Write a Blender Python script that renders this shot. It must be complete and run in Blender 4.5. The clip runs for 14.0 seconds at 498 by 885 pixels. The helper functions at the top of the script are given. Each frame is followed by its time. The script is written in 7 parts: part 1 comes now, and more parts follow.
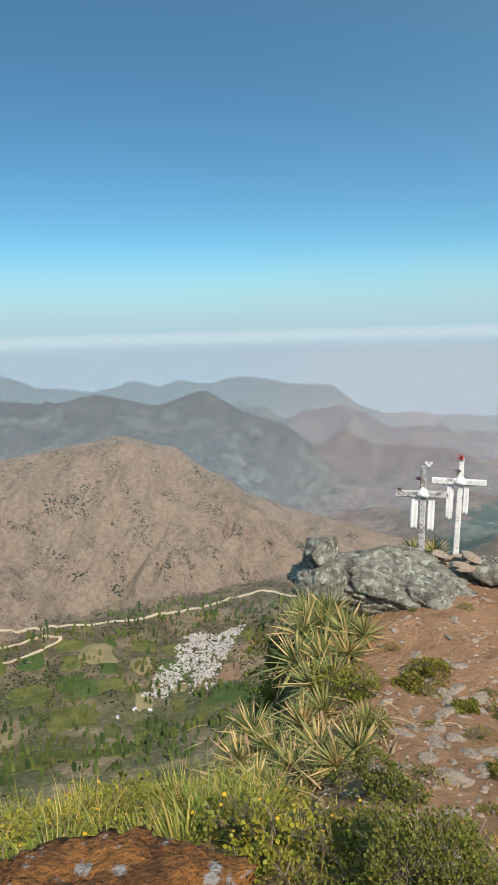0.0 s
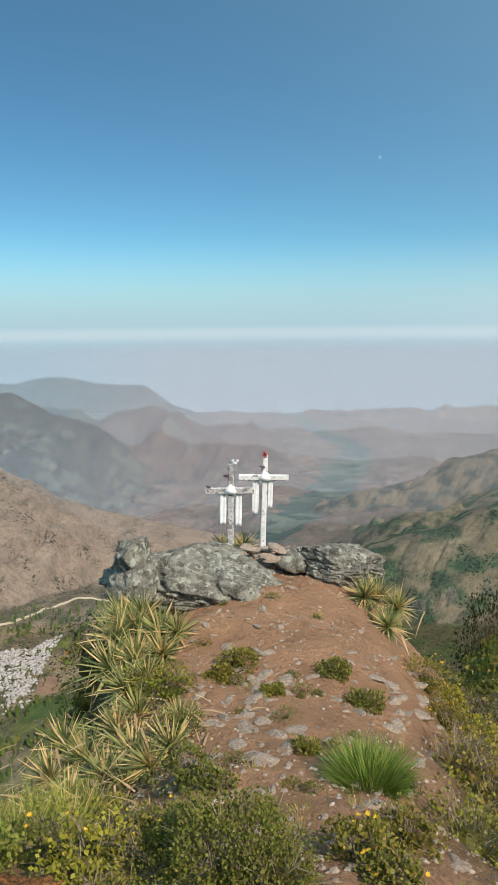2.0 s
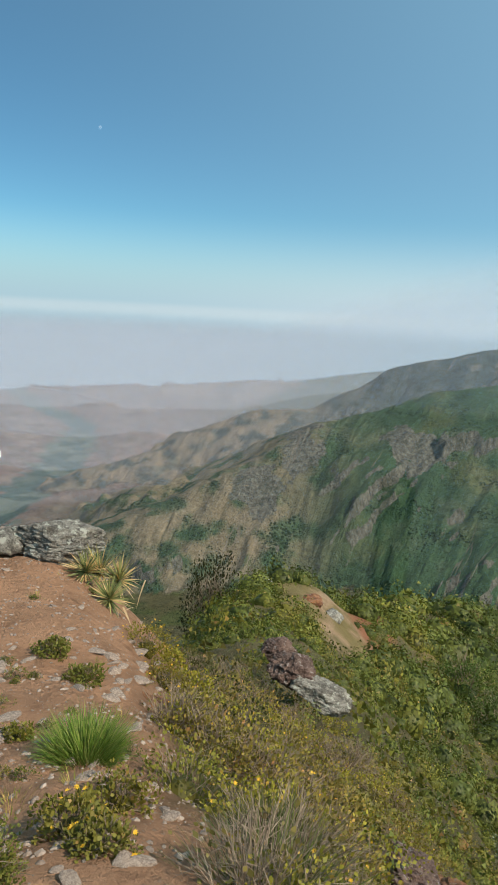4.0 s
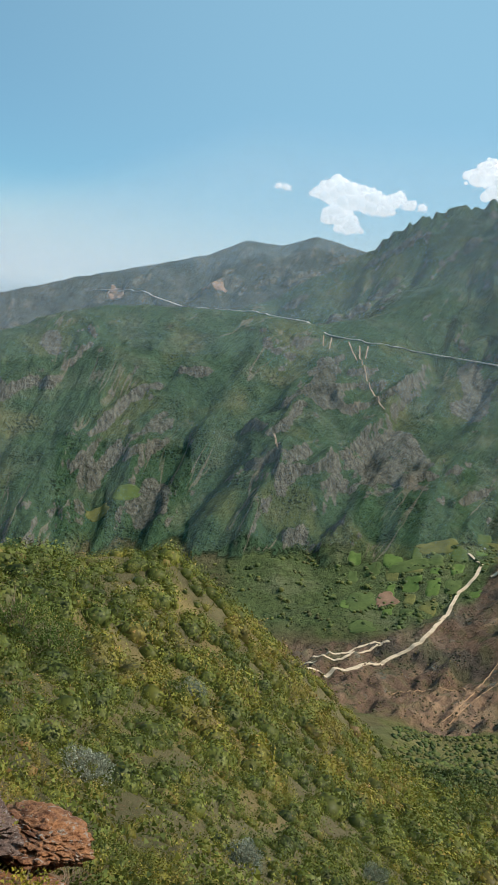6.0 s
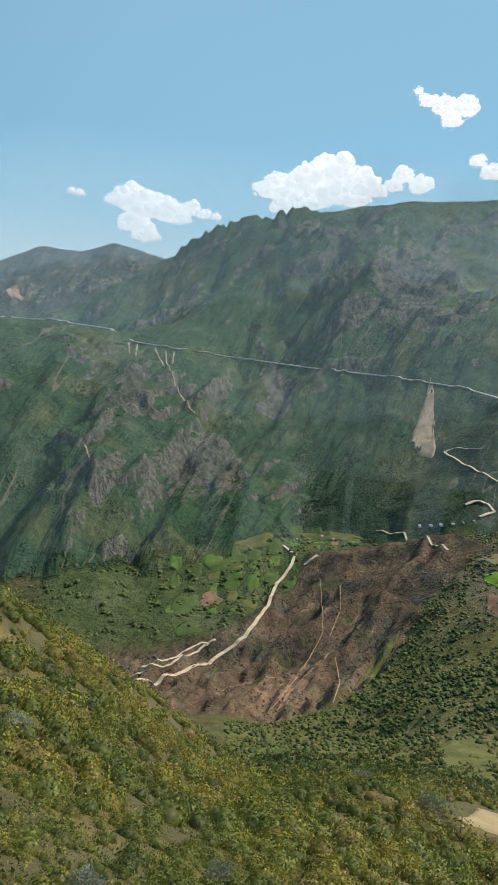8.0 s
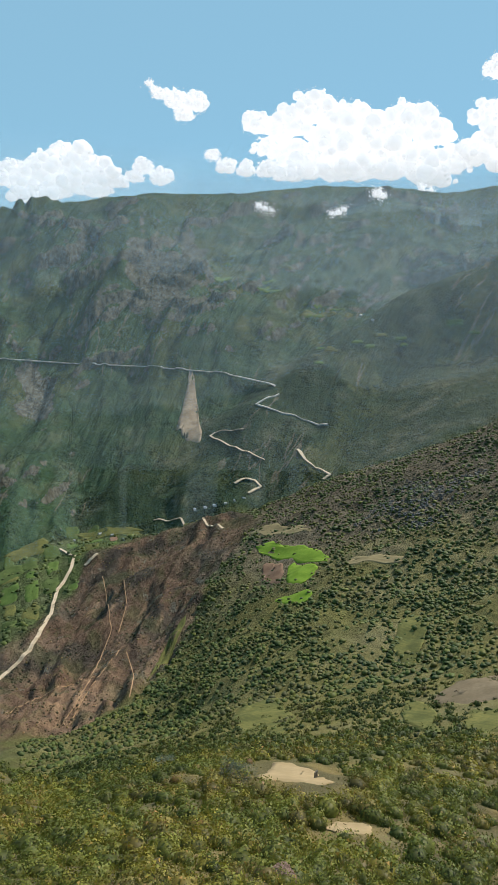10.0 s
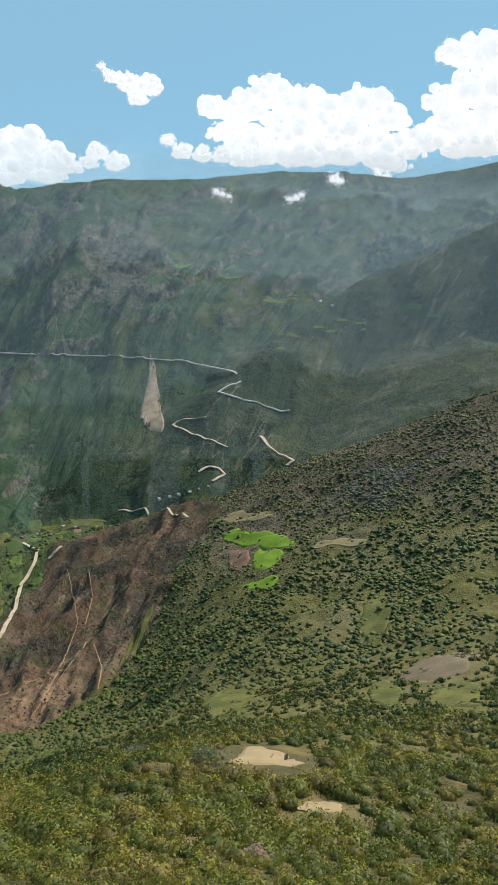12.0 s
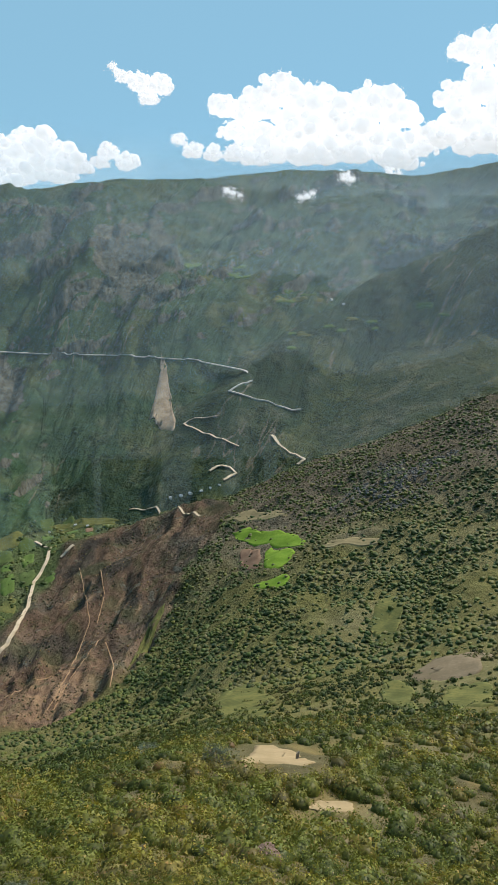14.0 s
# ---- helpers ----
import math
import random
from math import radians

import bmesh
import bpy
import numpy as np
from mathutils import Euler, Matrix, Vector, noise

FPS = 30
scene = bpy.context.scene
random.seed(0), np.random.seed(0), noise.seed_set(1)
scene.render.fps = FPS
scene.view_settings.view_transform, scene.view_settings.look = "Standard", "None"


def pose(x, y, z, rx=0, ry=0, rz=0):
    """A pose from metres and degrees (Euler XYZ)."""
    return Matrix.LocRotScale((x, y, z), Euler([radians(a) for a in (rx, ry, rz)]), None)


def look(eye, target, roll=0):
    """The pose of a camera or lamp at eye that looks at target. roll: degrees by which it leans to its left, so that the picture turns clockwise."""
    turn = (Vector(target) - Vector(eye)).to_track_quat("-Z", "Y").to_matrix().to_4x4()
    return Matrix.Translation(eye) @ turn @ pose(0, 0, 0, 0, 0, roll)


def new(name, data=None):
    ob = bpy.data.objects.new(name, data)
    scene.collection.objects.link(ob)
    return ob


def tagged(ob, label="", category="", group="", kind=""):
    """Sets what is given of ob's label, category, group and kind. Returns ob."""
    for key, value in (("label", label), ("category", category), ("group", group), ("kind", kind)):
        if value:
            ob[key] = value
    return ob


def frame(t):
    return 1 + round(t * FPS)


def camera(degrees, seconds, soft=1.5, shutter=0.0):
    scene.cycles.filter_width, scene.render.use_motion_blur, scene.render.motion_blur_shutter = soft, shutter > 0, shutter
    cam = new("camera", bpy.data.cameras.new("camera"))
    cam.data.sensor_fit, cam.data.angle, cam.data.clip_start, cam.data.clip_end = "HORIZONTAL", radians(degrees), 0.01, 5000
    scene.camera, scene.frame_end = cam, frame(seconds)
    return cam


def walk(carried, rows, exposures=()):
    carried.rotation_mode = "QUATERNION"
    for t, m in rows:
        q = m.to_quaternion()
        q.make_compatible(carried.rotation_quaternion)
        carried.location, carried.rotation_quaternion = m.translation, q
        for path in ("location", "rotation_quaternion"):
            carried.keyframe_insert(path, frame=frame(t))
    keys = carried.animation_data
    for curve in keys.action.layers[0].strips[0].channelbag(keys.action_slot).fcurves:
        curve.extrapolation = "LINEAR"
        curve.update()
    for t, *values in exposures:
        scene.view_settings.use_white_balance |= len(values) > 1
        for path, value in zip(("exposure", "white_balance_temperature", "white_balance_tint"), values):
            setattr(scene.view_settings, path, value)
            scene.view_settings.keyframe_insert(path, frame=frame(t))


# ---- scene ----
EYE = 1.6


def way(az, dip):
    """Unit direction for a bearing (degrees, to the left of +y) and a dip (degrees, up)."""
    a, e = radians(az), radians(dip)
    return Vector((-math.sin(a) * math.cos(e), math.cos(a) * math.cos(e), math.sin(e)))


# ---------------------------------------------------------------- camera
cam = camera(40.94, 14.0, soft=0.5)
STEPS = [  # seconds, offset of the eye x y z, bearing, dip, lean
    (0.0, -0.137, -0.030, 0.041, 53.41, -10.13, -1.62),
    (0.5, -0.134, -0.014, 0.046, 50.20, -9.76, -2.45),
    (1.0, -0.107, -0.014, 0.035, 46.11, -10.84, -2.28),
    (1.5, -0.089, -0.010, 0.046, 42.79, -10.57, -1.94),
    (2.0, -0.072, -0.001, 0.051, 37.33, -10.40, -0.50),
    (2.2, -0.037, -0.002, 0.061, 36.46, -9.99, -0.40),
    (4.3, -0.015, 0.087, -0.001, 6.72, -13.02, 3.06),
    (4.5, -0.021, 0.059, 0.028, 2.17, -14.84, 2.99),
    (5.0, -0.007, 0.086, 0.007, -3.51, -15.91, 4.59),
    (5.5, 0.015, 0.043, 0.046, -14.17, -16.84, 6.32),
    (6.0, 0.070, -0.000, -0.026, -26.62, -13.89, 5.10),
    (6.5, 0.076, -0.017, -0.059, -35.73, -12.58, 4.19),
    (7.0, 0.067, -0.017, -0.063, -39.37, -12.12, 4.62),
    (7.5, 0.056, -0.012, -0.033, -40.93, -12.16, 4.70),
    (8.0, 0.047, -0.017, -0.020, -42.88, -12.01, 4.65),
    (8.5, 0.037, -0.025, -0.030, -47.08, -12.35, 4.65),
    (9.0, 0.034, -0.018, -0.027, -55.61, -11.63, 5.89),
    (9.2, 0.036, -0.014, -0.028, -59.41, -12.15, 4.74),
    (11.3, 0.027, 0.002, -0.017, -64.58, -11.49, 1.78),
    (11.5, 0.027, 0.004, -0.016, -65.26, -12.02, 1.83),
    (12.0, 0.022, 0.006, -0.014, -66.21, -12.39, 1.99),
    (12.5, 0.015, 0.004, -0.011, -64.65, -12.44, 1.60),
    (13.0, 0.011, 0.004, -0.009, -63.87, -12.68, 2.60),
    (13.5, 0.009, 0.004, -0.007, -64.17, -12.20, 2.01),
    (14.0, 0.007, 0.004, -0.006, -65.24, -12.51, 1.72),
]
walk(cam, [(t, look((x, y, EYE + z), Vector((x, y, EYE + z)) + way(az, dip) * 10, lean)) for t, x, y, z, az, dip, lean in STEPS],
     exposures=[(0.0, 0.0), (4.9, -0.05), (5.5, 0.13), (6.1, 0.0), (6.6, -0.02), (14.0, 0.0)])

# ---------------------------------------------------------------- sky and sun
SUN_AZ, SUN_EL = -106.0, 45.0
world = bpy.data.worlds.new("sky")
scene.world = world
world.use_nodes = True
wn, wl = world.node_tree.nodes, world.node_tree.links
wn.clear()
sky = wn.new("ShaderNodeTexSky")
sky.sky_type, sky.sun_disc = "NISHITA", False
sky.sun_elevation, sky.sun_rotation = radians(SUN_EL), radians(-SUN_AZ)
sky.altitude, sky.air_density, sky.dust_density, sky.ozone_density = 2500, 1.0, 0.6, 1.5
tint = wn.new("ShaderNodeMix")
tint.data_type, tint.blend_type = "RGBA", "MULTIPLY"
tint.inputs["Factor"].default_value = 1.0
tint.inputs["B"].default_value = (0.56, 0.98, 1.02, 1)
wl.new(sky.outputs["Color"], tint.inputs["A"])
coord = wn.new("ShaderNodeTexCoord")
split = wn.new("ShaderNodeSeparateXYZ")
wl.new(coord.outputs["Generated"], split.inputs[0])
band = wn.new("ShaderNodeMapRange")
band.interpolation_type = "SMOOTHSTEP"
band.inputs["From Min"].default_value, band.inputs["From Max"].default_value = -0.015, 0.125
band.inputs["To Min"].default_value, band.inputs["To Max"].default_value = 1.0, 0.0
wl.new(split.outputs["Z"], band.inputs["Value"])
hazed = wn.new("ShaderNodeMix")
hazed.data_type = "RGBA"
wl.new(band.outputs[0], hazed.inputs["Factor"])
bright = wn.new("ShaderNodeMix")  # the haze itself is whiter round towards the sun
bright.data_type = "RGBA"
bright.inputs["A"].default_value, bright.inputs["B"].default_value = (4.25, 6.05, 6.85, 1), (5.8, 6.95, 7.6, 1)
wl.new(bright.outputs["Result"], hazed.inputs["B"])
# paler towards the sun
glowing = wn.new("ShaderNodeVectorMath")
glowing.operation = "DOT_PRODUCT"
glowing.inputs[1].default_value = way(SUN_AZ, 20)
wl.new(coord.outputs["Generated"], glowing.inputs[0])
aureole = wn.new("ShaderNodeMapRange")
aureole.interpolation_type = "SMOOTHSTEP"
aureole.inputs["From Min"].default_value, aureole.inputs["From Max"].default_value = -0.95, 0.5
aureole.inputs["To Max"].default_value = 0.75
wl.new(glowing.outputs["Value"], aureole.inputs["Value"])
turn = wn.new("ShaderNodeMapRange")
turn.interpolation_type = "SMOOTHSTEP"
turn.inputs["From Min"].default_value, turn.inputs["From Max"].default_value = -0.72, -0.1
wl.new(glowing.outputs["Value"], turn.inputs["Value"])
wl.new(turn.outputs[0], bright.inputs["Factor"])
pale = wn.new("ShaderNodeMix")
pale.data_type = "RGBA"
pale.inputs["B"].default_value = (3.15, 5.8, 7.6, 1)
wl.new(aureole.outputs[0], pale.inputs["Factor"])
wl.new(tint.outputs["Result"], pale.inputs["A"])
wl.new(pale.outputs["Result"], hazed.inputs["A"])
# the bright top of the dust layer, just under the horizon
rim = wn.new("ShaderNodeMath")
rim.operation = "ADD"
rim.inputs[1].default_value = 0.019
wl.new(split.outputs["Z"], rim.inputs[0])
size = wn.new("ShaderNodeMath")
size.operation = "ABSOLUTE"
wl.new(rim.outputs[0], size.inputs[0])
line = wn.new("ShaderNodeMapRange")
line.interpolation_type = "SMOOTHSTEP"
line.inputs["From Min"].default_value, line.inputs["From Max"].default_value = 0.002, 0.013
line.inputs["To Min"].default_value, line.inputs["To Max"].default_value = 0.6, 0.0
wl.new(size.outputs[0], line.inputs["Value"])
rimmed = wn.new("ShaderNodeMix")
rimmed.data_type = "RGBA"
rimmed.inputs["B"].default_value = (6.0, 7.1, 7.5, 1)
wl.new(line.outputs[0], rimmed.inputs["Factor"])
under = wn.new("ShaderNodeMapRange")  # greyer dust below it
under.interpolation_type = "SMOOTHSTEP"
under.inputs["From Min"].default_value, under.inputs["From Max"].default_value = -0.022, -0.05
wl.new(split.outputs["Z"], under.inputs["Value"])
dusty = wn.new("ShaderNodeMix")
dusty.data_type = "RGBA"
dusty.inputs["B"].default_value = (3.9, 4.95, 5.7, 1)
wl.new(under.outputs[0], dusty.inputs["Factor"])
wl.new(hazed.outputs["Result"], dusty.inputs["A"])
wl.new(dusty.outputs["Result"], rimmed.inputs["A"])
back = wn.new("ShaderNodeBackground")
back.inputs["Strength"].default_value = 0.105
wl.new(rimmed.outputs["Result"], back.inputs["Color"])
wout = wn.new("ShaderNodeOutputWorld")
wl.new(back.outputs[0], wout.inputs[0])

sun = new("sun", bpy.data.lights.new("sun", "SUN"))
sun.data.energy, sun.data.angle, sun.data.color = 5.0, radians(0.53), (1.0, 0.895, 0.79)
sun.matrix_world = look(way(SUN_AZ, SUN_EL) * 100, (0, 0, 0))

# ---------------------------------------------------------------- noise and landform
def hashed(ix, iy, seed):
    h = (ix.astype(np.int64) * 374761393 + iy.astype(np.int64) * 668265263 + seed * 974634777) & 0xFFFFFFFF
    h = ((h ^ (h >> 13)) * 1274126177) & 0xFFFFFFFF
    return ((h ^ (h >> 16)) & 0xFFFF) / 65535.0


def grain(x, y, seed=0):
    """Gradient noise, about -0.7 to 0.7."""
    x, y = np.asarray(x, float), np.asarray(y, float)
    ix, iy = np.floor(x), np.floor(y)
    fx, fy = x - ix, y - iy
    ux, uy = fx * fx * fx * (fx * (fx * 6 - 15) + 10), fy * fy * fy * (fy * (fy * 6 - 15) + 10)

    def corner(dx, dy):
        a = hashed(ix + dx, iy + dy, seed) * 2 * np.pi
        return np.cos(a) * (fx - dx) + np.sin(a) * (fy - dy)

    low = corner(0, 0) * (1 - ux) + corner(1, 0) * ux
    high = corner(0, 1) * (1 - ux) + corner(1, 1) * ux
    return low * (1 - uy) + high * uy


def cloudy(x, y, octaves=4, seed=0):
    return sum(grain(x * 2.03**k, y * 2.03**k, seed + k) * 0.5**k for k in range(octaves))


def ribbed(x, y, octaves=3, seed=0):
    """Sharp-edged noise, 0 in the gullies to about 1 on the ribs."""
    return sum((1 - 2.2 * np.abs(grain(x * 2.1**k, y * 2.1**k, seed + k))) * 0.5**k for k in range(octaves)) / 1.75


def smooth(a, b, x):
    t = np.clip((x - a) / (b - a), 0, 1)
    return t * t * (3 - 2 * t)


# Bearings and dips are fitted to the camera's view, first for a narrower lens; these widen them and turn the near
# ground.
VIEW_AZ = [-200, -180, -95, 95, 180, 200]
WORLD = [-200, -180, -97.74, 99.0, 180, 200]
LEVEL = [(-70, -0.1), (-63, 0.0), (-58, 0.3), (-40, 0.35), (0, 0.18), (10, 0.12), (36, -0.4), (60, -0.35)]


def near_turn(az, r):
    return 0.6 * smooth(8, 20, np.asarray(az, float)) * (1 - smooth(9, 25, np.asarray(r, float))) * (1 - smooth(120, 150, np.asarray(az, float)))


def from_view(az, r=1e4):
    """Bearing in the world of a bearing fitted to the view."""
    return np.interp(az, VIEW_AZ, WORLD) + near_turn(az, r)


def to_view(az, r):
    first = np.interp(az, WORLD, VIEW_AZ)
    return np.interp(az - near_turn(first, r), WORLD, VIEW_AZ)


def tilt(az, dip):
    """Dip in the world of a dip fitted to the view."""
    return dip + 0.036 * (np.clip(dip, -45, 20) + 12) + np.interp(az, [p[0] for p in LEVEL], [p[1] for p in LEVEL])


def untilt(az, dip):
    low = dip - np.interp(az, [p[0] for p in LEVEL], [p[1] for p in LEVEL])
    return np.where(low < -46.19, low + 1.188, (low - 0.432) / 1.036)


# Slopes as seen from the summit: bearing, then (distance, dip) pairs outwards.
SLOPES = [
    (150, [(0.6, -69), (1.7, -42), (10, -32), (60, -33), (400, -32), (1200, -22), (2600, -13.9), (4950, -7.6)]),
    (85, [(0.6, -69), (1.7, -42), (3, -37), (5, -34), (20, -46), (100, -43), (400, -37), (700, -32), (900, -26.5), (1050, -23.2), (2600, -13.9), (4950, -7.6)]),
    (66, [(0.6, -69), (1.7, -42.5), (3, -37.2), (4.6, -35.6), (7, -40), (20, -48), (100, -44), (400, -37), (700, -32), (900, -26.5), (1050, -23.2), (2000, -18.6), (2600, -16.0), (3300, -12.4), (4950, -7.6)]),
    (55, [(0.6, -69), (1.7, -42.5), (3, -37.5), (4.2, -35.8), (6, -38), (10, -46), (100, -44), (400, -37), (700, -32), (900, -26.5), (1050, -22.6), (2000, -18.6), (2600, -16.0), (3300, -12.4), (4950, -7.6)]),
    (48, [(0.6, -69), (1.7, -42.5), (4, -34.6), (5.5, -29.8), (7, -25.5), (8.6, -26), (10, -38), (25, -48), (100, -44), (500, -36), (900, -26.5), (1100, -22), (2000, -18.6), (2600, -16.0), (3300, -12.4), (4950, -7.6)]),
    (41, [(0.6, -69), (1.8, -42), (4, -32), (6, -24.5), (8, -21.2), (9.3, -20.5), (11, -34), (25, -46), (100, -44), (500, -36), (1000, -25), (2000, -18.6), (2600, -16.0), (3300, -12.4), (4950, -7.6)]),
    (34, [(0.6, -69), (1.8, -42), (4, -32), (6, -23.6), (8, -19.3), (9.3, -18.9), (11, -32), (25, -44), (100, -43), (500, -36), (1000, -25), (2600, -13.9), (4950, -7.6)]),
    (27, [(0.6, -69), (1.8, -42), (4, -32), (6, -24.2), (7.6, -20.8), (9, -21.2), (12, -34), (25, -42), (100, -43), (500, -36), (1000, -25), (2600, -13.9), (4950, -7.6)]),
    (21, [(0.6, -69), (1.8, -42), (4, -33), (6, -27.3), (8, -26), (12, -30), (25, -33), (60, -38), (500, -36), (1000, -25), (2600, -13.9), (4950, -7.6)]),
    (13, [(0.6, -69), (1.8, -43), (4, -37), (8, -33), (16, -28.5), (35, -23.4), (60, -32), (150, -38), (500, -36), (1000, -25), (2600, -13.9), (4950, -7.6)]),
    (7, [(0.6, -69), (1.8, -45), (4, -40), (8, -34.5), (16, -29), (38, -22.6), (60, -28), (150, -37), (500, -36), (1000, -25), (2600, -12), (4950, -6.2)]),
    (1, [(0.6, -70), (1.8, -49), (4, -43.5), (8, -37), (20, -31), (45, -25.5), (75, -23.4), (110, -32), (300, -37), (700, -33), (1050, -23.5), (1300, -19), (4950, -5.2)]),
    (-6, [(0.6, -71), (1.8, -51), (4, -46), (8, -43), (20, -37), (50, -29), (88, -23.2), (130, -33), (300, -37), (700, -33), (1050, -23.5), (1300, -19), (4950, -5.2)]),
    (-13, [(0.6, -71), (1.8, -53), (4, -49.5), (8, -46.5), (20, -41), (55, -31), (105, -23.2), (150, -33), (300, -37), (700, -32), (1050, -23.3), (1300, -19), (4950, -5.2)]),
    (-20, [(0.6, -71), (1.8, -53), (4, -50), (8, -47), (20, -43), (60, -33), (115, -23.0), (160, -32), (350, -37), (700, -32), (1050, -23), (1300, -18.9), (4950, -5.2)]),
    (-24, [(0.6, -71), (1.8, -53), (4, -50), (8, -48), (20, -44), (60, -34), (120, -25.6), (170, -34), (350, -37), (700, -31), (1050, -22.7), (1300, -18.8), (4950, -5.2)]),
    (-29, [(0.6, -71), (1.8, -53), (4, -50), (8, -49), (20, -46), (60, -36), (130, -28.8), (200, -36), (400, -36.5), (700, -30.6), (1050, -22.5), (1300, -18.8), (4950, -5.2)]),
    (-35, [(0.6, -71), (1.8, -53), (4, -51), (8, -50), (20, -46.5), (60, -39), (150, -32.4), (240, -36.5), (400, -36.5), (580, -33), (720, -29.8), (1050, -22.3), (1300, -18.7), (4950, -5.2)]),
    (-40, [(0.6, -71), (1.8, -53), (4, -51), (8, -50), (22, -46.5), (65, -40), (170, -35.6), (260, -37), (400, -36.5), (560, -34), (740, -28.4), (1080, -21), (1300, -18.7), (4950, -5.2)]),
    (-46, [(0.6, -71), (1.8, -53), (4, -51), (8, -50), (25, -46.5), (70, -40.5), (200, -37.5), (400, -36), (560, -34), (740, -28), (1060, -20), (1200, -19.8), (1300, -18.7), (4950, -5.2)]),
    (-55, [(0.6, -71), (1.8, -53), (4, -51), (8, -50), (25, -46.5), (70, -40.5), (110, -37.4), (250, -36.3), (400, -34.5), (600, -30), (800, -24), (1000, -19), (1120, -20), (1300, -18), (4950, -5.2)]),
    (-62, [(0.6, -71), (1.8, -53), (4, -51), (8, -50), (25, -46.5), (70, -40.5), (100, -37), (250, -34.8), (400, -31), (600, -25), (800, -20), (1000, -16.6), (1150, -18.5), (1400, -10), (1800, -7.5), (2400, -4), (4950, 0)]),
    (-69, [(0.6, -71), (1.8, -53), (4, -51), (8, -50), (25, -46.5), (70, -41), (95, -37), (250, -33.5), (400, -28.5), (600, -22), (800, -17), (1000, -13.8), (1150, -15), (1500, -8), (2000, -2.5), (2400, 0), (4950, 3)]),
    (-76, [(0.6, -71), (1.8, -53), (4, -51), (8, -50), (25, -46.5), (70, -41), (95, -37), (250, -32), (400, -26.5), (600, -19.5), (800, -14), (1000, -10.4), (1150, -11.5), (1500, -5), (2000, 0), (2400, 3), (4950, 5)]),
    (-84, [(0.6, -71), (1.8, -53), (4, -51), (8, -50), (25, -46.5), (70, -41), (95, -36.5), (250, -30), (400, -24), (600, -16.5), (800, -10.5), (1000, -6.6), (1150, -7.5), (1500, -3), (2000, 2), (2400, 5), (4950, 6)]),
    (-120, [(0.6, -71), (1.8, -53), (8, -46), (100, -32), (400, -18), (1000, 0), (2000, 5), (4950, 6)]),
    (-175, [(0.6, -69), (1.7, -42), (10, -34), (60, -33), (400, -30), (1200, -18), (2600, -8), (4950, -3)]),
]
LOGR = np.linspace(math.log(0.6), math.log(4950), 220)


def slope_table():
    rows = sorted(SLOPES)
    az = np.array([r[0] for r in rows], float)
    dips = np.array([np.interp(LOGR, [math.log(p[0]) for p in r[1]], [p[1] for p in r[1]]) for r in rows])
    az = np.concatenate([az[-1:] - 360, az, az[:1] + 360])
    dips = np.concatenate([dips[-1:], dips, dips[:1]])
    grid = np.arange(-190, 191)
    out = np.stack([tilt(grid, np.interp(grid, az, dips[:, k])) for k in range(len(LOGR))], 1)
    for axis, kernel in ((0, [1, 3, 4, 3, 1]), (1, [1, 2, 1])):
        kernel = np.array(kernel, float) / sum(kernel)
        half = len(kernel) // 2
        pad = [(half, half) if a == axis else (0, 0) for a in (0, 1)]
        wide = np.pad(out, pad, mode="edge")
        out = sum(kernel[k] * np.take(wide, range(k, k + out.shape[axis]), axis) for k in range(len(kernel)))
    return out


TABLE = slope_table()


def base_height(az, r):
    u = np.clip(az + 190, 0, 379.999)
    v = np.clip((np.log(np.maximum(r, 0.6)) - LOGR[0]) / (LOGR[1] - LOGR[0]), 0, len(LOGR) - 1.001)
    i, j = u.astype(int), v.astype(int)
    a, b = u - i, v - j
    dip = (TABLE[i, j] * (1 - a) + TABLE[i + 1, j] * a) * (1 - b) + (TABLE[i, j + 1] * (1 - a) + TABLE[i + 1, j + 1] * a) * b
    return EYE + np.maximum(r, 0.6) * np.tan(np.radians(dip))


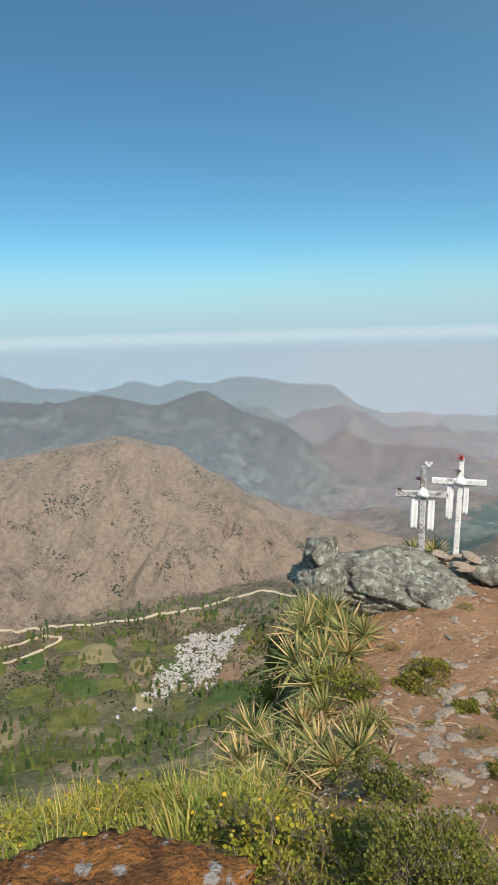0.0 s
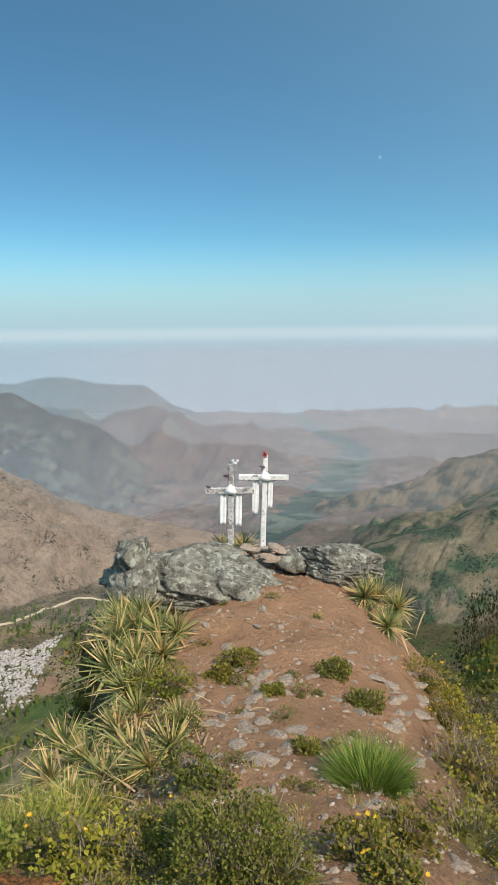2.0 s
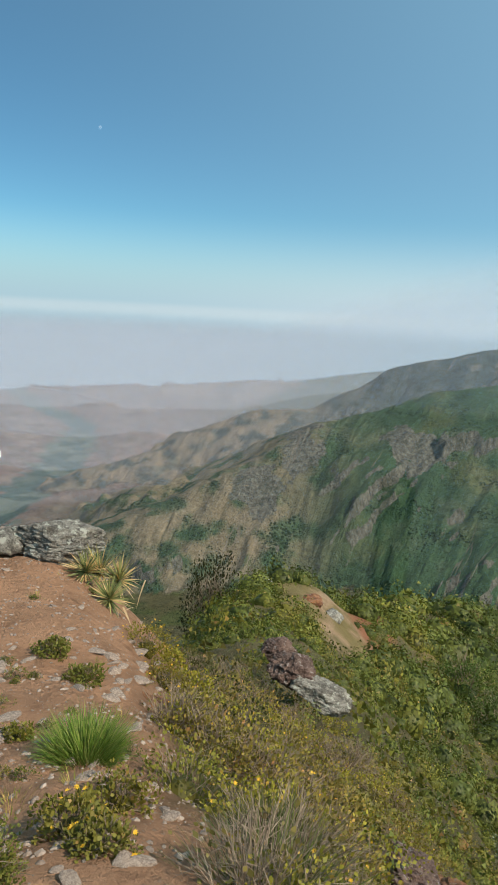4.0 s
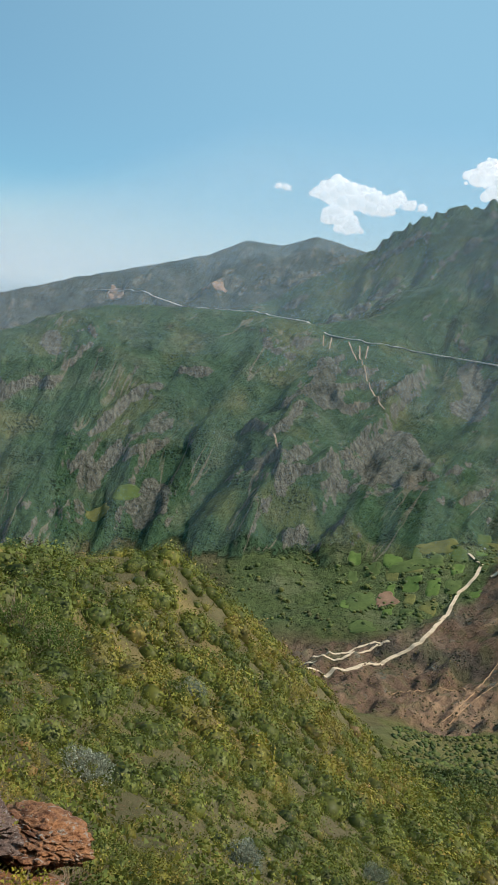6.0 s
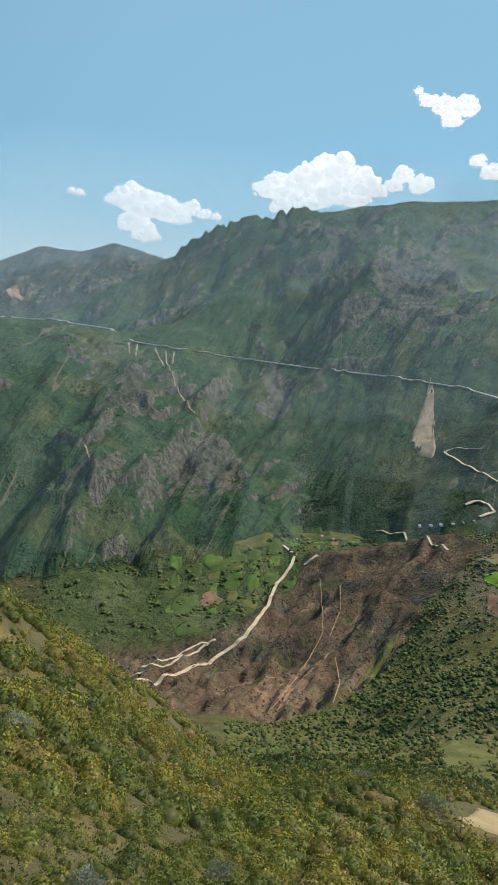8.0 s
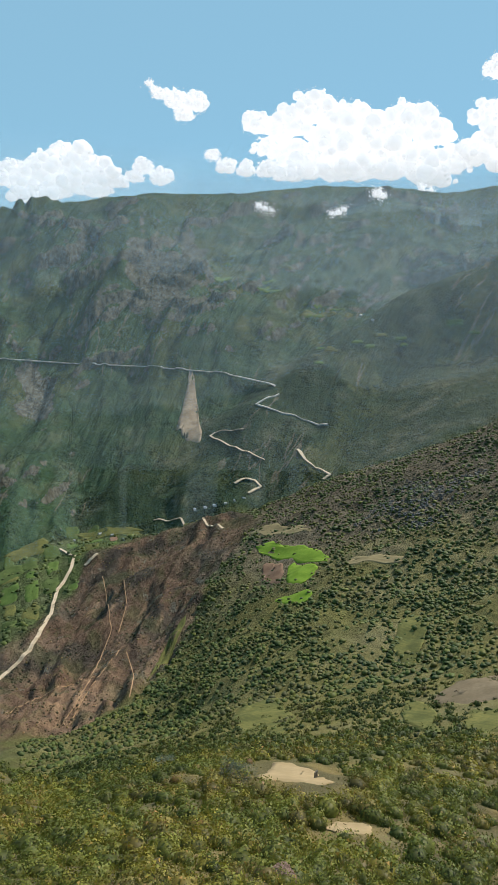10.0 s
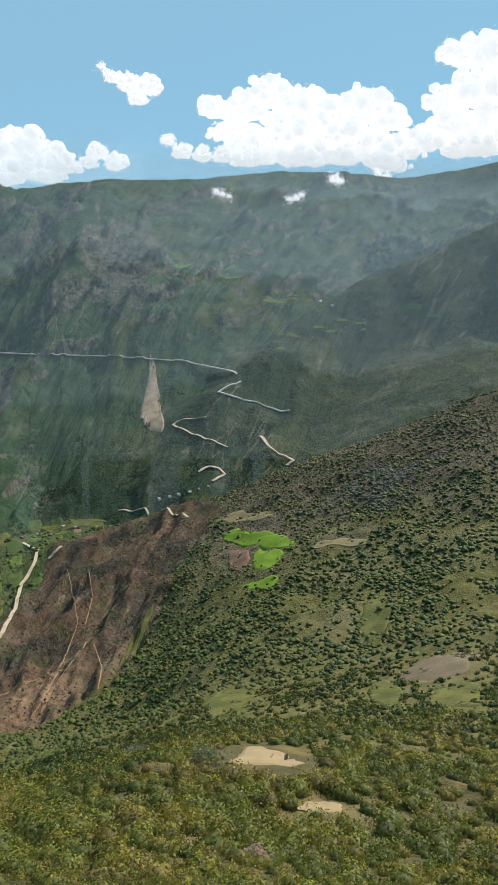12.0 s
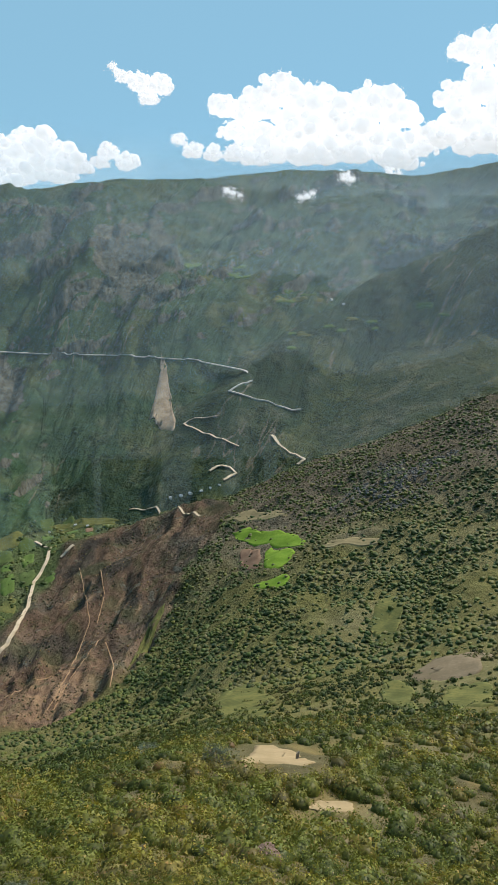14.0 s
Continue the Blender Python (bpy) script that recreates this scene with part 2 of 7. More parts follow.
# Mountain crests: (bearing, dip, distance) along each, slope towards and away from the valley, depth of the gullies.
RIDGES = [
    ([(100, -3, 4500), (70.4, -3.6, 4500), (68, -4.6, 4500), (63.6, -5.2, 4550), (60, -4.5, 4550), (58.2, -5.0, 4550), (56.4, -4.5, 4550), (54.2, -4.9, 4580), (52.4, -4.45, 4600), (50.6, -4.4, 4600), (47.4, -5.0, 4600), (44.3, -5.2, 4600), (41.5, -6.9, 4600), (37, -9, 4600)], 0.5, 34, 300),
    ([(100, -5, 3100), (70.6, -5.5, 3100), (67.2, -6, 3150), (63.2, -5.4, 3200), (58.7, -6.5, 3250), (54.5, -5.4, 3200), (51.3, -7.3, 3200), (48.5, -8.1, 3250), (45, -10.5, 3300)], 0.5, 34, 240),
    ([(53, -10.5, 3500), (48.5, -8.5, 3500), (46.6, -7.4, 3500), (43.4, -6.9, 3500), (38.8, -8.7, 3450), (36.5, -8.5, 3400), (34.3, -9.7, 3350), (30.7, -11.6, 3300), (28, -13, 3200)], 0.45, 44, 240),
    ([(110, -9.5, 1500), (70.9, -10.1, 1480), (65.7, -9.4, 1500), (61.6, -8.9, 1500), (57.5, -10, 1520), (53.8, -12.4, 1520), (50.5, -14.3, 1540), (47.1, -15.5, 1560), (43.3, -16.4, 1600), (38.6, -17.6, 1650)], 0.5, 26, 135),
    ([(24, -7.9, 4700), (17, -7.2, 4700), (12, -6.8, 4700), (7, -7.0, 4700), (1, -7.4, 4700)], 0.3, 16, 300),
    ([(25, -19.6, 1200), (19.6, -17.1, 1250), (12.6, -13.9, 1330), (6.6, -10.1, 1440), (2.4, -8.9, 1480), (-3, -6.8, 1550), (-7.4, -6.0, 1580), (-11.2, -4.4, 1630), (-14.6, -3.7, 1670), (-20, -3.5, 1680), (-25, -3.5, 1680), (-31, -4.0, 1700), (-36, -3.0, 1800), (-40, -0.3, 1980), (-45, 4.2, 2250)], 0.47, 22, 210),
    ([(26, -14.2, 2200), (20.5, -13, 2250), (17.3, -11.1, 2300), (11.8, -9.2, 2350), (8, -9.1, 2350), (4.3, -7.3, 2400), (0.8, -5.1, 2450), (-6.3, -3.3, 2500), (-12.1, -1.7, 2550), (-21.3, 0.6, 2600), (-24.9, 2.1, 2650), (-27.5, 1.9, 2650), (-30.4, 2.8, 2650), (-34.4, 1.9, 2650), (-40, 1, 2650)], 0.52, 17, 170),
    ([(-27, -2.5, 2200), (-31, 0.0, 2250), (-34.4, 1.9, 2300), (-38.3, 4.2, 2330), (-44.7, 6.1, 2350), (-52.5, 7.5, 2400), (-59.5, 8.0, 2560), (-66.4, 9.1, 2750), (-73.5, 9.0, 2850), (-75.6, 8.7, 2850), (-81, 9.5, 2850), (-90, 11, 2800), (-110, 12, 2700)], 0.58, 27, 230),
    ([(-63, -7.5, 1400), (-66.7, -3.9, 1550), (-69.8, -1.3, 1680), (-74, 1.6, 1800), (-78.2, 3.4, 1850), (-81.4, 5.1, 1900), (-90, 9, 1900), (-110, 10, 1900)], 0.60, 14, 190),
]


def cliff_mask(u, dist, seed):
    """Rocky bands, mostly on the upper half of a slope."""
    return smooth(0.12, 0.28, cloudy(u / 240, dist / 110, 3, seed + 80)) * smooth(30, 110, dist) * (1 - smooth(620, 900, dist))


def ridge_height(X, Y, az, crest, slope, depth, spacing, seed):
    pts = np.array([(-math.sin(radians(from_view(a))) * r, math.cos(radians(from_view(a))) * r, EYE + r * math.tan(radians(tilt(a, e)))) for a, e, r in crest])
    gaps, tops = [], []
    for p, q in zip(pts[:-1], pts[1:]):
        d = q[:2] - p[:2]
        t = np.clip(((X - p[0]) * d[0] + (Y - p[1]) * d[1]) / (d @ d), 0, 1)
        gaps.append(np.hypot(X - p[0] - t * d[0], Y - p[1] - t * d[1]))
        tops.append(p[2] + t * (q[2] - p[2]))
    best = np.min(gaps, axis=0)
    reach = 15 + 0.22 * best
    shares = [np.exp(-np.minimum((gap - best) / reach, 30)) for gap in gaps]
    top = sum(share * high for share, high in zip(shares, tops)) / sum(shares)
    mean = float(np.mean([c[2] for c in crest]))
    big = mean / 2000
    u = np.radians(az) * mean - 0.55 * best + 55 * big * cloudy(X / 380, Y / 380, 3, seed + 20)
    v = best + 40 * cloudy(X / 200, Y / 200, 2, seed + 22)
    u = u + 26 * big * cloudy(X / 95, Y / 95, 3, seed + 24)
    fade = smooth(0, 240, best) * (1 - 0.75 * smooth(650, 1050, best))
    spurs = ribbed(u / (spacing * 1.7), v / (spacing * 6), 2, seed) - 0.7
    gullies = 0.7 - ribbed(u / (spacing * 0.62) + 3, v / (spacing * 3.2), 2, seed + 5)
    fine = 0.7 - ribbed(u / (spacing * 0.24) + 7, v / (spacing * 1.1), 2, seed + 9)
    z = top - slope * (np.sqrt(best**2 + 30**2) - 30) * (1 - 0.1 * smooth(500, 1500, best))
    z += depth * 2.0 * cloudy(X / 420, Y / 420, 3, seed + 60) * fade
    z += depth * (3.1 * spurs * fade + 0.85 * gullies * (0.08 + fade) + 0.36 * fine * (0.12 + fade) * smooth(-0.25, 0.3, cloudy(X / 230, Y / 230, 2, seed + 26)) + 0.16 * cloudy(X / 34, Y / 34, 3, seed + 27) * (0.2 + fade))
    cliffs = cliff_mask(u, best, seed) * (0.1 if depth == 14 else 1.0)
    saw = best / 85 + 1.3 * cloudy(u / 150, v / 300, 3, seed + 70)
    saw = saw - np.floor(saw)
    z += big * cliffs * (26 * (saw - smooth(0.70, 1.0, saw)) + 13 * (0.6 - ribbed(u / 26, v / 90, 2, seed + 71)))
    line = np.radians(az) * 1700
    z += big * (5 * grain(line / 60, line * 0, seed + 3) + 3.2 * grain(line / 22, line * 0, seed + 4))
    straight = np.radians(az) * mean - 0.55 * best + 20 * big * cloudy(X / 500, Y / 500, 2, seed + 20)
    return z, best, gullies * fade, straight, cliffs


def landform(X, Y):
    """Height of the ground, with the masks that its cover follows."""
    X, Y = np.asarray(X, float), np.asarray(Y, float)
    r = np.hypot(X, Y)
    az = to_view(np.degrees(np.arctan2(-X, Y)), r)
    z = base_height(az, r)
    rough = smooth(3, 14, r)
    z = z + (0.085 * cloudy(X / 0.9, Y / 0.9, 3, 1) + 0.028 * (ribbed(X / 0.42, Y / 0.42, 2, 6) - 0.5) * (1 - smooth(10, 14, r))) * smooth(0.8, 2, r) * (1 - smooth(30, 60, r))
    z += rough * 0.35 * cloudy(X / 4.5, Y / 4.5, 3, 2) * (1 - smooth(200, 400, r))
    z += smooth(20, 70, r) * 2.2 * cloudy(X / 26, Y / 26, 3, 3)
    z += smooth(180, 420, r) * 15 * cloudy(X / 130, Y / 130, 4, 4) * (1 - 0.5 * smooth(1150, 1400, r))
    z += smooth(1300, 2100, r) * smooth(14, 24, az) * (1 - river_mask(az, r, 1.5)) * (75 * (ribbed(X / 620, Y / 620, 3, 91) - 0.35) + 16 * cloudy(X / 90, Y / 90, 3, 92))
    slide = slide_mask(az, r)
    c, d = (az + 0.023 * (r - 650)) * 11, r
    z += slide * (24 * (ribbed(c / 62 + 0.4 * cloudy(X / 80, Y / 80, 2, 63), d / 240, 2, 61) - 0.55) + 9 * (ribbed(c / 17, d / 120, 3, 64) - 0.5) + 3 * cloudy(X / 14, Y / 14, 3, 62))
    kind = np.zeros(X.shape, int)
    ribs, cliffs = np.zeros(X.shape), np.zeros(X.shape)
    flow = np.stack([np.radians(az) * 900, r], -1)
    far = r > 600
    if not far.any():
        return z, r, az, kind, cliffs, ribs, slide, flow
    xs, ys, azs, zs = X[far], Y[far], az[far], z[far]
    ks, rs, cs, fs = kind[far], ribs[far], cliffs[far], flow[far]
    for k, (crest, slope, depth, spacing) in enumerate(RIDGES):
        span = (azs > min(p[0] for p in crest) - 25) & (azs < max(p[0] for p in crest) + 25)
        if not span.any():
            continue
        h, d, rb, along, rocky = ridge_height(xs[span], ys[span], azs[span], crest, slope, depth, spacing, 100 + 40 * k)
        if k == 7:  # a jagged stretch of crest
            aa = azs[span]
            jag = smooth(-34.0, -36, aa) * smooth(-47, -44, aa)
            h = h + 62 * jag * np.exp(-d / 50) * (ribbed(np.radians(aa) * 60, aa * 0, 3, 71) - 0.35)
        old = zs[span]
        over = h > old
        ks[span] = np.where(over, k + 1, ks[span])
        rs[span] = np.where(over, rb, rs[span])
        cs[span] = np.where(over, rocky, cs[span])
        fs[span] = np.where(over[..., None], np.stack([along, d], -1), fs[span])
        soft = np.clip(1 - np.abs(h - old) / 24, 0, 1)
        zs[span] = np.maximum(old, h) + 6 * soft * soft
    z[far], kind[far], ribs[far], cliffs[far], flow[far] = zs, ks, rs, cs, fs
    return z, r, az, kind, cliffs, ribs, slide, flow


def river_mask(az, r, wide=1.0):
    """The green floor of the far valley, 1 along its middle."""
    mid = np.interp(r, [1400, 1700, 1990, 2427, 3060, 3530, 4200, 4900], [38, 35, 32.6, 28.8, 27.1, 26.3, 29.8, 32])
    half = wide * np.interp(r, [1500, 2000, 2427, 3060, 3530, 4200, 4900], [2.0, 2.6, 2.5, 1.7, 1.2, 1.1, 0.9])
    return np.exp(-(((az - mid) / half) ** 2)) * smooth(1350, 1600, r)


def slide_mask(az, r):
    """Where the hillside has slipped: a brown scar in the valley."""
    wob = 1.2 * cloudy(az / 3.0, np.log(np.maximum(r, 1)) * 9, 3, 51)
    a = az + wob
    low = np.interp(a, [-62, -58, -55, -52, -47, -40, -34, -30], [900, 720, 600, 560, 545, 545, 570, 680])
    high = np.interp(a, [-62, -58, -52, -48, -44, -40, -34, -30], [960, 1000, 1010, 980, 800, 745, 720, 730])
    rr = r * (1 + 0.02 * wob)
    return smooth(-62.5, -60.0, a) * (1 - smooth(-31.5, -29.5, a)) * smooth(low - 25, low + 15, rr) * (1 - smooth(high - 15, high + 25, rr))


# ---------------------------------------------------------------- materials
def material(name):
    m = bpy.data.materials.new(name)
    m.use_nodes = True
    m.node_tree.nodes.clear()
    return m, m.node_tree.nodes, m.node_tree.links


def noise_node(n, l, scale, detail=4.0, rough=0.6, vector=None):
    t = n.new("ShaderNodeTexNoise")
    t.inputs["Scale"].default_value, t.inputs["Detail"].default_value, t.inputs["Roughness"].default_value = scale, detail, rough
    if vector is None:
        g = n.new("ShaderNodeNewGeometry")
        vector = g.outputs["Position"]
    l.new(vector, t.inputs["Vector"])
    return t


def mixed(n, l, a, b, fac, mode="MIX"):
    m = n.new("ShaderNodeMix")
    m.data_type, m.blend_type = "RGBA", mode
    for key, v in (("A", a), ("B", b), ("Factor", fac)):
        if isinstance(v, bpy.types.NodeSocket):
            l.new(v, m.inputs[key])
        elif key == "Factor":
            m.inputs[key].default_value = v
        else:
            m.inputs[key].default_value = (*v, 1)
    return m.outputs["Result"]


def ranged(n, l, value, a, b, c=0.0, d=1.0):
    m = n.new("ShaderNodeMapRange")
    m.interpolation_type = "SMOOTHSTEP"
    for key, v in (("From Min", a), ("From Max", b), ("To Min", c), ("To Max", d)):
        m.inputs[key].default_value = v
    l.new(value, m.inputs["Value"])
    return m.outputs[0]


def maths(n, l, op, a, b=None):
    m = n.new("ShaderNodeMath")
    m.operation = op
    for i, v in enumerate((a, b)):
        if v is None:
            continue
        if isinstance(v, bpy.types.NodeSocket):
            l.new(v, m.inputs[i])
        else:
            m.inputs[i].default_value = v
    return m.outputs[0]


def finish(n, l, colour, rough=0.9, height=None, strength=0.3, distance=0.05, metal=0.0, spec=0.3):
    b = n.new("ShaderNodeBsdfPrincipled")
    for key, v in (("Base Color", colour), ("Roughness", rough)):
        if isinstance(v, bpy.types.NodeSocket):
            l.new(v, b.inputs[key])
        else:
            b.inputs[key].default_value = (*v, 1) if key == "Base Color" else v
    b.inputs["Metallic"].default_value, b.inputs["Specular IOR Level"].default_value = metal, spec
    if height is not None:
        bump = n.new("ShaderNodeBump")
        bump.inputs["Strength"].default_value, bump.inputs["Distance"].default_value = strength, distance
        l.new(height, bump.inputs["Height"])
        l.new(bump.outputs[0], b.inputs["Normal"])
    out = n.new("ShaderNodeOutputMaterial")
    l.new(b.outputs[0], out.inputs[0])
    return b


def surface(name, dark, light, scale, fine=6.0, rough=0.9, strength=0.4, distance=0.02, random=0.0, spec=0.25, spots=None):
    """A two-tone natural surface, with grain at two scales; spots: colour, scale and share of a third tone."""
    m, n, l = material(name)
    tc = n.new("ShaderNodeTexCoord").outputs["Object"]
    big, small = noise_node(n, l, scale, 5, 0.6, tc), noise_node(n, l, scale * fine, 4, 0.65, tc)
    fac = ranged(n, l, maths(n, l, "ADD", maths(n, l, "MULTIPLY", big.outputs[0], 0.6), maths(n, l, "MULTIPLY", small.outputs[0], 0.4)), 0.36, 0.64)
    col = mixed(n, l, dark, light, fac)
    if spots:
        patch = noise_node(n, l, spots[1], 5, 0.6, tc)
        col = mixed(n, l, col, spots[0], ranged(n, l, patch.outputs[0], 0.62 - spots[2], 0.68 - spots[2]))
    if random:
        info = n.new("ShaderNodeObjectInfo")
        col = mixed(n, l, col, (0.5, 0.5, 0.5), ranged(n, l, info.outputs["Random"], 0, 1, 0, random), "OVERLAY")
    finish(n, l, col, rough, small.outputs[0], strength, distance, 0.0, spec)
    return m


def leafy(name, dark, light, dry=None, share=0.0, gloss=0.55, single=False):
    """Leaves: tones vary leaf by leaf and plant by plant, light shines through a little."""
    m, n, l = material(name)
    g = n.new("ShaderNodeNewGeometry")
    tone = n.new("ShaderNodeObjectInfo").outputs["Random"] if single else g.outputs["Random Per Island"]
    col = mixed(n, l, dark, light, tone)
    if dry:
        turned = maths(n, l, "FRACT", maths(n, l, "MULTIPLY", tone, 17.31))
        col = mixed(n, l, col, dry, ranged(n, l, turned, 1 - share, 1 - share + 0.02))
    at = n.new("ShaderNodeAttribute")
    at.attribute_name = "tint"
    col = mixed(n, l, col, at.outputs["Color"], 1.0, "MULTIPLY")
    b = n.new("ShaderNodeBsdfPrincipled")
    l.new(col, b.inputs["Base Color"])
    b.inputs["Roughness"].default_value, b.inputs["Specular IOR Level"].default_value = gloss, 0.25
    t = n.new("ShaderNodeBsdfTranslucent")
    l.new(col, t.inputs["Color"])
    mix = n.new("ShaderNodeMixShader")
    mix.inputs[0].default_value = 0.25
    l.new(b.outputs[0], mix.inputs[1])
    l.new(t.outputs[0], mix.inputs[2])
    out = n.new("ShaderNodeOutputMaterial")
    l.new(mix.outputs[0], out.inputs[0])
    return m


def ground_material():
    m, n, l = material("mountain_ground")
    at = n.new("ShaderNodeAttribute")
    at.attribute_name = "cover"
    mask = n.new("ShaderNodeAttribute")
    mask.attribute_name = "mask"
    sep = n.new("ShaderNodeSeparateColor")
    l.new(mask.outputs["Color"], sep.inputs[0])
    rock, bush, far = sep.outputs[0], sep.outputs[1], sep.outputs[2]
    pos = n.new("ShaderNodeNewGeometry").outputs["Position"]
    wide, mid, small = noise_node(n, l, 0.012, 6, 0.62, pos), noise_node(n, l, 0.11, 5, 0.65, pos), noise_node(n, l, 2.2, 6, 0.7, pos)
    col = mixed(n, l, at.outputs["Color"], (0.5, 0.42, 0.30), ranged(n, l, wide.outputs[0], 0.45, 0.75, 0.0, 0.16))
    shade = maths(n, l, "ADD", maths(n, l, "MULTIPLY", mid.outputs[0], 0.9), maths(n, l, "MULTIPLY", small.outputs[0], 0.7))
    vary = n.new("ShaderNodeCombineColor")
    for k in range(3):
        l.new(ranged(n, l, shade, 0.45, 1.2, 0.62, 1.38), vary.inputs[k])
    col = mixed(n, l, col, vary.outputs[0], 1.0, "MULTIPLY")
    # low shrubs told apart only as dark dots
    dots = n.new("ShaderNodeTexVoronoi")
    dots.inputs["Scale"].default_value, dots.inputs["Randomness"].default_value = 0.16, 1.0
    l.new(pos, dots.inputs["Vector"])
    gate = noise_node(n, l, 0.02, 4, 0.6, pos)
    size = maths(n, l, "MULTIPLY", maths(n, l, "MULTIPLY", bush, ranged(n, l, gate.outputs[0], 0.3, 0.7, 0.35, 1.2)), 0.62)
    dot = ranged(n, l, maths(n, l, "SUBTRACT", size, dots.outputs["Distance"]), -0.05, 0.10)
    col = mixed(n, l, col, (0.018, 0.034, 0.015), maths(n, l, "MULTIPLY", dot, 0.85))
    specks = n.new("ShaderNodeTexVoronoi")
    specks.inputs["Scale"].default_value = 0.42
    l.new(pos, specks.inputs["Vector"])
    speck = maths(n, l, "MULTIPLY", ranged(n, l, maths(n, l, "SUBTRACT", maths(n, l, "MULTIPLY", bush, ranged(n, l, noise_node(n, l, 0.05, 4, 0.6, pos).outputs[0], 0.4, 0.65, 0.2, 0.75)), specks.outputs["Distance"]), -0.03, 0.10), far)
    col = mixed(n, l, col, (0.016, 0.034, 0.016), maths(n, l, "MULTIPLY", speck, 0.7))
    # bare rock, streaked down the slope
    squash = n.new("ShaderNodeMapping")
    squash.inputs["Scale"].default_value = (1.0, 1.0, 0.3)
    l.new(pos, squash.inputs["Vector"])
    crag = noise_node(n, l, 0.045, 8, 0.72, squash.outputs[0])
    stone = mixed(n, l, (0.055, 0.058, 0.046), (0.20, 0.19, 0.145), ranged(n, l, noise_node(n, l, 0.13, 6, 0.7, squash.outputs[0]).outputs[0], 0.3, 0.7))
    bare = ranged(n, l, maths(n, l, "ADD", maths(n, l, "MULTIPLY", rock, 0.62), crag.outputs[0]), 0.73, 0.79)
    col = mixed(n, l, col, stone, bare)
    # gullies, ribs and washes that run down the mountainsides
    fl = n.new("ShaderNodeAttribute")
    fl.attribute_name = "flow"
    fs = n.new("ShaderNodeSeparateColor")
    l.new(fl.outputs["Color"], fs.inputs[0])
    hill = fs.outputs[2]

    def run(across, along, seed):
        v = n.new("ShaderNodeCombineXYZ")
        l.new(maths(n, l, "MULTIPLY", fs.outputs[0], 100 / across), v.inputs[0])
        l.new(maths(n, l, "MULTIPLY", fs.outputs[1], 100 / along), v.inputs[1])
        v.inputs[2].default_value = seed
        tex = noise_node(n, l, 1.0, 4, 0.55, v.outputs[0])
        tex.inputs["Distortion"].default_value = 0.35
        return maths(n, l, "ABSOLUTE", maths(n, l, "SUBTRACT", tex.outputs[0], 0.5))

    broad, thin, other = run(190, 480, 3.0), run(52, 120, 9.0), run(150, 520, 21.0)
    choose = noise_node(n, l, 0.0055, 3, 0.5, pos).outputs[0]
    wash = maths(n, l, "MULTIPLY", maths(n, l, "MULTIPLY", ranged(n, l, other, 0.010, 0.003), ranged(n, l, choose, 0.52, 0.60)), hill)
    gully_dark = maths(n, l, "MULTIPLY", maths(n, l, "MULTIPLY", ranged(n, l, broad, 0.04, 0.008), ranged(n, l, choose, 0.56, 0.46)), hill)
    col = mixed(n, l, col, (0.020, 0.040, 0.020), maths(n, l, "MULTIPLY", gully_dark, 0.28))
    col = mixed(n, l, col, (0.22, 0.18, 0.13), maths(n, l, "MULTIPLY", wash, 0.6))
    ribbing = maths(n, l, "MULTIPLY", hill, maths(n, l, "ADD", maths(n, l, "MULTIPLY", broad, 50.0), maths(n, l, "ADD", maths(n, l, "MULTIPLY", other, 34.0), maths(n, l, "MULTIPLY", thin, 14.0))))
    relief = maths(n, l, "ADD", maths(n, l, "MULTIPLY", small.outputs[0], 0.09), maths(n, l, "MULTIPLY", far, maths(n, l, "ADD", maths(n, l, "MULTIPLY", mid.outputs[0], 6.0), maths(n, l, "ADD", maths(n, l, "MULTIPLY", crag.outputs[0], 14.0), maths(n, l, "ADD", maths(n, l, "MULTIPLY", dot, 4.0), maths(n, l, "MULTIPLY", speck, 1.6))))))
    relief = maths(n, l, "ADD", relief, ribbing)
    # grit and pebbles close by
    grit = n.new("ShaderNodeTexVoronoi")
    grit.inputs["Scale"].default_value = 38.0
    l.new(pos, grit.inputs["Vector"])
    crumbs = noise_node(n, l, 15.0, 6, 0.75, pos)
    near = maths(n, l, "SUBTRACT", 1.0, far)
    pebble = maths(n, l, "MULTIPLY", maths(n, l, "MULTIPLY", ranged(n, l, grit.outputs["Distance"], 0.42, 0.18), ranged(n, l, crumbs.outputs[0], 0.48, 0.62)), near)
    col = mixed(n, l, col, (0.46, 0.36, 0.27), maths(n, l, "MULTIPLY", pebble, 0.55))
    col = mixed(n, l, col, (0.20, 0.105, 0.058), maths(n, l, "MULTIPLY", maths(n, l, "MULTIPLY", ranged(n, l, noise_node(n, l, 5.0, 6, 0.7, pos).outputs[0], 0.52, 0.7), near), 0.55))
    relief = maths(n, l, "ADD", relief, maths(n, l, "MULTIPLY", maths(n, l, "ADD", maths(n, l, "MULTIPLY", pebble, 0.02), maths(n, l, "MULTIPLY", crumbs.outputs[0], 0.09)), near))
    finish(n, l, col, 0.95, relief, 0.9, 1.0, 0.0, 0.1)
    return m


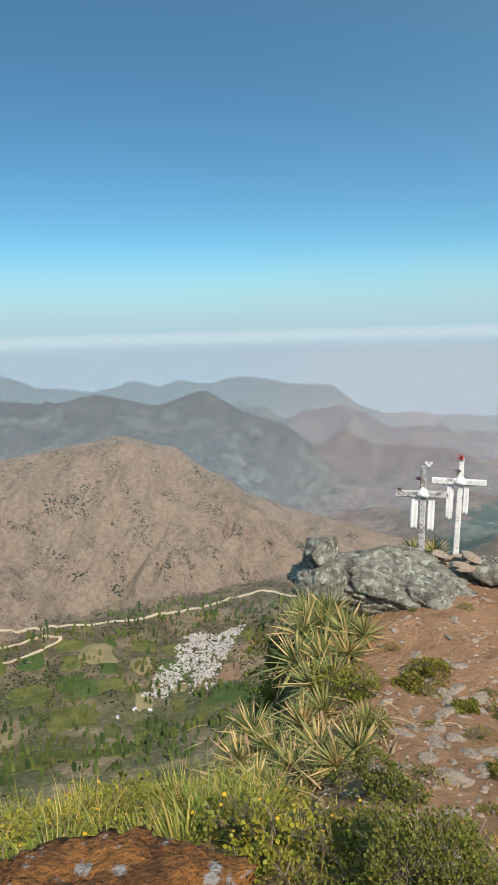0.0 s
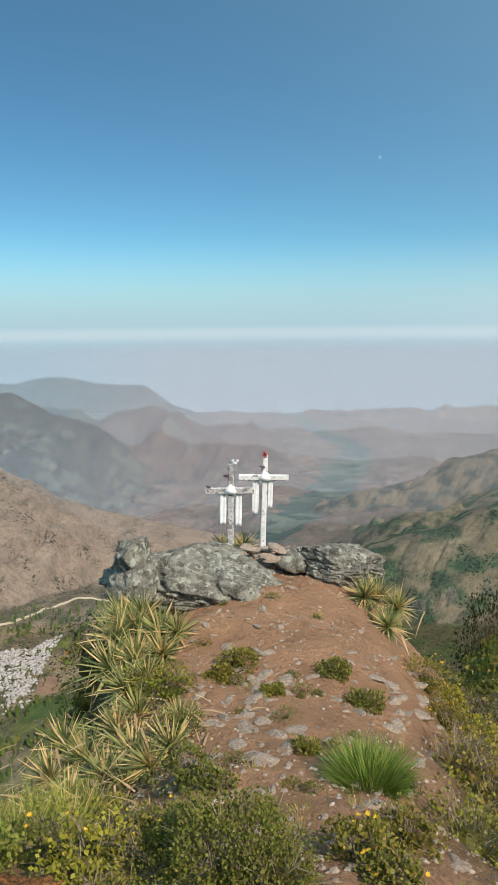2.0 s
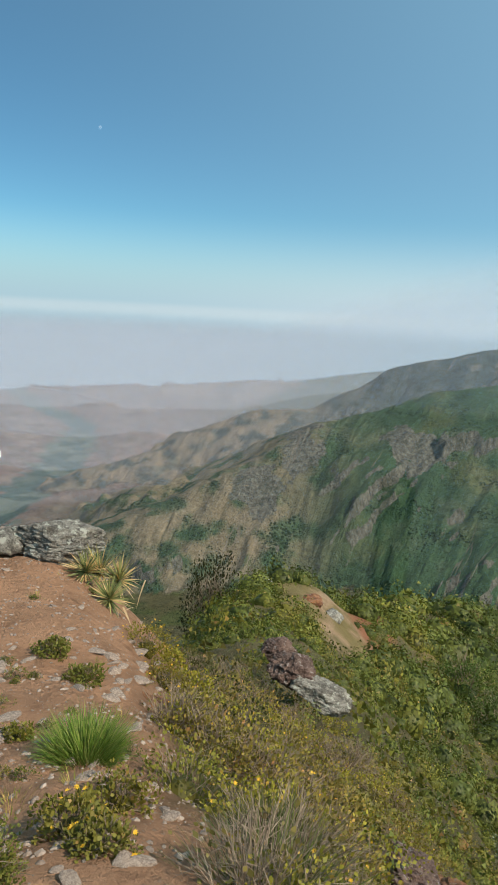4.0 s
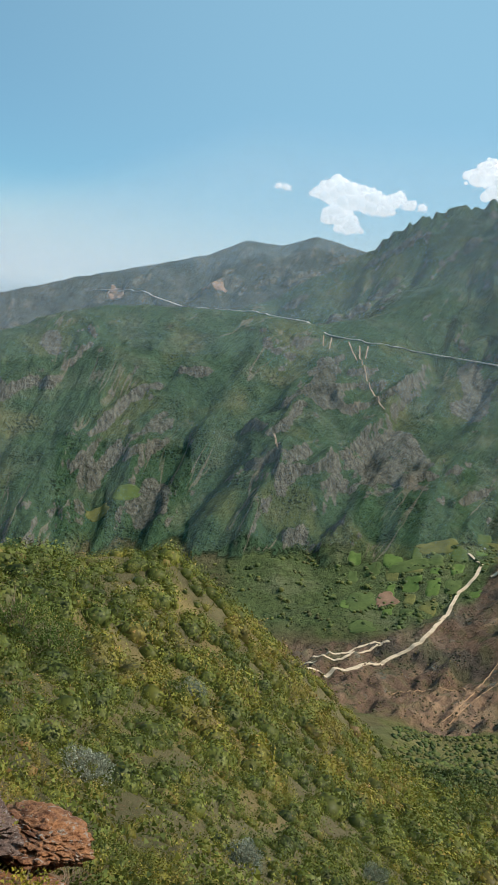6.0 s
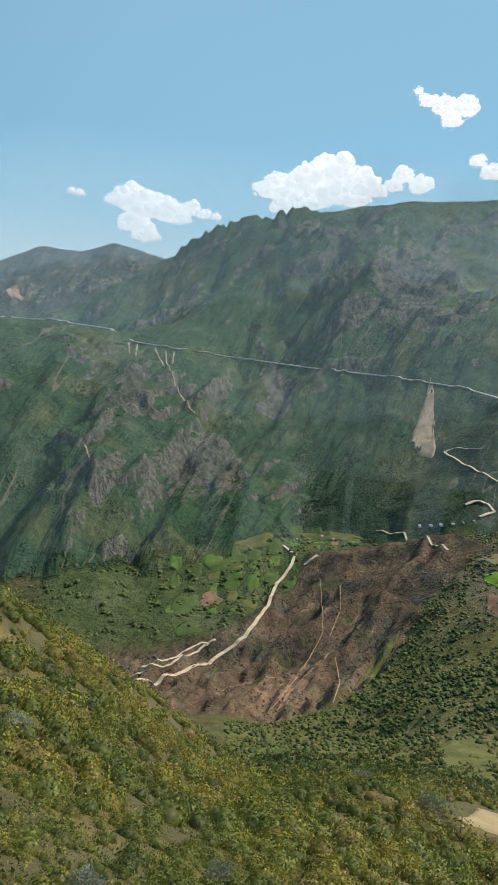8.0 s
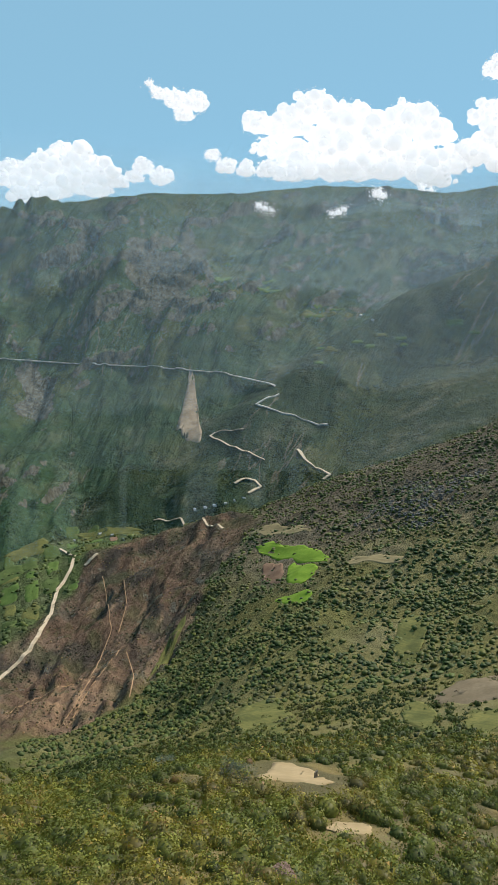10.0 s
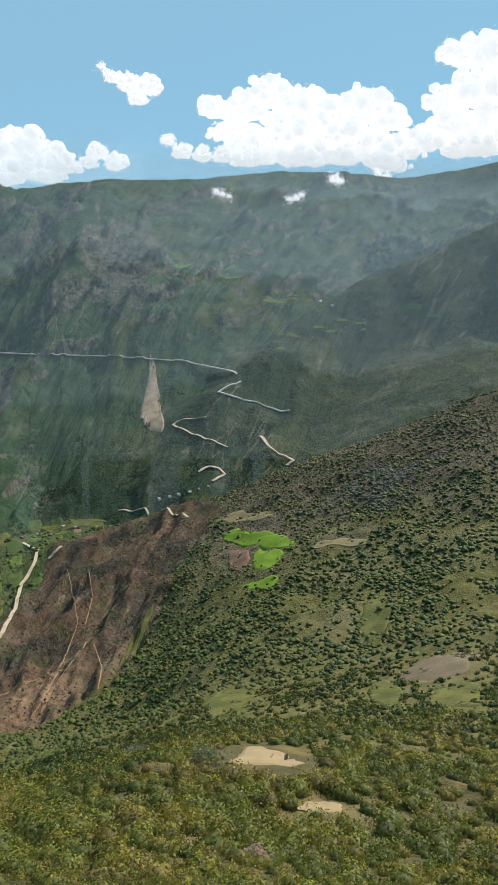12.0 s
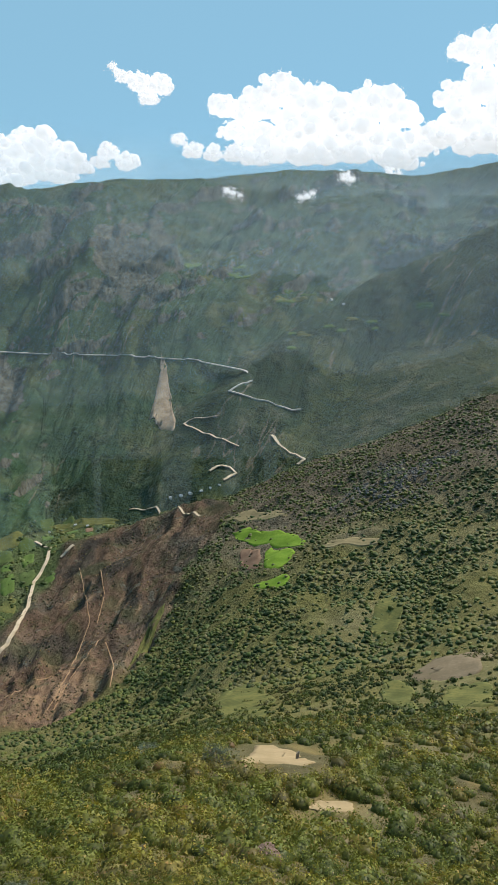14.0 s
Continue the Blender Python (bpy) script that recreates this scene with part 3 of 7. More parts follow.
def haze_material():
    """Sheets that stand in for distance haze: let most light through and scatter the rest; density stands in the
    sheet's attribute.
    """
    m, n, l = material("haze_sheet")
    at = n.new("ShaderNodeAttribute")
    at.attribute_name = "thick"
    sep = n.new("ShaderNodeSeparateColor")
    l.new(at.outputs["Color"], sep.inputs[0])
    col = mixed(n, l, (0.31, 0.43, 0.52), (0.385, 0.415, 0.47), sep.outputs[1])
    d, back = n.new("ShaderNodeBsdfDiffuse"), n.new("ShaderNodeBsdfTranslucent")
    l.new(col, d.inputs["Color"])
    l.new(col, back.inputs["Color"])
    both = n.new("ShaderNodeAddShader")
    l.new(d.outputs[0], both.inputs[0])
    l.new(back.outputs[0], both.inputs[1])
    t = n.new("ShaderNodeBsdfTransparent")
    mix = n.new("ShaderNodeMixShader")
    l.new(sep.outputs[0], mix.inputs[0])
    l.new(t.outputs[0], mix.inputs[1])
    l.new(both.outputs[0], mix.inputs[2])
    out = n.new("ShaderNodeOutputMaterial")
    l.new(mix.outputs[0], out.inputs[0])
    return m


GROUND = ground_material()
HAZE = haze_material()
TRACK = surface("pale_dirt_track", (0.45, 0.355, 0.235), (0.63, 0.515, 0.365), 0.08, 8, 0.95, 0.3, 0.2)
PAVED = surface("pale_mountain_road", (0.44, 0.41, 0.36), (0.64, 0.60, 0.53), 0.05, 8, 0.95, 0.3, 0.2)


# ---------------------------------------------------------------- building helpers
def mesh_of(name, verts, faces, mat=None, flat=True):
    me = bpy.data.meshes.new(name)
    verts, faces = np.asarray(verts, np.float32), np.asarray(faces, np.int32)
    me.vertices.add(len(verts))
    me.vertices.foreach_set("co", verts.ravel())
    size = faces.shape[1]
    me.loops.add(faces.size)
    me.loops.foreach_set("vertex_index", faces.ravel())
    me.polygons.add(len(faces))
    me.polygons.foreach_set("loop_start", np.arange(0, faces.size, size, dtype=np.int32))
    me.polygons.foreach_set("use_smooth", np.full(len(faces), not flat))
    me.update(calc_edges=True)
    if mat:
        me.materials.append(mat)
    return me


def attribute(me, name, colours):
    a = me.color_attributes.new(name, "FLOAT_COLOR", "POINT")
    c = np.ones((len(me.vertices), 4), np.float32)
    c[:, : colours.shape[1]] = colours
    a.data.foreach_set("color", c.ravel())


def part(name, bm, mat, parent=None, label="", flat=False):
    me = bpy.data.meshes.new(name)
    bm.to_mesh(me)
    bm.free()
    me.polygons.foreach_set("use_smooth", np.full(len(me.polygons), not flat))
    me.materials.append(mat)
    ob = new(name, me)
    if parent:
        ob.parent = parent
    return tagged(ob, label)


# ---------------------------------------------------------------- the ground, one sheet to the horizon
LAY = {}


def build_ground():
    cols = np.concatenate([np.arange(180, 84, -4.0), np.arange(84, -96, -0.24), np.arange(-96, -180, -4.0)])
    cols = cols[: len(cols) // 2 * 2]
    rings = np.exp(np.concatenate([
        np.linspace(math.log(0.6), math.log(12), 150, endpoint=False), np.linspace(math.log(12), math.log(150), 76, endpoint=False),
        np.linspace(math.log(150), math.log(1150), 225, endpoint=False), np.linspace(math.log(1150), math.log(3000), 240, endpoint=False),
        np.linspace(math.log(3000), math.log(4900), 60)]))
    A, R = np.meshgrid(np.radians(cols), rings)
    X, Y = -np.sin(A) * R, np.cos(A) * R
    Z, r, az, kind, cliffs, ribs, slide, flow = landform(X, Y)
    steep = np.hypot(np.gradient(Z, axis=0) / np.gradient(R, axis=0), np.gradient(Z, axis=1) / (R * np.abs(np.gradient(A, axis=1))))
    LAY.update(cols=cols, logs=np.log(rings), z=Z)
    nr, nc = X.shape
    verts = np.stack([X, Y, Z], -1).reshape(-1, 3)
    verts = np.concatenate([verts, [[0, 0, float(Z[0].mean())]]])
    i, j = np.meshgrid(np.arange(nr - 1), np.arange(nc), indexing="ij")
    k = (j + 1) % nc
    quads = np.stack([i * nc + j, i * nc + k, (i + 1) * nc + k, (i + 1) * nc + j], -1).reshape(-1, 4)
    c = len(verts) - 1
    even = np.arange(0, nc, 2)
    fan = np.stack([np.full(len(even), c), even, (even + 1) % nc, (even + 2) % nc], -1)[:, ::-1]
    me = mesh_of("ground", verts, np.concatenate([quads, fan]), GROUND, flat=False)
    col, mask = ground_cover(X, Y, Z, r, az, kind, cliffs, ribs, slide, steep)
    attribute(me, "cover", np.concatenate([col.reshape(-1, 3), [[0.25, 0.15, 0.08]]]))
    steps = np.concatenate([flow / 100, np.where(kind >= 6, 1.0, np.where(kind > 0, 0.55, 0.0))[..., None]], -1)
    attribute(me, "flow", np.concatenate([steps.reshape(-1, 3), [[0, 0, 0]]]))
    attribute(me, "mask", np.concatenate([mask.reshape(-1, 3), [[0, 0, 0]]]))
    tagged(new("ground", me), "steep green and brown mountain slopes round a bare summit", "ground", kind="structure")


def blend(col, tone, w):
    return col + (np.array(tone) - col) * np.clip(w, 0, 1)[..., None]


def ground_cover(X, Y, Z, r, az, kind, cliffs, ribs, slide, steep):
    one = np.ones(X.shape)
    col = one[..., None] * np.array((0.105, 0.095, 0.045))
    rock, bush = np.zeros(X.shape), np.zeros(X.shape)
    n1, n2, n3 = cloudy(X / 60, Y / 60, 4, 11), cloudy(X / 14, Y / 14, 4, 12), cloudy(X / 1.6, Y / 1.6, 4, 13)
    # dry grass patches on the near slopes
    col = blend(col, (0.20, 0.155, 0.06), smooth(0.05, 0.35, n2) * smooth(10, 30, r) * (1 - smooth(250, 400, r)) * 0.8)
    col = blend(col, (0.075, 0.10, 0.03), smooth(0.0, 0.3, n1) * smooth(150, 300, r) * 0.7)
    bush = bush + 0.55 * smooth(600, 900, r)
    green = smooth(-38, -46, az) * smooth(110, 180, r) * (1 - smooth(560, 820, r + 120 * n1))
    col = blend(col, (0.135, 0.130, 0.042), green * 0.85)
    col = blend(col, (0.150, 0.120, 0.085), smooth(-58, -66, az) * smooth(560, 760, r + 150 * n1) * (1 - smooth(1100, 1250, r)) * 0.75)
    # summit: bare red-brown earth along the crest, grass beside it
    path = smooth(52, 44, az + 5 * n3) * smooth(14, 22, az + 6 * n3) * (1 - smooth(9, 11, r))
    path = np.maximum(path, (1 - smooth(2.2, 3.2, r + 0.8 * n3)) * smooth(-20, 0, az) * (1 - smooth(60, 75, az)))
    col = blend(col, (0.49, 0.275, 0.155), path)
    red = smooth(1, -3, az) * smooth(-19, -14, az) * smooth(3, 4.5, r) * (1 - smooth(8, 11, r))
    col = blend(col, (0.27, 0.125, 0.06), red * smooth(-0.3, 0.2, n3))
    # knoll with bare earth and rock
    knoll = smooth(0.95, 0.6, np.hypot((az - 4.5 + 3 * n2) / 6.0, (np.log(r) - math.log(32)) / 0.36) + 0.5 * n2)
    col = blend(col, (0.34, 0.235, 0.14), knoll * smooth(-0.25, 0.2, n3))
    col = blend(col, (0.26, 0.115, 0.06), smooth(1.0, 0.6, np.hypot((az - 1.0) / 3.4, (np.log(r) - math.log(38)) / 0.28) + 0.7 * n2))
    # valley on the dry side
    left = smooth(25, 40, az) * smooth(300, 500, r)
    col = blend(col, (0.17, 0.135, 0.085), left)
    col = blend(col, (0.145, 0.142, 0.07), left * smooth(940, 820, r + 60 * n1))
    col = blend(col, (0.32, 0.24, 0.15), left * smooth(-0.05, 0.3, n1) * 0.8)
    plain = left * smooth(1300, 1900, r) + smooth(8, 20, az) * smooth(1500, 2200, r)
    col = blend(col, (0.20, 0.138, 0.115), plain)
    river = river_mask(az, r)
    strip = hashed(np.floor(X / 90 + 0.3 * n1), np.floor(Y / 60 + 0.4 * n1), 5)
    col = blend(col, (0.15, 0.13, 0.10), plain * smooth(0.0, 0.3, n1) * 0.7)
    col = blend(col, (0.27, 0.20, 0.16), plain * smooth(0.1, 0.4, cloudy(X / 200, Y / 200, 3, 95)) * 0.6)
    green = smooth(0.28, 0.6, river + 0.35 * n1 + 0.25 * (strip - 0.5))
    col = blend(col, (0.05, 0.10, 0.085), green * 0.95)
    col = blend(col, (0.17, 0.20, 0.15), green * (strip > 0.72) * 0.7)
    col = blend(col, (0.058, 0.080, 0.036), smooth(1040, 1200, r) * smooth(-38, -46, az))
    col = blend(col, (0.095, 0.105, 0.045), smooth(1040, 1200, r) * smooth(-38, -46, az) * smooth(0.05, 0.35, n1) * 0.8)
    # scar
    col = blend(col, (0.135, 0.088, 0.060), slide * (1 - 0.5 * smooth(0.1, 0.4, n2)))
    col = blend(col, (0.20, 0.132, 0.085), slide * smooth(0.15, 0.4, cloudy(X / 40, Y / 40, 4, 15)))
    col = blend(col, (0.055, 0.05, 0.042), slide * smooth(0.0, 0.25, cloudy(X / 55, Y / 55, 4, 22)) * smooth(600, 720, r) * 0.85)
    col = blend(col, (0.085, 0.09, 0.04), slide * smooth(0.12, 0.3, cloudy(X / 38, Y / 38, 3, 23)) * 0.6)
    run = az + 0.023 * (r - 650) + 1.3 * cloudy(X / 60, Y / 60, 3, 18)
    rill = smooth(0.76, 0.93, ribbed(run / 2.6, r / 420, 2, 19) * 1.05) * smooth(-0.1, 0.25, cloudy(X / 110, Y / 110, 2, 20))
    col = blend(col, (0.40, 0.26, 0.155), slide * rill * 0.85)
    fan = np.exp(-np.hypot((az + 47.0 + 0.02 * (r - 610)) / 3.4, (r - 610) / 60) ** 2)
    col = blend(col, (0.37, 0.235, 0.14), slide * fan * smooth(-0.3, 0.2, n2) * 0.9)
    bush = np.where(slide > 0.5, 0.42, bush)
    rock = np.maximum(rock, 0.25 * slide)
    # terraces
    terr = smooth(-55, -52, az) * (1 - smooth(-27, -24, az)) * smooth(730, 790, r) * (1 - smooth(1150, 1250, r)) * (1 - slide)
    col = blend(col, (0.085, 0.118, 0.042), terr * 0.9)
    bush = np.where(terr > 0.5, 0.35, bush)
    # mountains
    for k, tone, rk, bs in ((1, (0.085, 0.085, 0.075), 0.15, 0.2), (2, (0.085, 0.067, 0.056), 0.35, 0.45), (3, (0.135, 0.088, 0.074), 0.25, 0.3), (4, (0.31, 0.228, 0.165), 0.08, 0.42),
                            (5, (0.21, 0.165, 0.135), 0.1, 0.1), (6, (0.052, 0.098, 0.046), 0.55, 0.5), (7, (0.060, 0.074, 0.062), 0.5, 0.4), (8, (0.052, 0.095, 0.046), 0.55, 0.5), (9, (0.044, 0.072, 0.035), 0.4, 0.6)):
        on = (kind == k) * 1.0
        col = blend(col, tone, on)
        rock = np.where(on > 0, rk * (1.7 * smooth(0.95, 1.4, steep) + 1.0 * cliffs * smooth(0.5, 0.9, steep)), rock)
        bush = np.where(on > 0, bs * (0.6 + 0.8 * smooth(-0.2, 0.25, -n1)), bush)
    # the larger rock faces: bearing, dip, half width, half height
    face = np.zeros(X.shape)
    bearing, dip = np.degrees(np.arctan2(-X, Y)), np.degrees(np.arctan2(Z - EYE, r))
    for a, e, wa, we in ((-54.8, 2.0, 3.0, 3.8), (-57.2, 4.2, 1.4, 1.6), (-38.6, -14.2, 3.2, 2.8), (-44.8, -8.0, 1.5, 2.6), (-32.5, -8.5, 1.6, 2.4), (-0.6, -11.0, 2.8, 1.9), (9.0, -12.3, 1.7, 2.8), (13.0, -15.5, 2.2, 2.6), (-9.6, -6.8, 0.8, 1.2), (-18.5, -19.5, 1.8, 2.6)):
        face = np.maximum(face, smooth(1.15, 0.75, np.hypot((bearing - a) / wa, (dip - e) / we) + 0.9 * cloudy(X / 70, Y / 70, 3, 31)))
    rock = np.where(kind >= 6, np.maximum(0.55 * rock, 0.62 * face), rock)
    dry = ((kind == 6) + (kind == 7)) * smooth(1, 12, az)
    col = blend(col, (0.25, 0.19, 0.12), dry * 0.8 * smooth(-0.35, 0.15, n1))
    grassy = ((kind == 8) + (kind == 9) + (kind == 6)) * smooth(0.1, 0.4, cloudy(X / 170, Y / 170, 3, 16)) * (1 - smooth(-2, 8, az))
    col = blend(col, (0.10, 0.115, 0.04), grassy * 0.7)
    # pale debris in some of the gullies, a darker green in others
    hill = (kind >= 6) * 1.0
    pick = cloudy(X / 210, Y / 210, 2, 17)
    col = blend(col, (0.21, 0.165, 0.11), hill * smooth(-0.12, -0.5, ribs) * smooth(0.12, 0.3, pick) * 0.8)
    col = blend(col, (0.026, 0.046, 0.020), hill * smooth(-0.05, -0.4, ribs) * smooth(0.1, -0.15, pick) * 0.75)
    far = smooth(120, 900, r)
    return np.clip(col, 0.01, 0.8), np.clip(np.stack([rock, bush, far], -1), 0, 1)


build_ground()


def lie(x, y):
    """Height of the finished sheet at x, y."""
    x, y = np.asarray(x, float), np.asarray(y, float)
    u = np.interp(-np.degrees(np.arctan2(-x, y)), -LAY["cols"], np.arange(len(LAY["cols"])))
    v = np.interp(np.log(np.maximum(np.hypot(x, y), 0.6)), LAY["logs"], np.arange(len(LAY["logs"])))
    i, j = np.minimum(u.astype(int), len(LAY["cols"]) - 2), np.minimum(v.astype(int), len(LAY["logs"]) - 2)
    a, b, z = u - i, v - j, LAY["z"]
    return (z[j, i] * (1 - a) + z[j, i + 1] * a) * (1 - b) + (z[j + 1, i] * (1 - a) + z[j + 1, i + 1] * a) * b


def ground_z(x, y):
    return float(lie(x, y))


SIGHT = np.exp(np.linspace(math.log(1.2), math.log(4900), 3000))


def sight(az, dip):
    """Where a line of sight from the summit meets the ground."""
    turn = np.radians(from_view(az, SIGHT))
    gap = EYE + SIGHT * math.tan(radians(tilt(az, dip))) - lie(-np.sin(turn) * SIGHT, np.cos(turn) * SIGHT)
    k = int(np.argmax(gap < 0)) if (gap < 0).any() else len(SIGHT) - 1
    r = SIGHT[k]
    if k and gap[k] < 0:
        r = SIGHT[k - 1] + gap[k - 1] / (gap[k - 1] - gap[k]) * (SIGHT[k] - SIGHT[k - 1])
    a = radians(float(from_view(az, r)))
    x, y = -math.sin(a) * r, math.cos(a) * r
    return Vector((x, y, ground_z(x, y)))


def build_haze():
    """Stand-in for haze over the valleys, as thin sheets one behind another, with normals forced up so all are lit
    evenly.
    """
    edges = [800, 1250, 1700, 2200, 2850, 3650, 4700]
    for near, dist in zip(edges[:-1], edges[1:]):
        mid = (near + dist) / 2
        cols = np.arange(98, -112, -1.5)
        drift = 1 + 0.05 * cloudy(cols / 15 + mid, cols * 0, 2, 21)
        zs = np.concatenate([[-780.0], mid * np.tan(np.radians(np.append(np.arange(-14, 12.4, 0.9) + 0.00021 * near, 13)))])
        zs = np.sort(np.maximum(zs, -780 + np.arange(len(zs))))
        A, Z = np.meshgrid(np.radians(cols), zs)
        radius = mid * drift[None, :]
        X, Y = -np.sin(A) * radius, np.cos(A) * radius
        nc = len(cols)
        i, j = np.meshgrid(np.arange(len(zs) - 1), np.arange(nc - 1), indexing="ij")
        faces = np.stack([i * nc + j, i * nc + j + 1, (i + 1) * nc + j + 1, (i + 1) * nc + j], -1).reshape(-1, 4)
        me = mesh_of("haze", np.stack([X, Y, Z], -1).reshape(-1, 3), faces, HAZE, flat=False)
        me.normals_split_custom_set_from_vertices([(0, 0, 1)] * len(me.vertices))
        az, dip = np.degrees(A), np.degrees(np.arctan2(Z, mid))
        # haze strength and colour of the sheets vary by bearing to fit the camera's view
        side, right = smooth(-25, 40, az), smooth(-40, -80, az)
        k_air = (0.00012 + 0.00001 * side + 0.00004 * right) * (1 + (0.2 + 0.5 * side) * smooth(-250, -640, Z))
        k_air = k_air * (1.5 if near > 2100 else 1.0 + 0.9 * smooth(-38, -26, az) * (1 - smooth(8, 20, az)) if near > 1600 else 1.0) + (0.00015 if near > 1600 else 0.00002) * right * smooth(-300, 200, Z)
        if near < 1600:  # the nearest sheets fade out low down, which hides their edge on the ground
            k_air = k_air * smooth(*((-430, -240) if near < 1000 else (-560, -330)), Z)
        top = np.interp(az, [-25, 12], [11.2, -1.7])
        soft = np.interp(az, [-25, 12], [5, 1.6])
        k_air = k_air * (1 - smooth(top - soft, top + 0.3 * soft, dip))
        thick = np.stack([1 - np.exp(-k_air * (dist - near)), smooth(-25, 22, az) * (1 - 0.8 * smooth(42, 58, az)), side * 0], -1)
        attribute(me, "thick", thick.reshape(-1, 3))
        ob = tagged(new("haze", me), "thin translucent sheet standing in for haze over the valleys", "haze", "haze over the valleys", "structure")
        # the stand-in sheets cast no shadow on the land
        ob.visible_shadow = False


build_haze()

# ---------------------------------------------------------------- plant building
rng = np.random.default_rng(7)
SOFT_LEAF = leafy("shrub_leaves", (0.110, 0.112, 0.032), (0.205, 0.190, 0.058), (0.30, 0.20, 0.10), 0.05)
GREY_LEAF = leafy("silver_shrub_leaves", (0.22, 0.24, 0.17), (0.38, 0.40, 0.30))
GRASS = leafy("grass_blades", (0.12, 0.155, 0.035), (0.31, 0.33, 0.095), (0.42, 0.33, 0.15), 0.25)
BLADE = leafy("spiky_rosette_leaves", (0.10, 0.135, 0.045), (0.42, 0.40, 0.14), (0.66, 0.46, 0.20), 0.28, 0.4, single=True)
STRAW = leafy("dead_straw_leaves", (0.34, 0.22, 0.11), (0.64, 0.47, 0.26))
TWIG = leafy("dry_twigs", (0.16, 0.115, 0.075), (0.37, 0.28, 0.185))
PETAL = leafy("yellow_petals", (0.70, 0.36, 0.02), (0.88, 0.56, 0.05))
CHAR = leafy("dead_brown_scrub", (0.085, 0.062, 0.045), (0.18, 0.125, 0.085))
FAR_LEAF = leafy("far_shrub_crowns", (0.055, 0.068, 0.026), (0.115, 0.125, 0.048))


def tinted(me, tints):
    attribute(me, "tint", tints)
    return me


def octaball(rough, seed, fine=1):
    """A small lumpy ball of few triangles."""
    bm = bmesh.new()
    bmesh.ops.create_icosphere(bm, subdivisions=fine, radius=1.0)
    v = np.array([p.co[:] for p in bm.verts])
    f = np.array([[p.index for p in q.verts] for q in bm.faces])
    bm.free()
    v *= 1 + rough * np.random.default_rng(seed).uniform(-1, 1, (len(v), 1))
    return v, f


def crown(count, leaf, seed, flat=0.75, core=0.72, corners=4, fine=1):
    """Leaves on and in a dome of radius 1 over a lumpy core, which is darkened later as inner shade: vertices and
    triangles.
    """
    g = np.random.default_rng(seed)
    d = g.normal(size=(count, 3))
    d /= np.linalg.norm(d, axis=1)[:, None]
    d[:, 2] = np.abs(d[:, 2]) * 1.15 - 0.25
    lumps = 1 + 0.30 * np.sin(d[:, 0] * 4.1 + seed) * np.sin(d[:, 1] * 4.7 + 2 * seed) + 0.16 * np.sin(d[:, 2] * 7 + seed)
    p = d * (g.uniform(0.68, 1.06, count) * lumps)[:, None]
    p[:, 2] = p[:, 2] * flat + 0.22
    out = d + 0.7 * g.normal(size=(count, 3))
    out[:, 2] += 0.35
    out /= np.linalg.norm(out, axis=1)[:, None]
    side = np.cross(out, g.normal(size=(count, 3)))
    side /= np.linalg.norm(side, axis=1)[:, None]
    size = leaf * g.uniform(0.6, 1.4, (count, 1))
    v = np.stack([p - side * size * 0.42, p + out * size * 0.55, p + side * size * 0.42, p - out * size * 0.55], 1)
    if corners == 3:  # leaves lie along the dome
        out = np.cross(d, g.normal(size=(count, 3))) + 0.32 * g.normal(size=(count, 3))
        out /= np.linalg.norm(out, axis=1)[:, None]
        side = np.cross(d + 0.3 * g.normal(size=(count, 3)), out)
        side /= np.linalg.norm(side, axis=1)[:, None]
        v = np.stack([p - side * size * 0.5, p + side * size * 0.5, p + out * size * 0.9], 1)
        away = (np.cross(v[:, 1] - v[:, 0], v[:, 2] - v[:, 0]) * (p - np.array([0, 0, 0.15]))).sum(1) < 0
        v[away] = v[away][:, [1, 0, 2]]
    f = np.arange(count * corners).reshape(-1, corners)
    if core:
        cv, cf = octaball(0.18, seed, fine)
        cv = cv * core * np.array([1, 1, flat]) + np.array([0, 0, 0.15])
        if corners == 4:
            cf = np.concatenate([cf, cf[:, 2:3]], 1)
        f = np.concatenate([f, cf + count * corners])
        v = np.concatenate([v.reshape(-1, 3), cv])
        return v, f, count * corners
    return v.reshape(-1, 3), f, count * corners


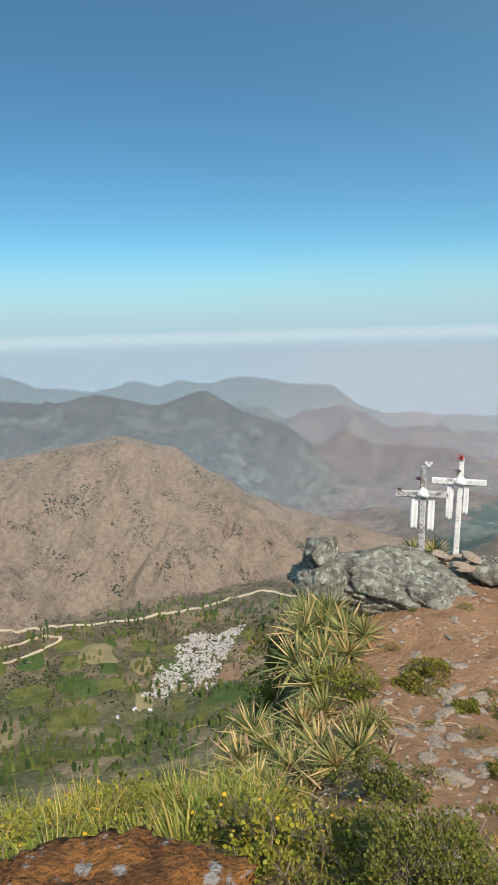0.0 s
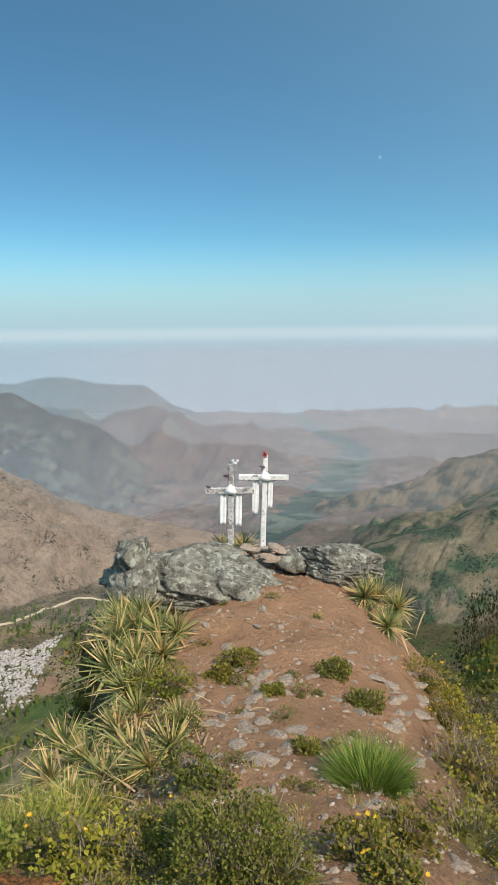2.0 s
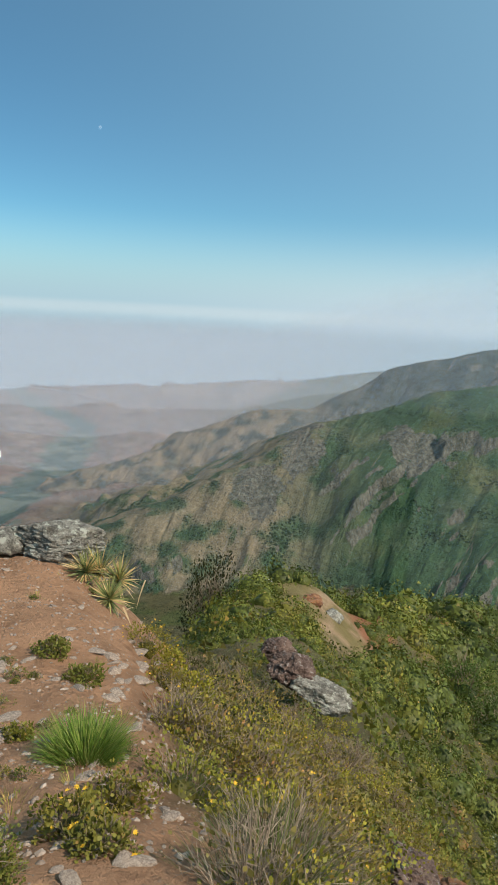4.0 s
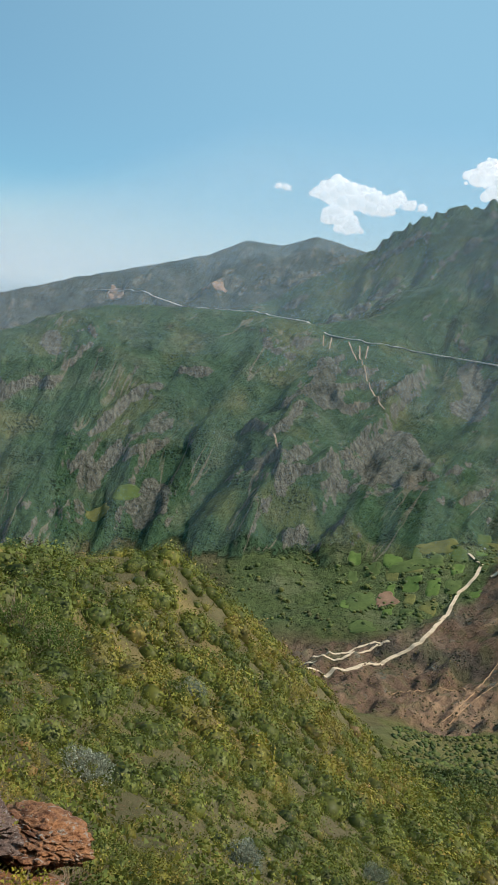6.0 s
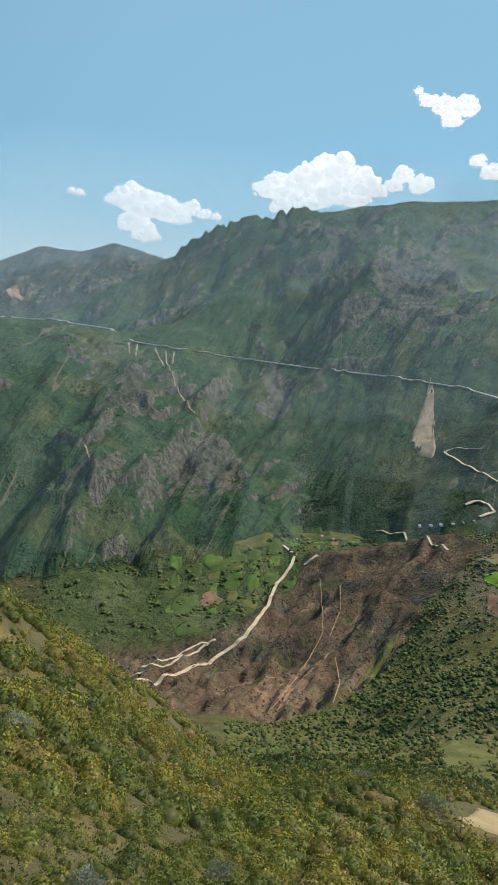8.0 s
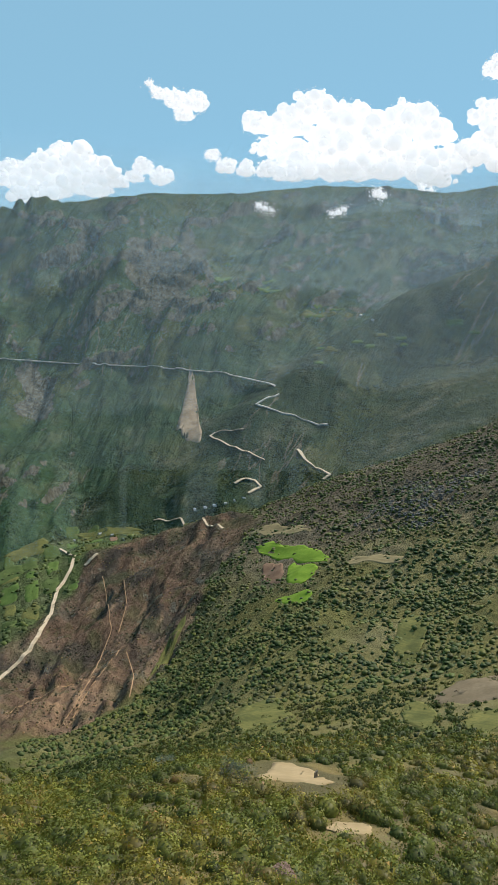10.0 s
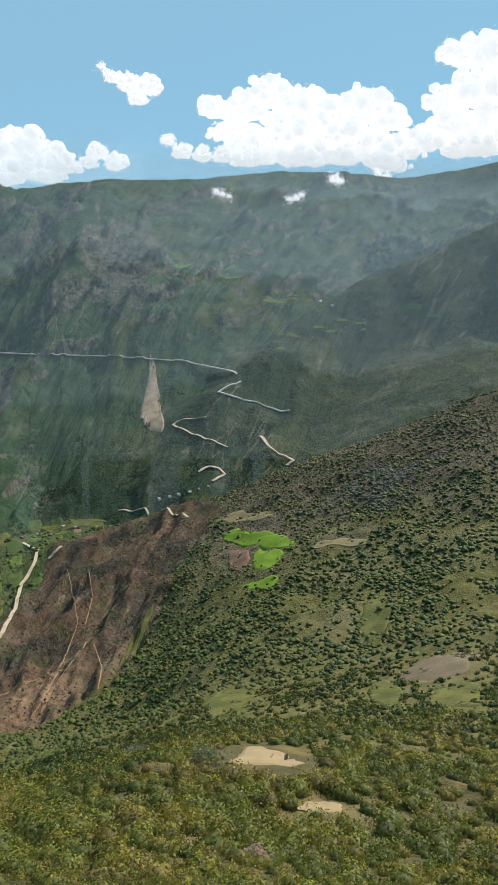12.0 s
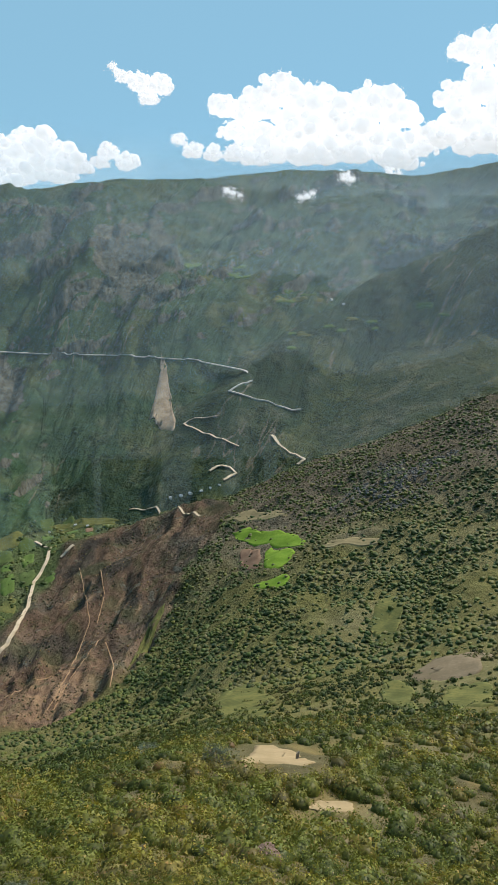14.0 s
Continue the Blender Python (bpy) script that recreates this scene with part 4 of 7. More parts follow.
def scattered(name, templates, places, sizes, tints, mat, label, category, domed=False):
    """One joined mesh of many plants; quads. Cores are tinted darker to stand for the shade inside."""
    vs, fs, ts, ns = [], [], [], []
    start = 0
    pick = rng.integers(0, len(templates), len(places))
    turn = rng.uniform(0, 2 * np.pi, len(places))
    for k, (v, f, lead) in enumerate(templates):
        on = np.where(pick == k)[0]
        if not len(on):
            continue
        c, s = np.cos(turn[on]), np.sin(turn[on])
        w = np.empty((len(on), len(v), 3))
        w[..., 0] = (v[:, 0] * c[:, None] - v[:, 1] * s[:, None]) * sizes[on][:, None]
        w[..., 1] = (v[:, 0] * s[:, None] + v[:, 1] * c[:, None]) * sizes[on][:, None]
        w[..., 2] = v[:, 2] * sizes[on][:, None] * rng.uniform(0.8, 1.25, (len(on), 1))
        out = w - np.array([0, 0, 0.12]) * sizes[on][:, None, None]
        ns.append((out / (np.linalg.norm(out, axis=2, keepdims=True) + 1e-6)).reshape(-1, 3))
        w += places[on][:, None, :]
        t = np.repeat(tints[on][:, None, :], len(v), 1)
        # shade between the leaves, painted as a darker core
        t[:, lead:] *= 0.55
        vs.append(w.reshape(-1, 3))
        ts.append(t.reshape(-1, 3))
        fs.append((f[None] + (np.arange(len(on)) * len(v))[:, None, None] + start).reshape(-1, f.shape[1]))
        start += len(on) * len(v)
    me = mesh_of(name, np.concatenate(vs), np.concatenate(fs), mat)
    tinted(me, np.concatenate(ts))
    if domed:
        me.polygons.foreach_set("use_smooth", np.ones(len(me.polygons), bool))
        normals = me.attributes.new("custom_normal", "FLOAT_VECTOR", "POINT")
        normals.data.foreach_set("vector", np.concatenate(ns).astype(np.float32).ravel())
    return tagged(new(name, me), label, category, kind="stuff")


def spread(count, az, r, power=1.0):
    """Random places in a sector of the mountainside, denser near by with a lower power."""
    a = np.radians(rng.uniform(min(az), max(az), count))
    u = rng.uniform(0, 1, count)
    e = 2.0 * power
    d = (r[0] ** e + u * (r[1] ** e - r[0] ** e)) ** (1 / e)
    turn = np.radians(from_view(np.degrees(a), d))
    x, y = -np.sin(turn) * d, np.cos(turn) * d
    _, _, _, kind, _, _, slide, _ = landform(x, y)
    z = lie(x, y)
    return np.stack([x, y, z], 1), np.degrees(a), d, slide, kind


DIPS = np.degrees(np.arctan2(LAY["z"] - EYE, np.exp(LAY["logs"])[:, None]))
TOPS = np.maximum.accumulate(DIPS, 0)


def in_sight(p, a, d, tall=1.5):
    """Whether a plant shows above the ground before it, as seen from the summit."""
    i = np.clip(np.interp(-from_view(a, d), -LAY["cols"], np.arange(len(LAY["cols"]))).round().astype(int), 0, len(LAY["cols"]) - 1)
    j = np.clip(np.interp(np.log(d), LAY["logs"], np.arange(len(LAY["logs"]))).astype(int), 0, len(LAY["logs"]) - 1)
    return np.degrees(np.arctan2(p[:, 2] + tall - EYE, d)) > TOPS[j, i] - 0.1


TONES = np.array([(0.62, 0.74, 0.62), (0.82, 0.92, 0.75), (0.95, 1.02, 0.8), (1.12, 1.1, 0.75), (1.32, 1.15, 0.75), (1.35, 1.06, 0.95), (1.15, 0.95, 1.1)])


def tones(places, scale, seed):
    """Plant tones that change in drifts across the slope as well as plant by plant."""
    drift = cloudy(places[:, 0] / scale, places[:, 1] / scale, 3, seed) * 6 + 2.6 + rng.normal(0, 1.3, len(places))
    t = TONES[np.clip(np.round(drift), 0, len(TONES) - 1).astype(int)]
    return t * np.array([1.04, 1.15, 0.90]) * rng.uniform(0.8, 1.2, (len(places), 1))


def strips(base, aim, length, width, droop, steps=4, seed=0, cup=0.0):
    """Tapered blades from base points along aim, bending down: vertices and quads."""
    g = np.random.default_rng(seed)
    n = len(base)
    aim = aim / np.linalg.norm(aim, axis=1)[:, None]
    side = np.cross(aim, np.array([0, 0, 1.0]) + 0.2 * g.normal(size=(n, 3)))
    side /= np.linalg.norm(side, axis=1)[:, None]
    rows = []
    for k in range(steps + 1):
        t = k / steps
        p = base + aim * (length * t)[:, None]
        p[:, 2] -= droop * length * t * t
        w = (width * (0.75 + 0.5 * t if t < 0.35 else 0.925 * (1 - t) / 0.65 + 0.04))[:, None]
        rows.append(np.stack([p - side * w * 0.5, p + side * w * 0.5], 1))
    v = np.stack(rows, 1).reshape(-1, 3)
    k = np.arange(steps)
    one = np.stack([2 * k, 2 * k + 1, 2 * k + 3, 2 * k + 2], 1)
    f = (one[None] + (np.arange(n) * 2 * (steps + 1))[:, None, None]).reshape(-1, 4)
    return v, f


def blades_part(name, v, f, mat, parent, tint=(1, 1, 1), label=""):
    me = mesh_of(name, v, f, mat)
    attribute(me, "tint", np.tile(np.array(tint, float), (len(v), 1)))
    ob = new(name, me)
    if parent:
        ob.parent = parent
    return tagged(ob, label)


def on_ground(az, r, lift=0.0):
    a = radians(float(from_view(az, r)))
    x, y = -math.sin(a) * r, math.cos(a) * r
    return Vector((x, y, ground_z(x, y) + lift))


def thing(name, at, label, category, group="", kind=""):
    ob = new(name)
    ob.location = at
    return tagged(ob, label, category, group, kind)


def tuft_of_grass(at, count, height, spread_r, label, mat=None, tint=(1, 1, 1), seed=0, width=0.006, group="grass tufts"):
    g = np.random.default_rng(seed)
    ob = thing("grass_tuft", at, label, "grass", group)
    a = g.uniform(0, 2 * np.pi, count)
    q = np.sqrt(g.uniform(0, 1, count)) * spread_r
    base = np.stack([np.cos(a) * q, np.sin(a) * q, -0.03 + 0 * a], 1)
    aim = np.stack([np.cos(a) * (0.25 + q / spread_r * 0.8), np.sin(a) * (0.25 + q / spread_r * 0.8), g.uniform(0.9, 1.6, count)], 1) + g.normal(0, 0.15, (count, 3))
    v, f = strips(base, aim, height * g.uniform(0.5, 1.15, count), np.full(count, width), g.uniform(0.05, 0.5, count), 3, seed)
    blades_part("grass_clump", v, f, mat or GRASS, ob, tint)
    return ob


def shrub(at, radius, leaves, leaf, label, mat=None, tint=(1, 1, 1), seed=0, flowers=0, flat=0.8, twigs=40, bare=False, group="shrubs on the summit", core=0.5):
    """A shrub of branching twigs, small leaves and, on some, yellow flowers."""
    g = np.random.default_rng(seed + 500)
    ob = thing("shrub", at, label, "shrub", group)
    d = g.normal(size=(twigs, 3))
    d[:, 2] = np.abs(d[:, 2]) + 0.6
    v, f = strips(np.zeros((twigs, 3)) + g.normal(0, 0.05 * radius, (twigs, 3)), d, radius * g.uniform(0.7, 1.35, twigs), np.full(twigs, max(0.006, radius * 0.025)), g.uniform(0, 0.3, twigs), 3, seed)
    # side twigs
    tips = v.reshape(twigs, -1, 3)[:, 4]
    k = np.repeat(np.arange(twigs), 4)
    aim = d[k] / np.linalg.norm(d[k], axis=1)[:, None] + g.normal(0, 0.6, (len(k), 3))
    v2, f2 = strips(tips[k], aim, radius * g.uniform(0.25, 0.6, len(k)), np.full(len(k), max(0.004, radius * 0.012)), np.full(len(k), 0.1), 2, seed + 1)
    blades_part("branchwork", np.concatenate([v, v2]), np.concatenate([f, f2 + len(v)]), TWIG, ob, (1, 1, 1), "thin dry brown twigs")
    if leaves:
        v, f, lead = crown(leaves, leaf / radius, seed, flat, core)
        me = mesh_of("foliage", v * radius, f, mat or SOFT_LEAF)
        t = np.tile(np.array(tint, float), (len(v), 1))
        # core tint lowered to paint the shade within the shrub
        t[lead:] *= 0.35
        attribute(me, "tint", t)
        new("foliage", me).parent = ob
    for k in range(flowers):
        a = g.normal(size=3)
        a = a / np.linalg.norm(a)
        p = Vector((a[0], a[1], abs(a[2]) * flat + 0.28)) * radius * 1.02
        flower(p, 0.009 + 0.005 * g.random(), ob)
    return ob


FLOWERS = {}


def flower(p, size, parent):
    if "one" not in FLOWERS:
        a = np.arange(7) / 7 * 2 * np.pi
        base = np.zeros((7, 3))
        v, f = strips(base, np.stack([np.cos(a), np.sin(a), 0.35 + 0 * a], 1), np.ones(7), np.full(7, 0.7), np.full(7, 0.1), 2, 3)
        me = mesh_of("flower_head", v, f, PETAL)
        attribute(me, "tint", np.ones((len(v), 3)))
        FLOWERS["one"] = me
    ob = new("flower_head", FLOWERS["one"])
    ob.location, ob.scale = p, (size, size, size)
    ob.rotation_euler = (random.uniform(-0.5, 0.5), random.uniform(-0.5, 0.5), random.uniform(0, 6))
    ob.parent = parent

# ---------------------------------------------------------------- valley: roads, fields, scars, houses, clouds
def eased(points, steps):
    """Points (bearing, dip) resampled evenly along their line."""
    p = np.array(points, float)
    s = np.concatenate([[0], np.cumsum(np.hypot(*np.diff(p, axis=0).T))])
    u = np.linspace(0, s[-1], steps)
    return np.stack([np.interp(u, s, p[:, 0]), np.interp(u, s, p[:, 1])], 1)


def ribbon(name, points, width, mat, label, category="road", steps=24, lift=1.0, kind="structure", even=5, sightline=False):
    hits = [sight(a, d) for a, d in eased(points, steps)]
    r = np.array([math.hypot(h.x, h.y) for h in hits])
    a = np.array([math.atan2(-h.x, h.y) for h in hits])
    pad = even // 2
    wide = np.pad(r, pad, mode="edge")
    r = np.array([np.median(wide[k:k + even]) for k in range(len(r))])
    wide = np.pad(r, pad, mode="edge")
    r = np.array([np.mean(wide[k:k + even]) for k in range(len(r))])
    if sightline:
        r = np.minimum(r, np.array([math.hypot(h.x, h.y) for h in hits]) - 2)
        wide = np.pad(r, 3, mode="edge")
        r = np.array([np.mean(wide[q:q + 7]) for q in range(len(r))])
    fine = max(2, int(len(r) * 5))
    u, k = np.linspace(0, len(r) - 1, fine), np.arange(len(r))
    r, a = np.interp(u, k, r), np.interp(u, k, a)
    x, y = -np.sin(a) * r, np.cos(a) * r
    tx, ty = np.gradient(x), np.gradient(y)
    n = np.hypot(tx, ty) + 1e-9
    w = width * (1 + 0.22 * cloudy(u / 3, u * 0, 2, 5))
    ox, oy = -ty / n * w / 2, tx / n * w / 2
    left, right = np.stack([x + ox, y + oy], 1), np.stack([x - ox, y - oy], 1)
    zl, zr = lie(left[:, 0], left[:, 1]), lie(right[:, 0], right[:, 1])
    z = 0.5 * np.maximum(zl, zr) + 0.25 * (zl + zr) + lift
    if sightline:  # heights set on the sight lines, so the road looks straight from the camera
        line = eased(points, steps)
        dips = np.interp(u, k, tilt(line[:, 0], line[:, 1]))
        z = np.maximum(EYE + r * np.tan(np.radians(dips)), np.minimum(z, z * 0 + EYE + r * np.tan(np.radians(dips + 0.12))))
    foot = np.minimum(np.minimum(zl, zr) - 0.5, z - 1.0)
    rows = np.stack([np.c_[left, np.maximum(foot, z - 1.6 * lift)], np.c_[left, z], np.c_[right, z], np.c_[right, np.maximum(foot, z - 1.6 * lift)]], 1)
    v = rows.reshape(-1, 3)
    i, j = np.meshgrid(np.arange(fine - 1), np.arange(3), indexing="ij")
    f = np.stack([i * 4 + j, i * 4 + j + 1, (i + 1) * 4 + j + 1, (i + 1) * 4 + j], -1).reshape(-1, 4)
    return tagged(new(name, mesh_of(name, v, f, mat)), label, category, kind=kind)


def patch(name, corners, mat, label, category="field", cells=14, lift=0.7, kind="structure", ragged=0.26, at=None):
    """A field laid over the slope between four corners (bearing, dip)."""
    c = at or [np.array(sight(a, d)) for a, d in corners]
    u, v = np.meshgrid(np.linspace(0, 1, cells), np.linspace(0, 1, cells))
    wob = ragged * cloudy(u * 2.3 + c[0][0], v * 2.3 + c[0][1], 3, 8)
    uu, vv = u + wob * np.sin(np.pi * v), v + wob * np.cos(2.0 * u)
    corner = np.clip((np.abs(u - 0.5) + np.abs(v - 0.5) - 0.72), 0, 1)
    uu, vv = uu + (0.5 - uu) * corner, vv + (0.5 - vv) * corner
    p = (c[0] * ((1 - uu) * (1 - vv))[..., None] + c[1] * (uu * (1 - vv))[..., None] + c[2] * (uu * vv)[..., None] + c[3] * ((1 - uu) * vv)[..., None])
    z = lie(p[..., 0], p[..., 1]) + lift
    rim = (u < 0.01) | (u > 0.99) | (v < 0.01) | (v > 0.99)
    p[..., 2] = z - rim * 4 * lift
    k = np.arange(cells * cells).reshape(cells, cells)
    f = np.stack([k[:-1, :-1], k[:-1, 1:], k[1:, 1:], k[1:, :-1]], -1).reshape(-1, 4)
    me = mesh_of(name, p.reshape(-1, 3), f, mat, flat=False)
    return tagged(new(name, me), label, category, "fields in the valley", kind)


def field_material(name, dark, light, row=0.35, angle=0.6):
    m, n, l = material(name)
    pos = n.new("ShaderNodeNewGeometry").outputs["Position"]
    turn = n.new("ShaderNodeMapping")
    turn.inputs["Rotation"].default_value = (0, 0, angle)
    l.new(pos, turn.inputs["Vector"])
    wave = n.new("ShaderNodeTexWave")
    wave.inputs["Scale"].default_value, wave.inputs["Distortion"].default_value, wave.inputs["Detail"].default_value = row, 2.0, 3.0
    l.new(turn.outputs[0], wave.inputs["Vector"])
    big = noise_node(n, l, 0.07, 5, 0.65, pos)
    small = noise_node(n, l, 0.6, 5, 0.7, pos)
    mix = maths(n, l, "ADD", maths(n, l, "MULTIPLY", wave.outputs["Fac"], 0.05), maths(n, l, "ADD", maths(n, l, "MULTIPLY", big.outputs[0], 0.6), maths(n, l, "MULTIPLY", small.outputs[0], 0.45)))
    col = mixed(n, l, dark, light, ranged(n, l, mix, 0.42, 0.78))
    finish(n, l, col, 0.95, big.outputs[0], 0.5, 0.4, 0, 0.1)
    return m


BRIGHT_CROP = field_material("bright_green_crop", (0.12, 0.21, 0.02), (0.21, 0.31, 0.04))
DEEP_CROP = field_material("deep_green_crop", (0.060, 0.088, 0.028), (0.10, 0.135, 0.044))
PLOUGHED = field_material("ploughed_brown_soil", (0.17, 0.108, 0.07), (0.27, 0.17, 0.112))
PASTURE = field_material("olive_pasture", (0.085, 0.095, 0.032), (0.185, 0.175, 0.056), 0.1)
MEADOW = field_material("fresh_green_terrace", (0.075, 0.125, 0.03), (0.135, 0.19, 0.05))
STUBBLE = field_material("dry_stubble", (0.20, 0.165, 0.085), (0.31, 0.25, 0.135))
GREY_FIELD = field_material("grey_tilled_terrace", (0.15, 0.12, 0.075), (0.24, 0.19, 0.125), 0.8, 0.2)
SANDY = field_material("bare_sandy_ground", (0.33, 0.25, 0.135), (0.45, 0.34, 0.20), 0.05)
SCREE = surface("pale_scree", (0.24, 0.175, 0.115), (0.42, 0.32, 0.215), 0.05, 7, 0.95, 0.6, 1.0)
RED_CUT = surface("red_road_cut", (0.19, 0.125, 0.09), (0.33, 0.225, 0.165), 0.04, 6, 0.95, 0.6, 1.0)
WHITE_ROCK = surface("white_broken_rock", (0.24, 0.215, 0.19), (0.52, 0.48, 0.44), 0.2, 5, 0.9, 0.8, 0.6)
DARK_ROCK = surface("slate_grey_boulders", (0.085, 0.08, 0.07), (0.22, 0.205, 0.18), 0.25, 5, 0.9, 0.8, 0.4)
PLASTER = surface("whitewashed_wall", (0.68, 0.66, 0.62), (0.82, 0.80, 0.76), 0.4, 5)
TIN = surface("grey_tin_roof", (0.45, 0.45, 0.46), (0.65, 0.65, 0.66), 0.5, 5, 0.5)

# roads
ribbon("road_far_slope", [(-13.0, -2.6), (-16.5, -2.5), (-19.9, -3.4), (-25.3, -3.4), (-30.2, -3.8), (-31.2, -4.6), (-34.8, -5.0), (-40, -5.4), (-47, -5.75), (-52.4, -5.8), (-59.5, -6.1), (-63.1, -6.5), (-63.7, -7.2)], 6.0, PAVED, "pale road cut across the green mountainside", steps=120, lift=1.2, even=9, sightline=True)
ribbon("road_valley", [(-33.6, -31.8), (-38.2, -31.0), (-43.0, -28.3), (-44.8, -25.7), (-45.5, -23.4), (-46.6, -22.4), (-46.9, -21.2), (-45.7, -20.1)], 4.6, TRACK, "cream dirt road crossing the brown landslide", steps=60, lift=0.8, even=11)
ribbon("road_upper_bend", [(-33.1, -31.2), (-36.6, -30.5), (-39.5, -28.8), (-40.6, -28.2), (-39.4, -28.55), (-36.5, -30.1), (-33.9, -30.6)], 3.0, TRACK, "cream dirt road with a tight bend", steps=36, lift=0.45, even=7)
ribbon("road_side_track", [(-47.7, -21.9), (-48.8, -21.0)], 5, TRACK, "short cream dirt track beside the road", steps=8)
ribbon("road_zigzag", [(-63.7, -7.2), (-63.0, -7.7), (-61.8, -8.3), (-62.2, -8.5), (-67.9, -9.7)], 5, PAVED, "pale zigzag of mountain road", steps=20, lift=1.5)
ribbon("road_zigzag_low", [(-62.8, -12.9), (-58.3, -11.5), (-58.1, -10.9), (-60.9, -10.6)], 5, TRACK, "narrow zigzag track on the green slope", steps=24, lift=0.6)
ribbon("road_zigzag_end", [(-65.5, -11.6), (-66.2, -12.7), (-68.4, -13.6), (-67.8, -14.2)], 6, TRACK, "pale zigzag track end", steps=18, lift=1.0)
ribbon("road_hamlet", [(-60.3, -15.2), (-61.2, -14.4), (-62.6, -15.0), (-61.5, -15.9)], 6, TRACK, "looping pale track by the hamlet", steps=18, lift=1.0)
ribbon("road_dry_valley", [(74, -22.9), (67, -23.4), (62.8, -23.7), (56.5, -23.2), (53, -22.7), (51.5, -21.8), (47.1, -22.5), (43, -22.6)], 6, TRACK, "pale road along the dry valley floor", steps=50, lift=1.2)
ribbon("road_hairpins", [(72.5, -25.4), (70.3, -25.1), (67.5, -24.4), (68.8, -23.7), (71.6, -24.3), (74, -24.0)], 5, TRACK, "pale hairpin road on the dry hill", steps=30, lift=1.0)
ribbon("path_far_bank", [(-53.5, -18.3), (-57.0, -18.4), (-59.5, -19.0)], 3.5, TRACK, "narrow dirt path above the landslide", steps=14, lift=0.8)
RUNNEL = surface("pale_washed_earth", (0.33, 0.20, 0.105), (0.47, 0.31, 0.175), 0.08, 8, 0.95, 0.3, 0.2)
for pts in ([(-49.2, -22.6), (-49.6, -24.6), (-50.0, -27.0), (-48.8, -29.5), (-47.2, -31.8), (-45.8, -33.4)], [(-51.0, -23.0), (-51.3, -25.0), (-50.6, -27.2)],
            [(-50.9, -28.3), (-48.8, -30.4), (-47.4, -32.0), (-46.6, -33.2)], [(-51.3, -28.6), (-52.0, -30.4), (-51.6, -32.0)], [(-48.8, -30.2), (-45.0, -31.0), (-41.0, -32.2)]):
    ribbon("gully_streak", pts, 1.0, RUNNEL, "pale runnel washed into the brown landslide", "gully", steps=26, lift=0.2, even=3)
for pts in ([(-34.6, -5.2), (-34.7, -6.2), (-35.9, -8.6), (-37.3, -10.4)], [(-33.7, -5.1), (-34.1, -5.9), (-34.6, -6.6)], [(-35.3, -5.3), (-35.2, -6.4)], [(-31.6, -4.8), (-31.7, -5.7)], [(-32.3, -4.9), (-32.2, -5.9)], [(-28.4, -13.2), (-28.9, -14.6)]):
    ribbon("gully_streak", pts, 3.4, SCREE, "pale eroded streak down the green mountainside", "gully", steps=12, lift=0.5, even=3)

# fields and bare ground
patch("field", [(-62.2, -20.3), (-69.0, -21.0), (-68.4, -19.7), (-63.2, -19.4)], BRIGHT_CROP, "bright green crop on a small terrace")
patch("field", [(-62.9, -23.0), (-65.1, -22.9), (-65.1, -20.9), (-63.0, -21.2)], PLOUGHED, "brown ploughed plot beside green crops")
patch("field", [(-65.1, -22.9), (-66.8, -22.8), (-68.4, -20.9), (-65.1, -20.9)], BRIGHT_CROP, "fresh green crop beside a ploughed plot")
patch("field", [(-63.9, -24.4), (-67.5, -24.1), (-67.6, -22.9), (-65.2, -23.7)], BRIGHT_CROP, "fresh green strip of crop")
patch("field", [(-61.0, -19.2), (-67.2, -18.7), (-66.9, -17.8), (-63.5, -18.0)], STUBBLE, "dry tan stubble field")
patch("field", [(-69.8, -20.9), (-74.5, -20.3), (-76.0, -19.3), (-70.5, -20.2)], STUBBLE, "dry tan stubble strip")
patch("field", [(-78.3, -30.5), (-85.2, -28.5), (-85.0, -26.6), (-80.3, -28.2)], GREY_FIELD, "grey-brown tilled terrace")
patch("field", [(-60.2, -34.3), (-66.8, -34.2), (-66.0, -31.4), (-62.0, -32.0)], PASTURE, "olive pasture clearing between shrubs")
patch("field", [(-75.6, -31.4), (-80.0, -32.4), (-79.6, -30.4), (-76.0, -30.2)], PASTURE, "olive pasture clearing between shrubs")
patch("field", [(-81.2, -31.6), (-86.0, -31.0), (-86.0, -28.8), (-81.5, -29.8)], PASTURE, "olive pasture clearing on the slope")
patch("field", [(-74.6, -27.4), (-77.2, -27.8), (-78.0, -23.8), (-75.6, -23.6)], PASTURE, "olive pasture clearing on the slope")
patch("field", [(-52.5, -31.0), (-55.2, -29.4), (-57.0, -25.2), (-55.2, -27.2)], PASTURE, "olive grass strip beside the landslide")
high = random.Random(12)
for az, dip, count in ((-60.5, 1.5, 5), (-67.5, -0.4, 6), (-71.7, -2.6, 5), (-77.8, -1.5, 4), (-66.0, -3.6, 4), (-63.0, 0.2, 3)):
    for _ in range(count):
        a, e, w = az + high.gauss(0, 1.3), dip + high.gauss(0, 0.55), high.uniform(0.35, 0.95)
        patch("field", [(a + w, e - 0.12), (a - w, e - 0.02), (a - w * 0.8, e + 0.2), (a + w * 0.7, e + 0.16)], high.choice((MEADOW, MEADOW, PASTURE)), "pale green pasture high in the side valley", cells=9, lift=1.5)
patch("bare_patch", [(-63.0, -37.3), (-71.8, -37.1), (-69.6, -36.3), (-65.0, -36.0)], SANDY, "bare sandy clearing among the shrubs", "bare ground", lift=0.25)
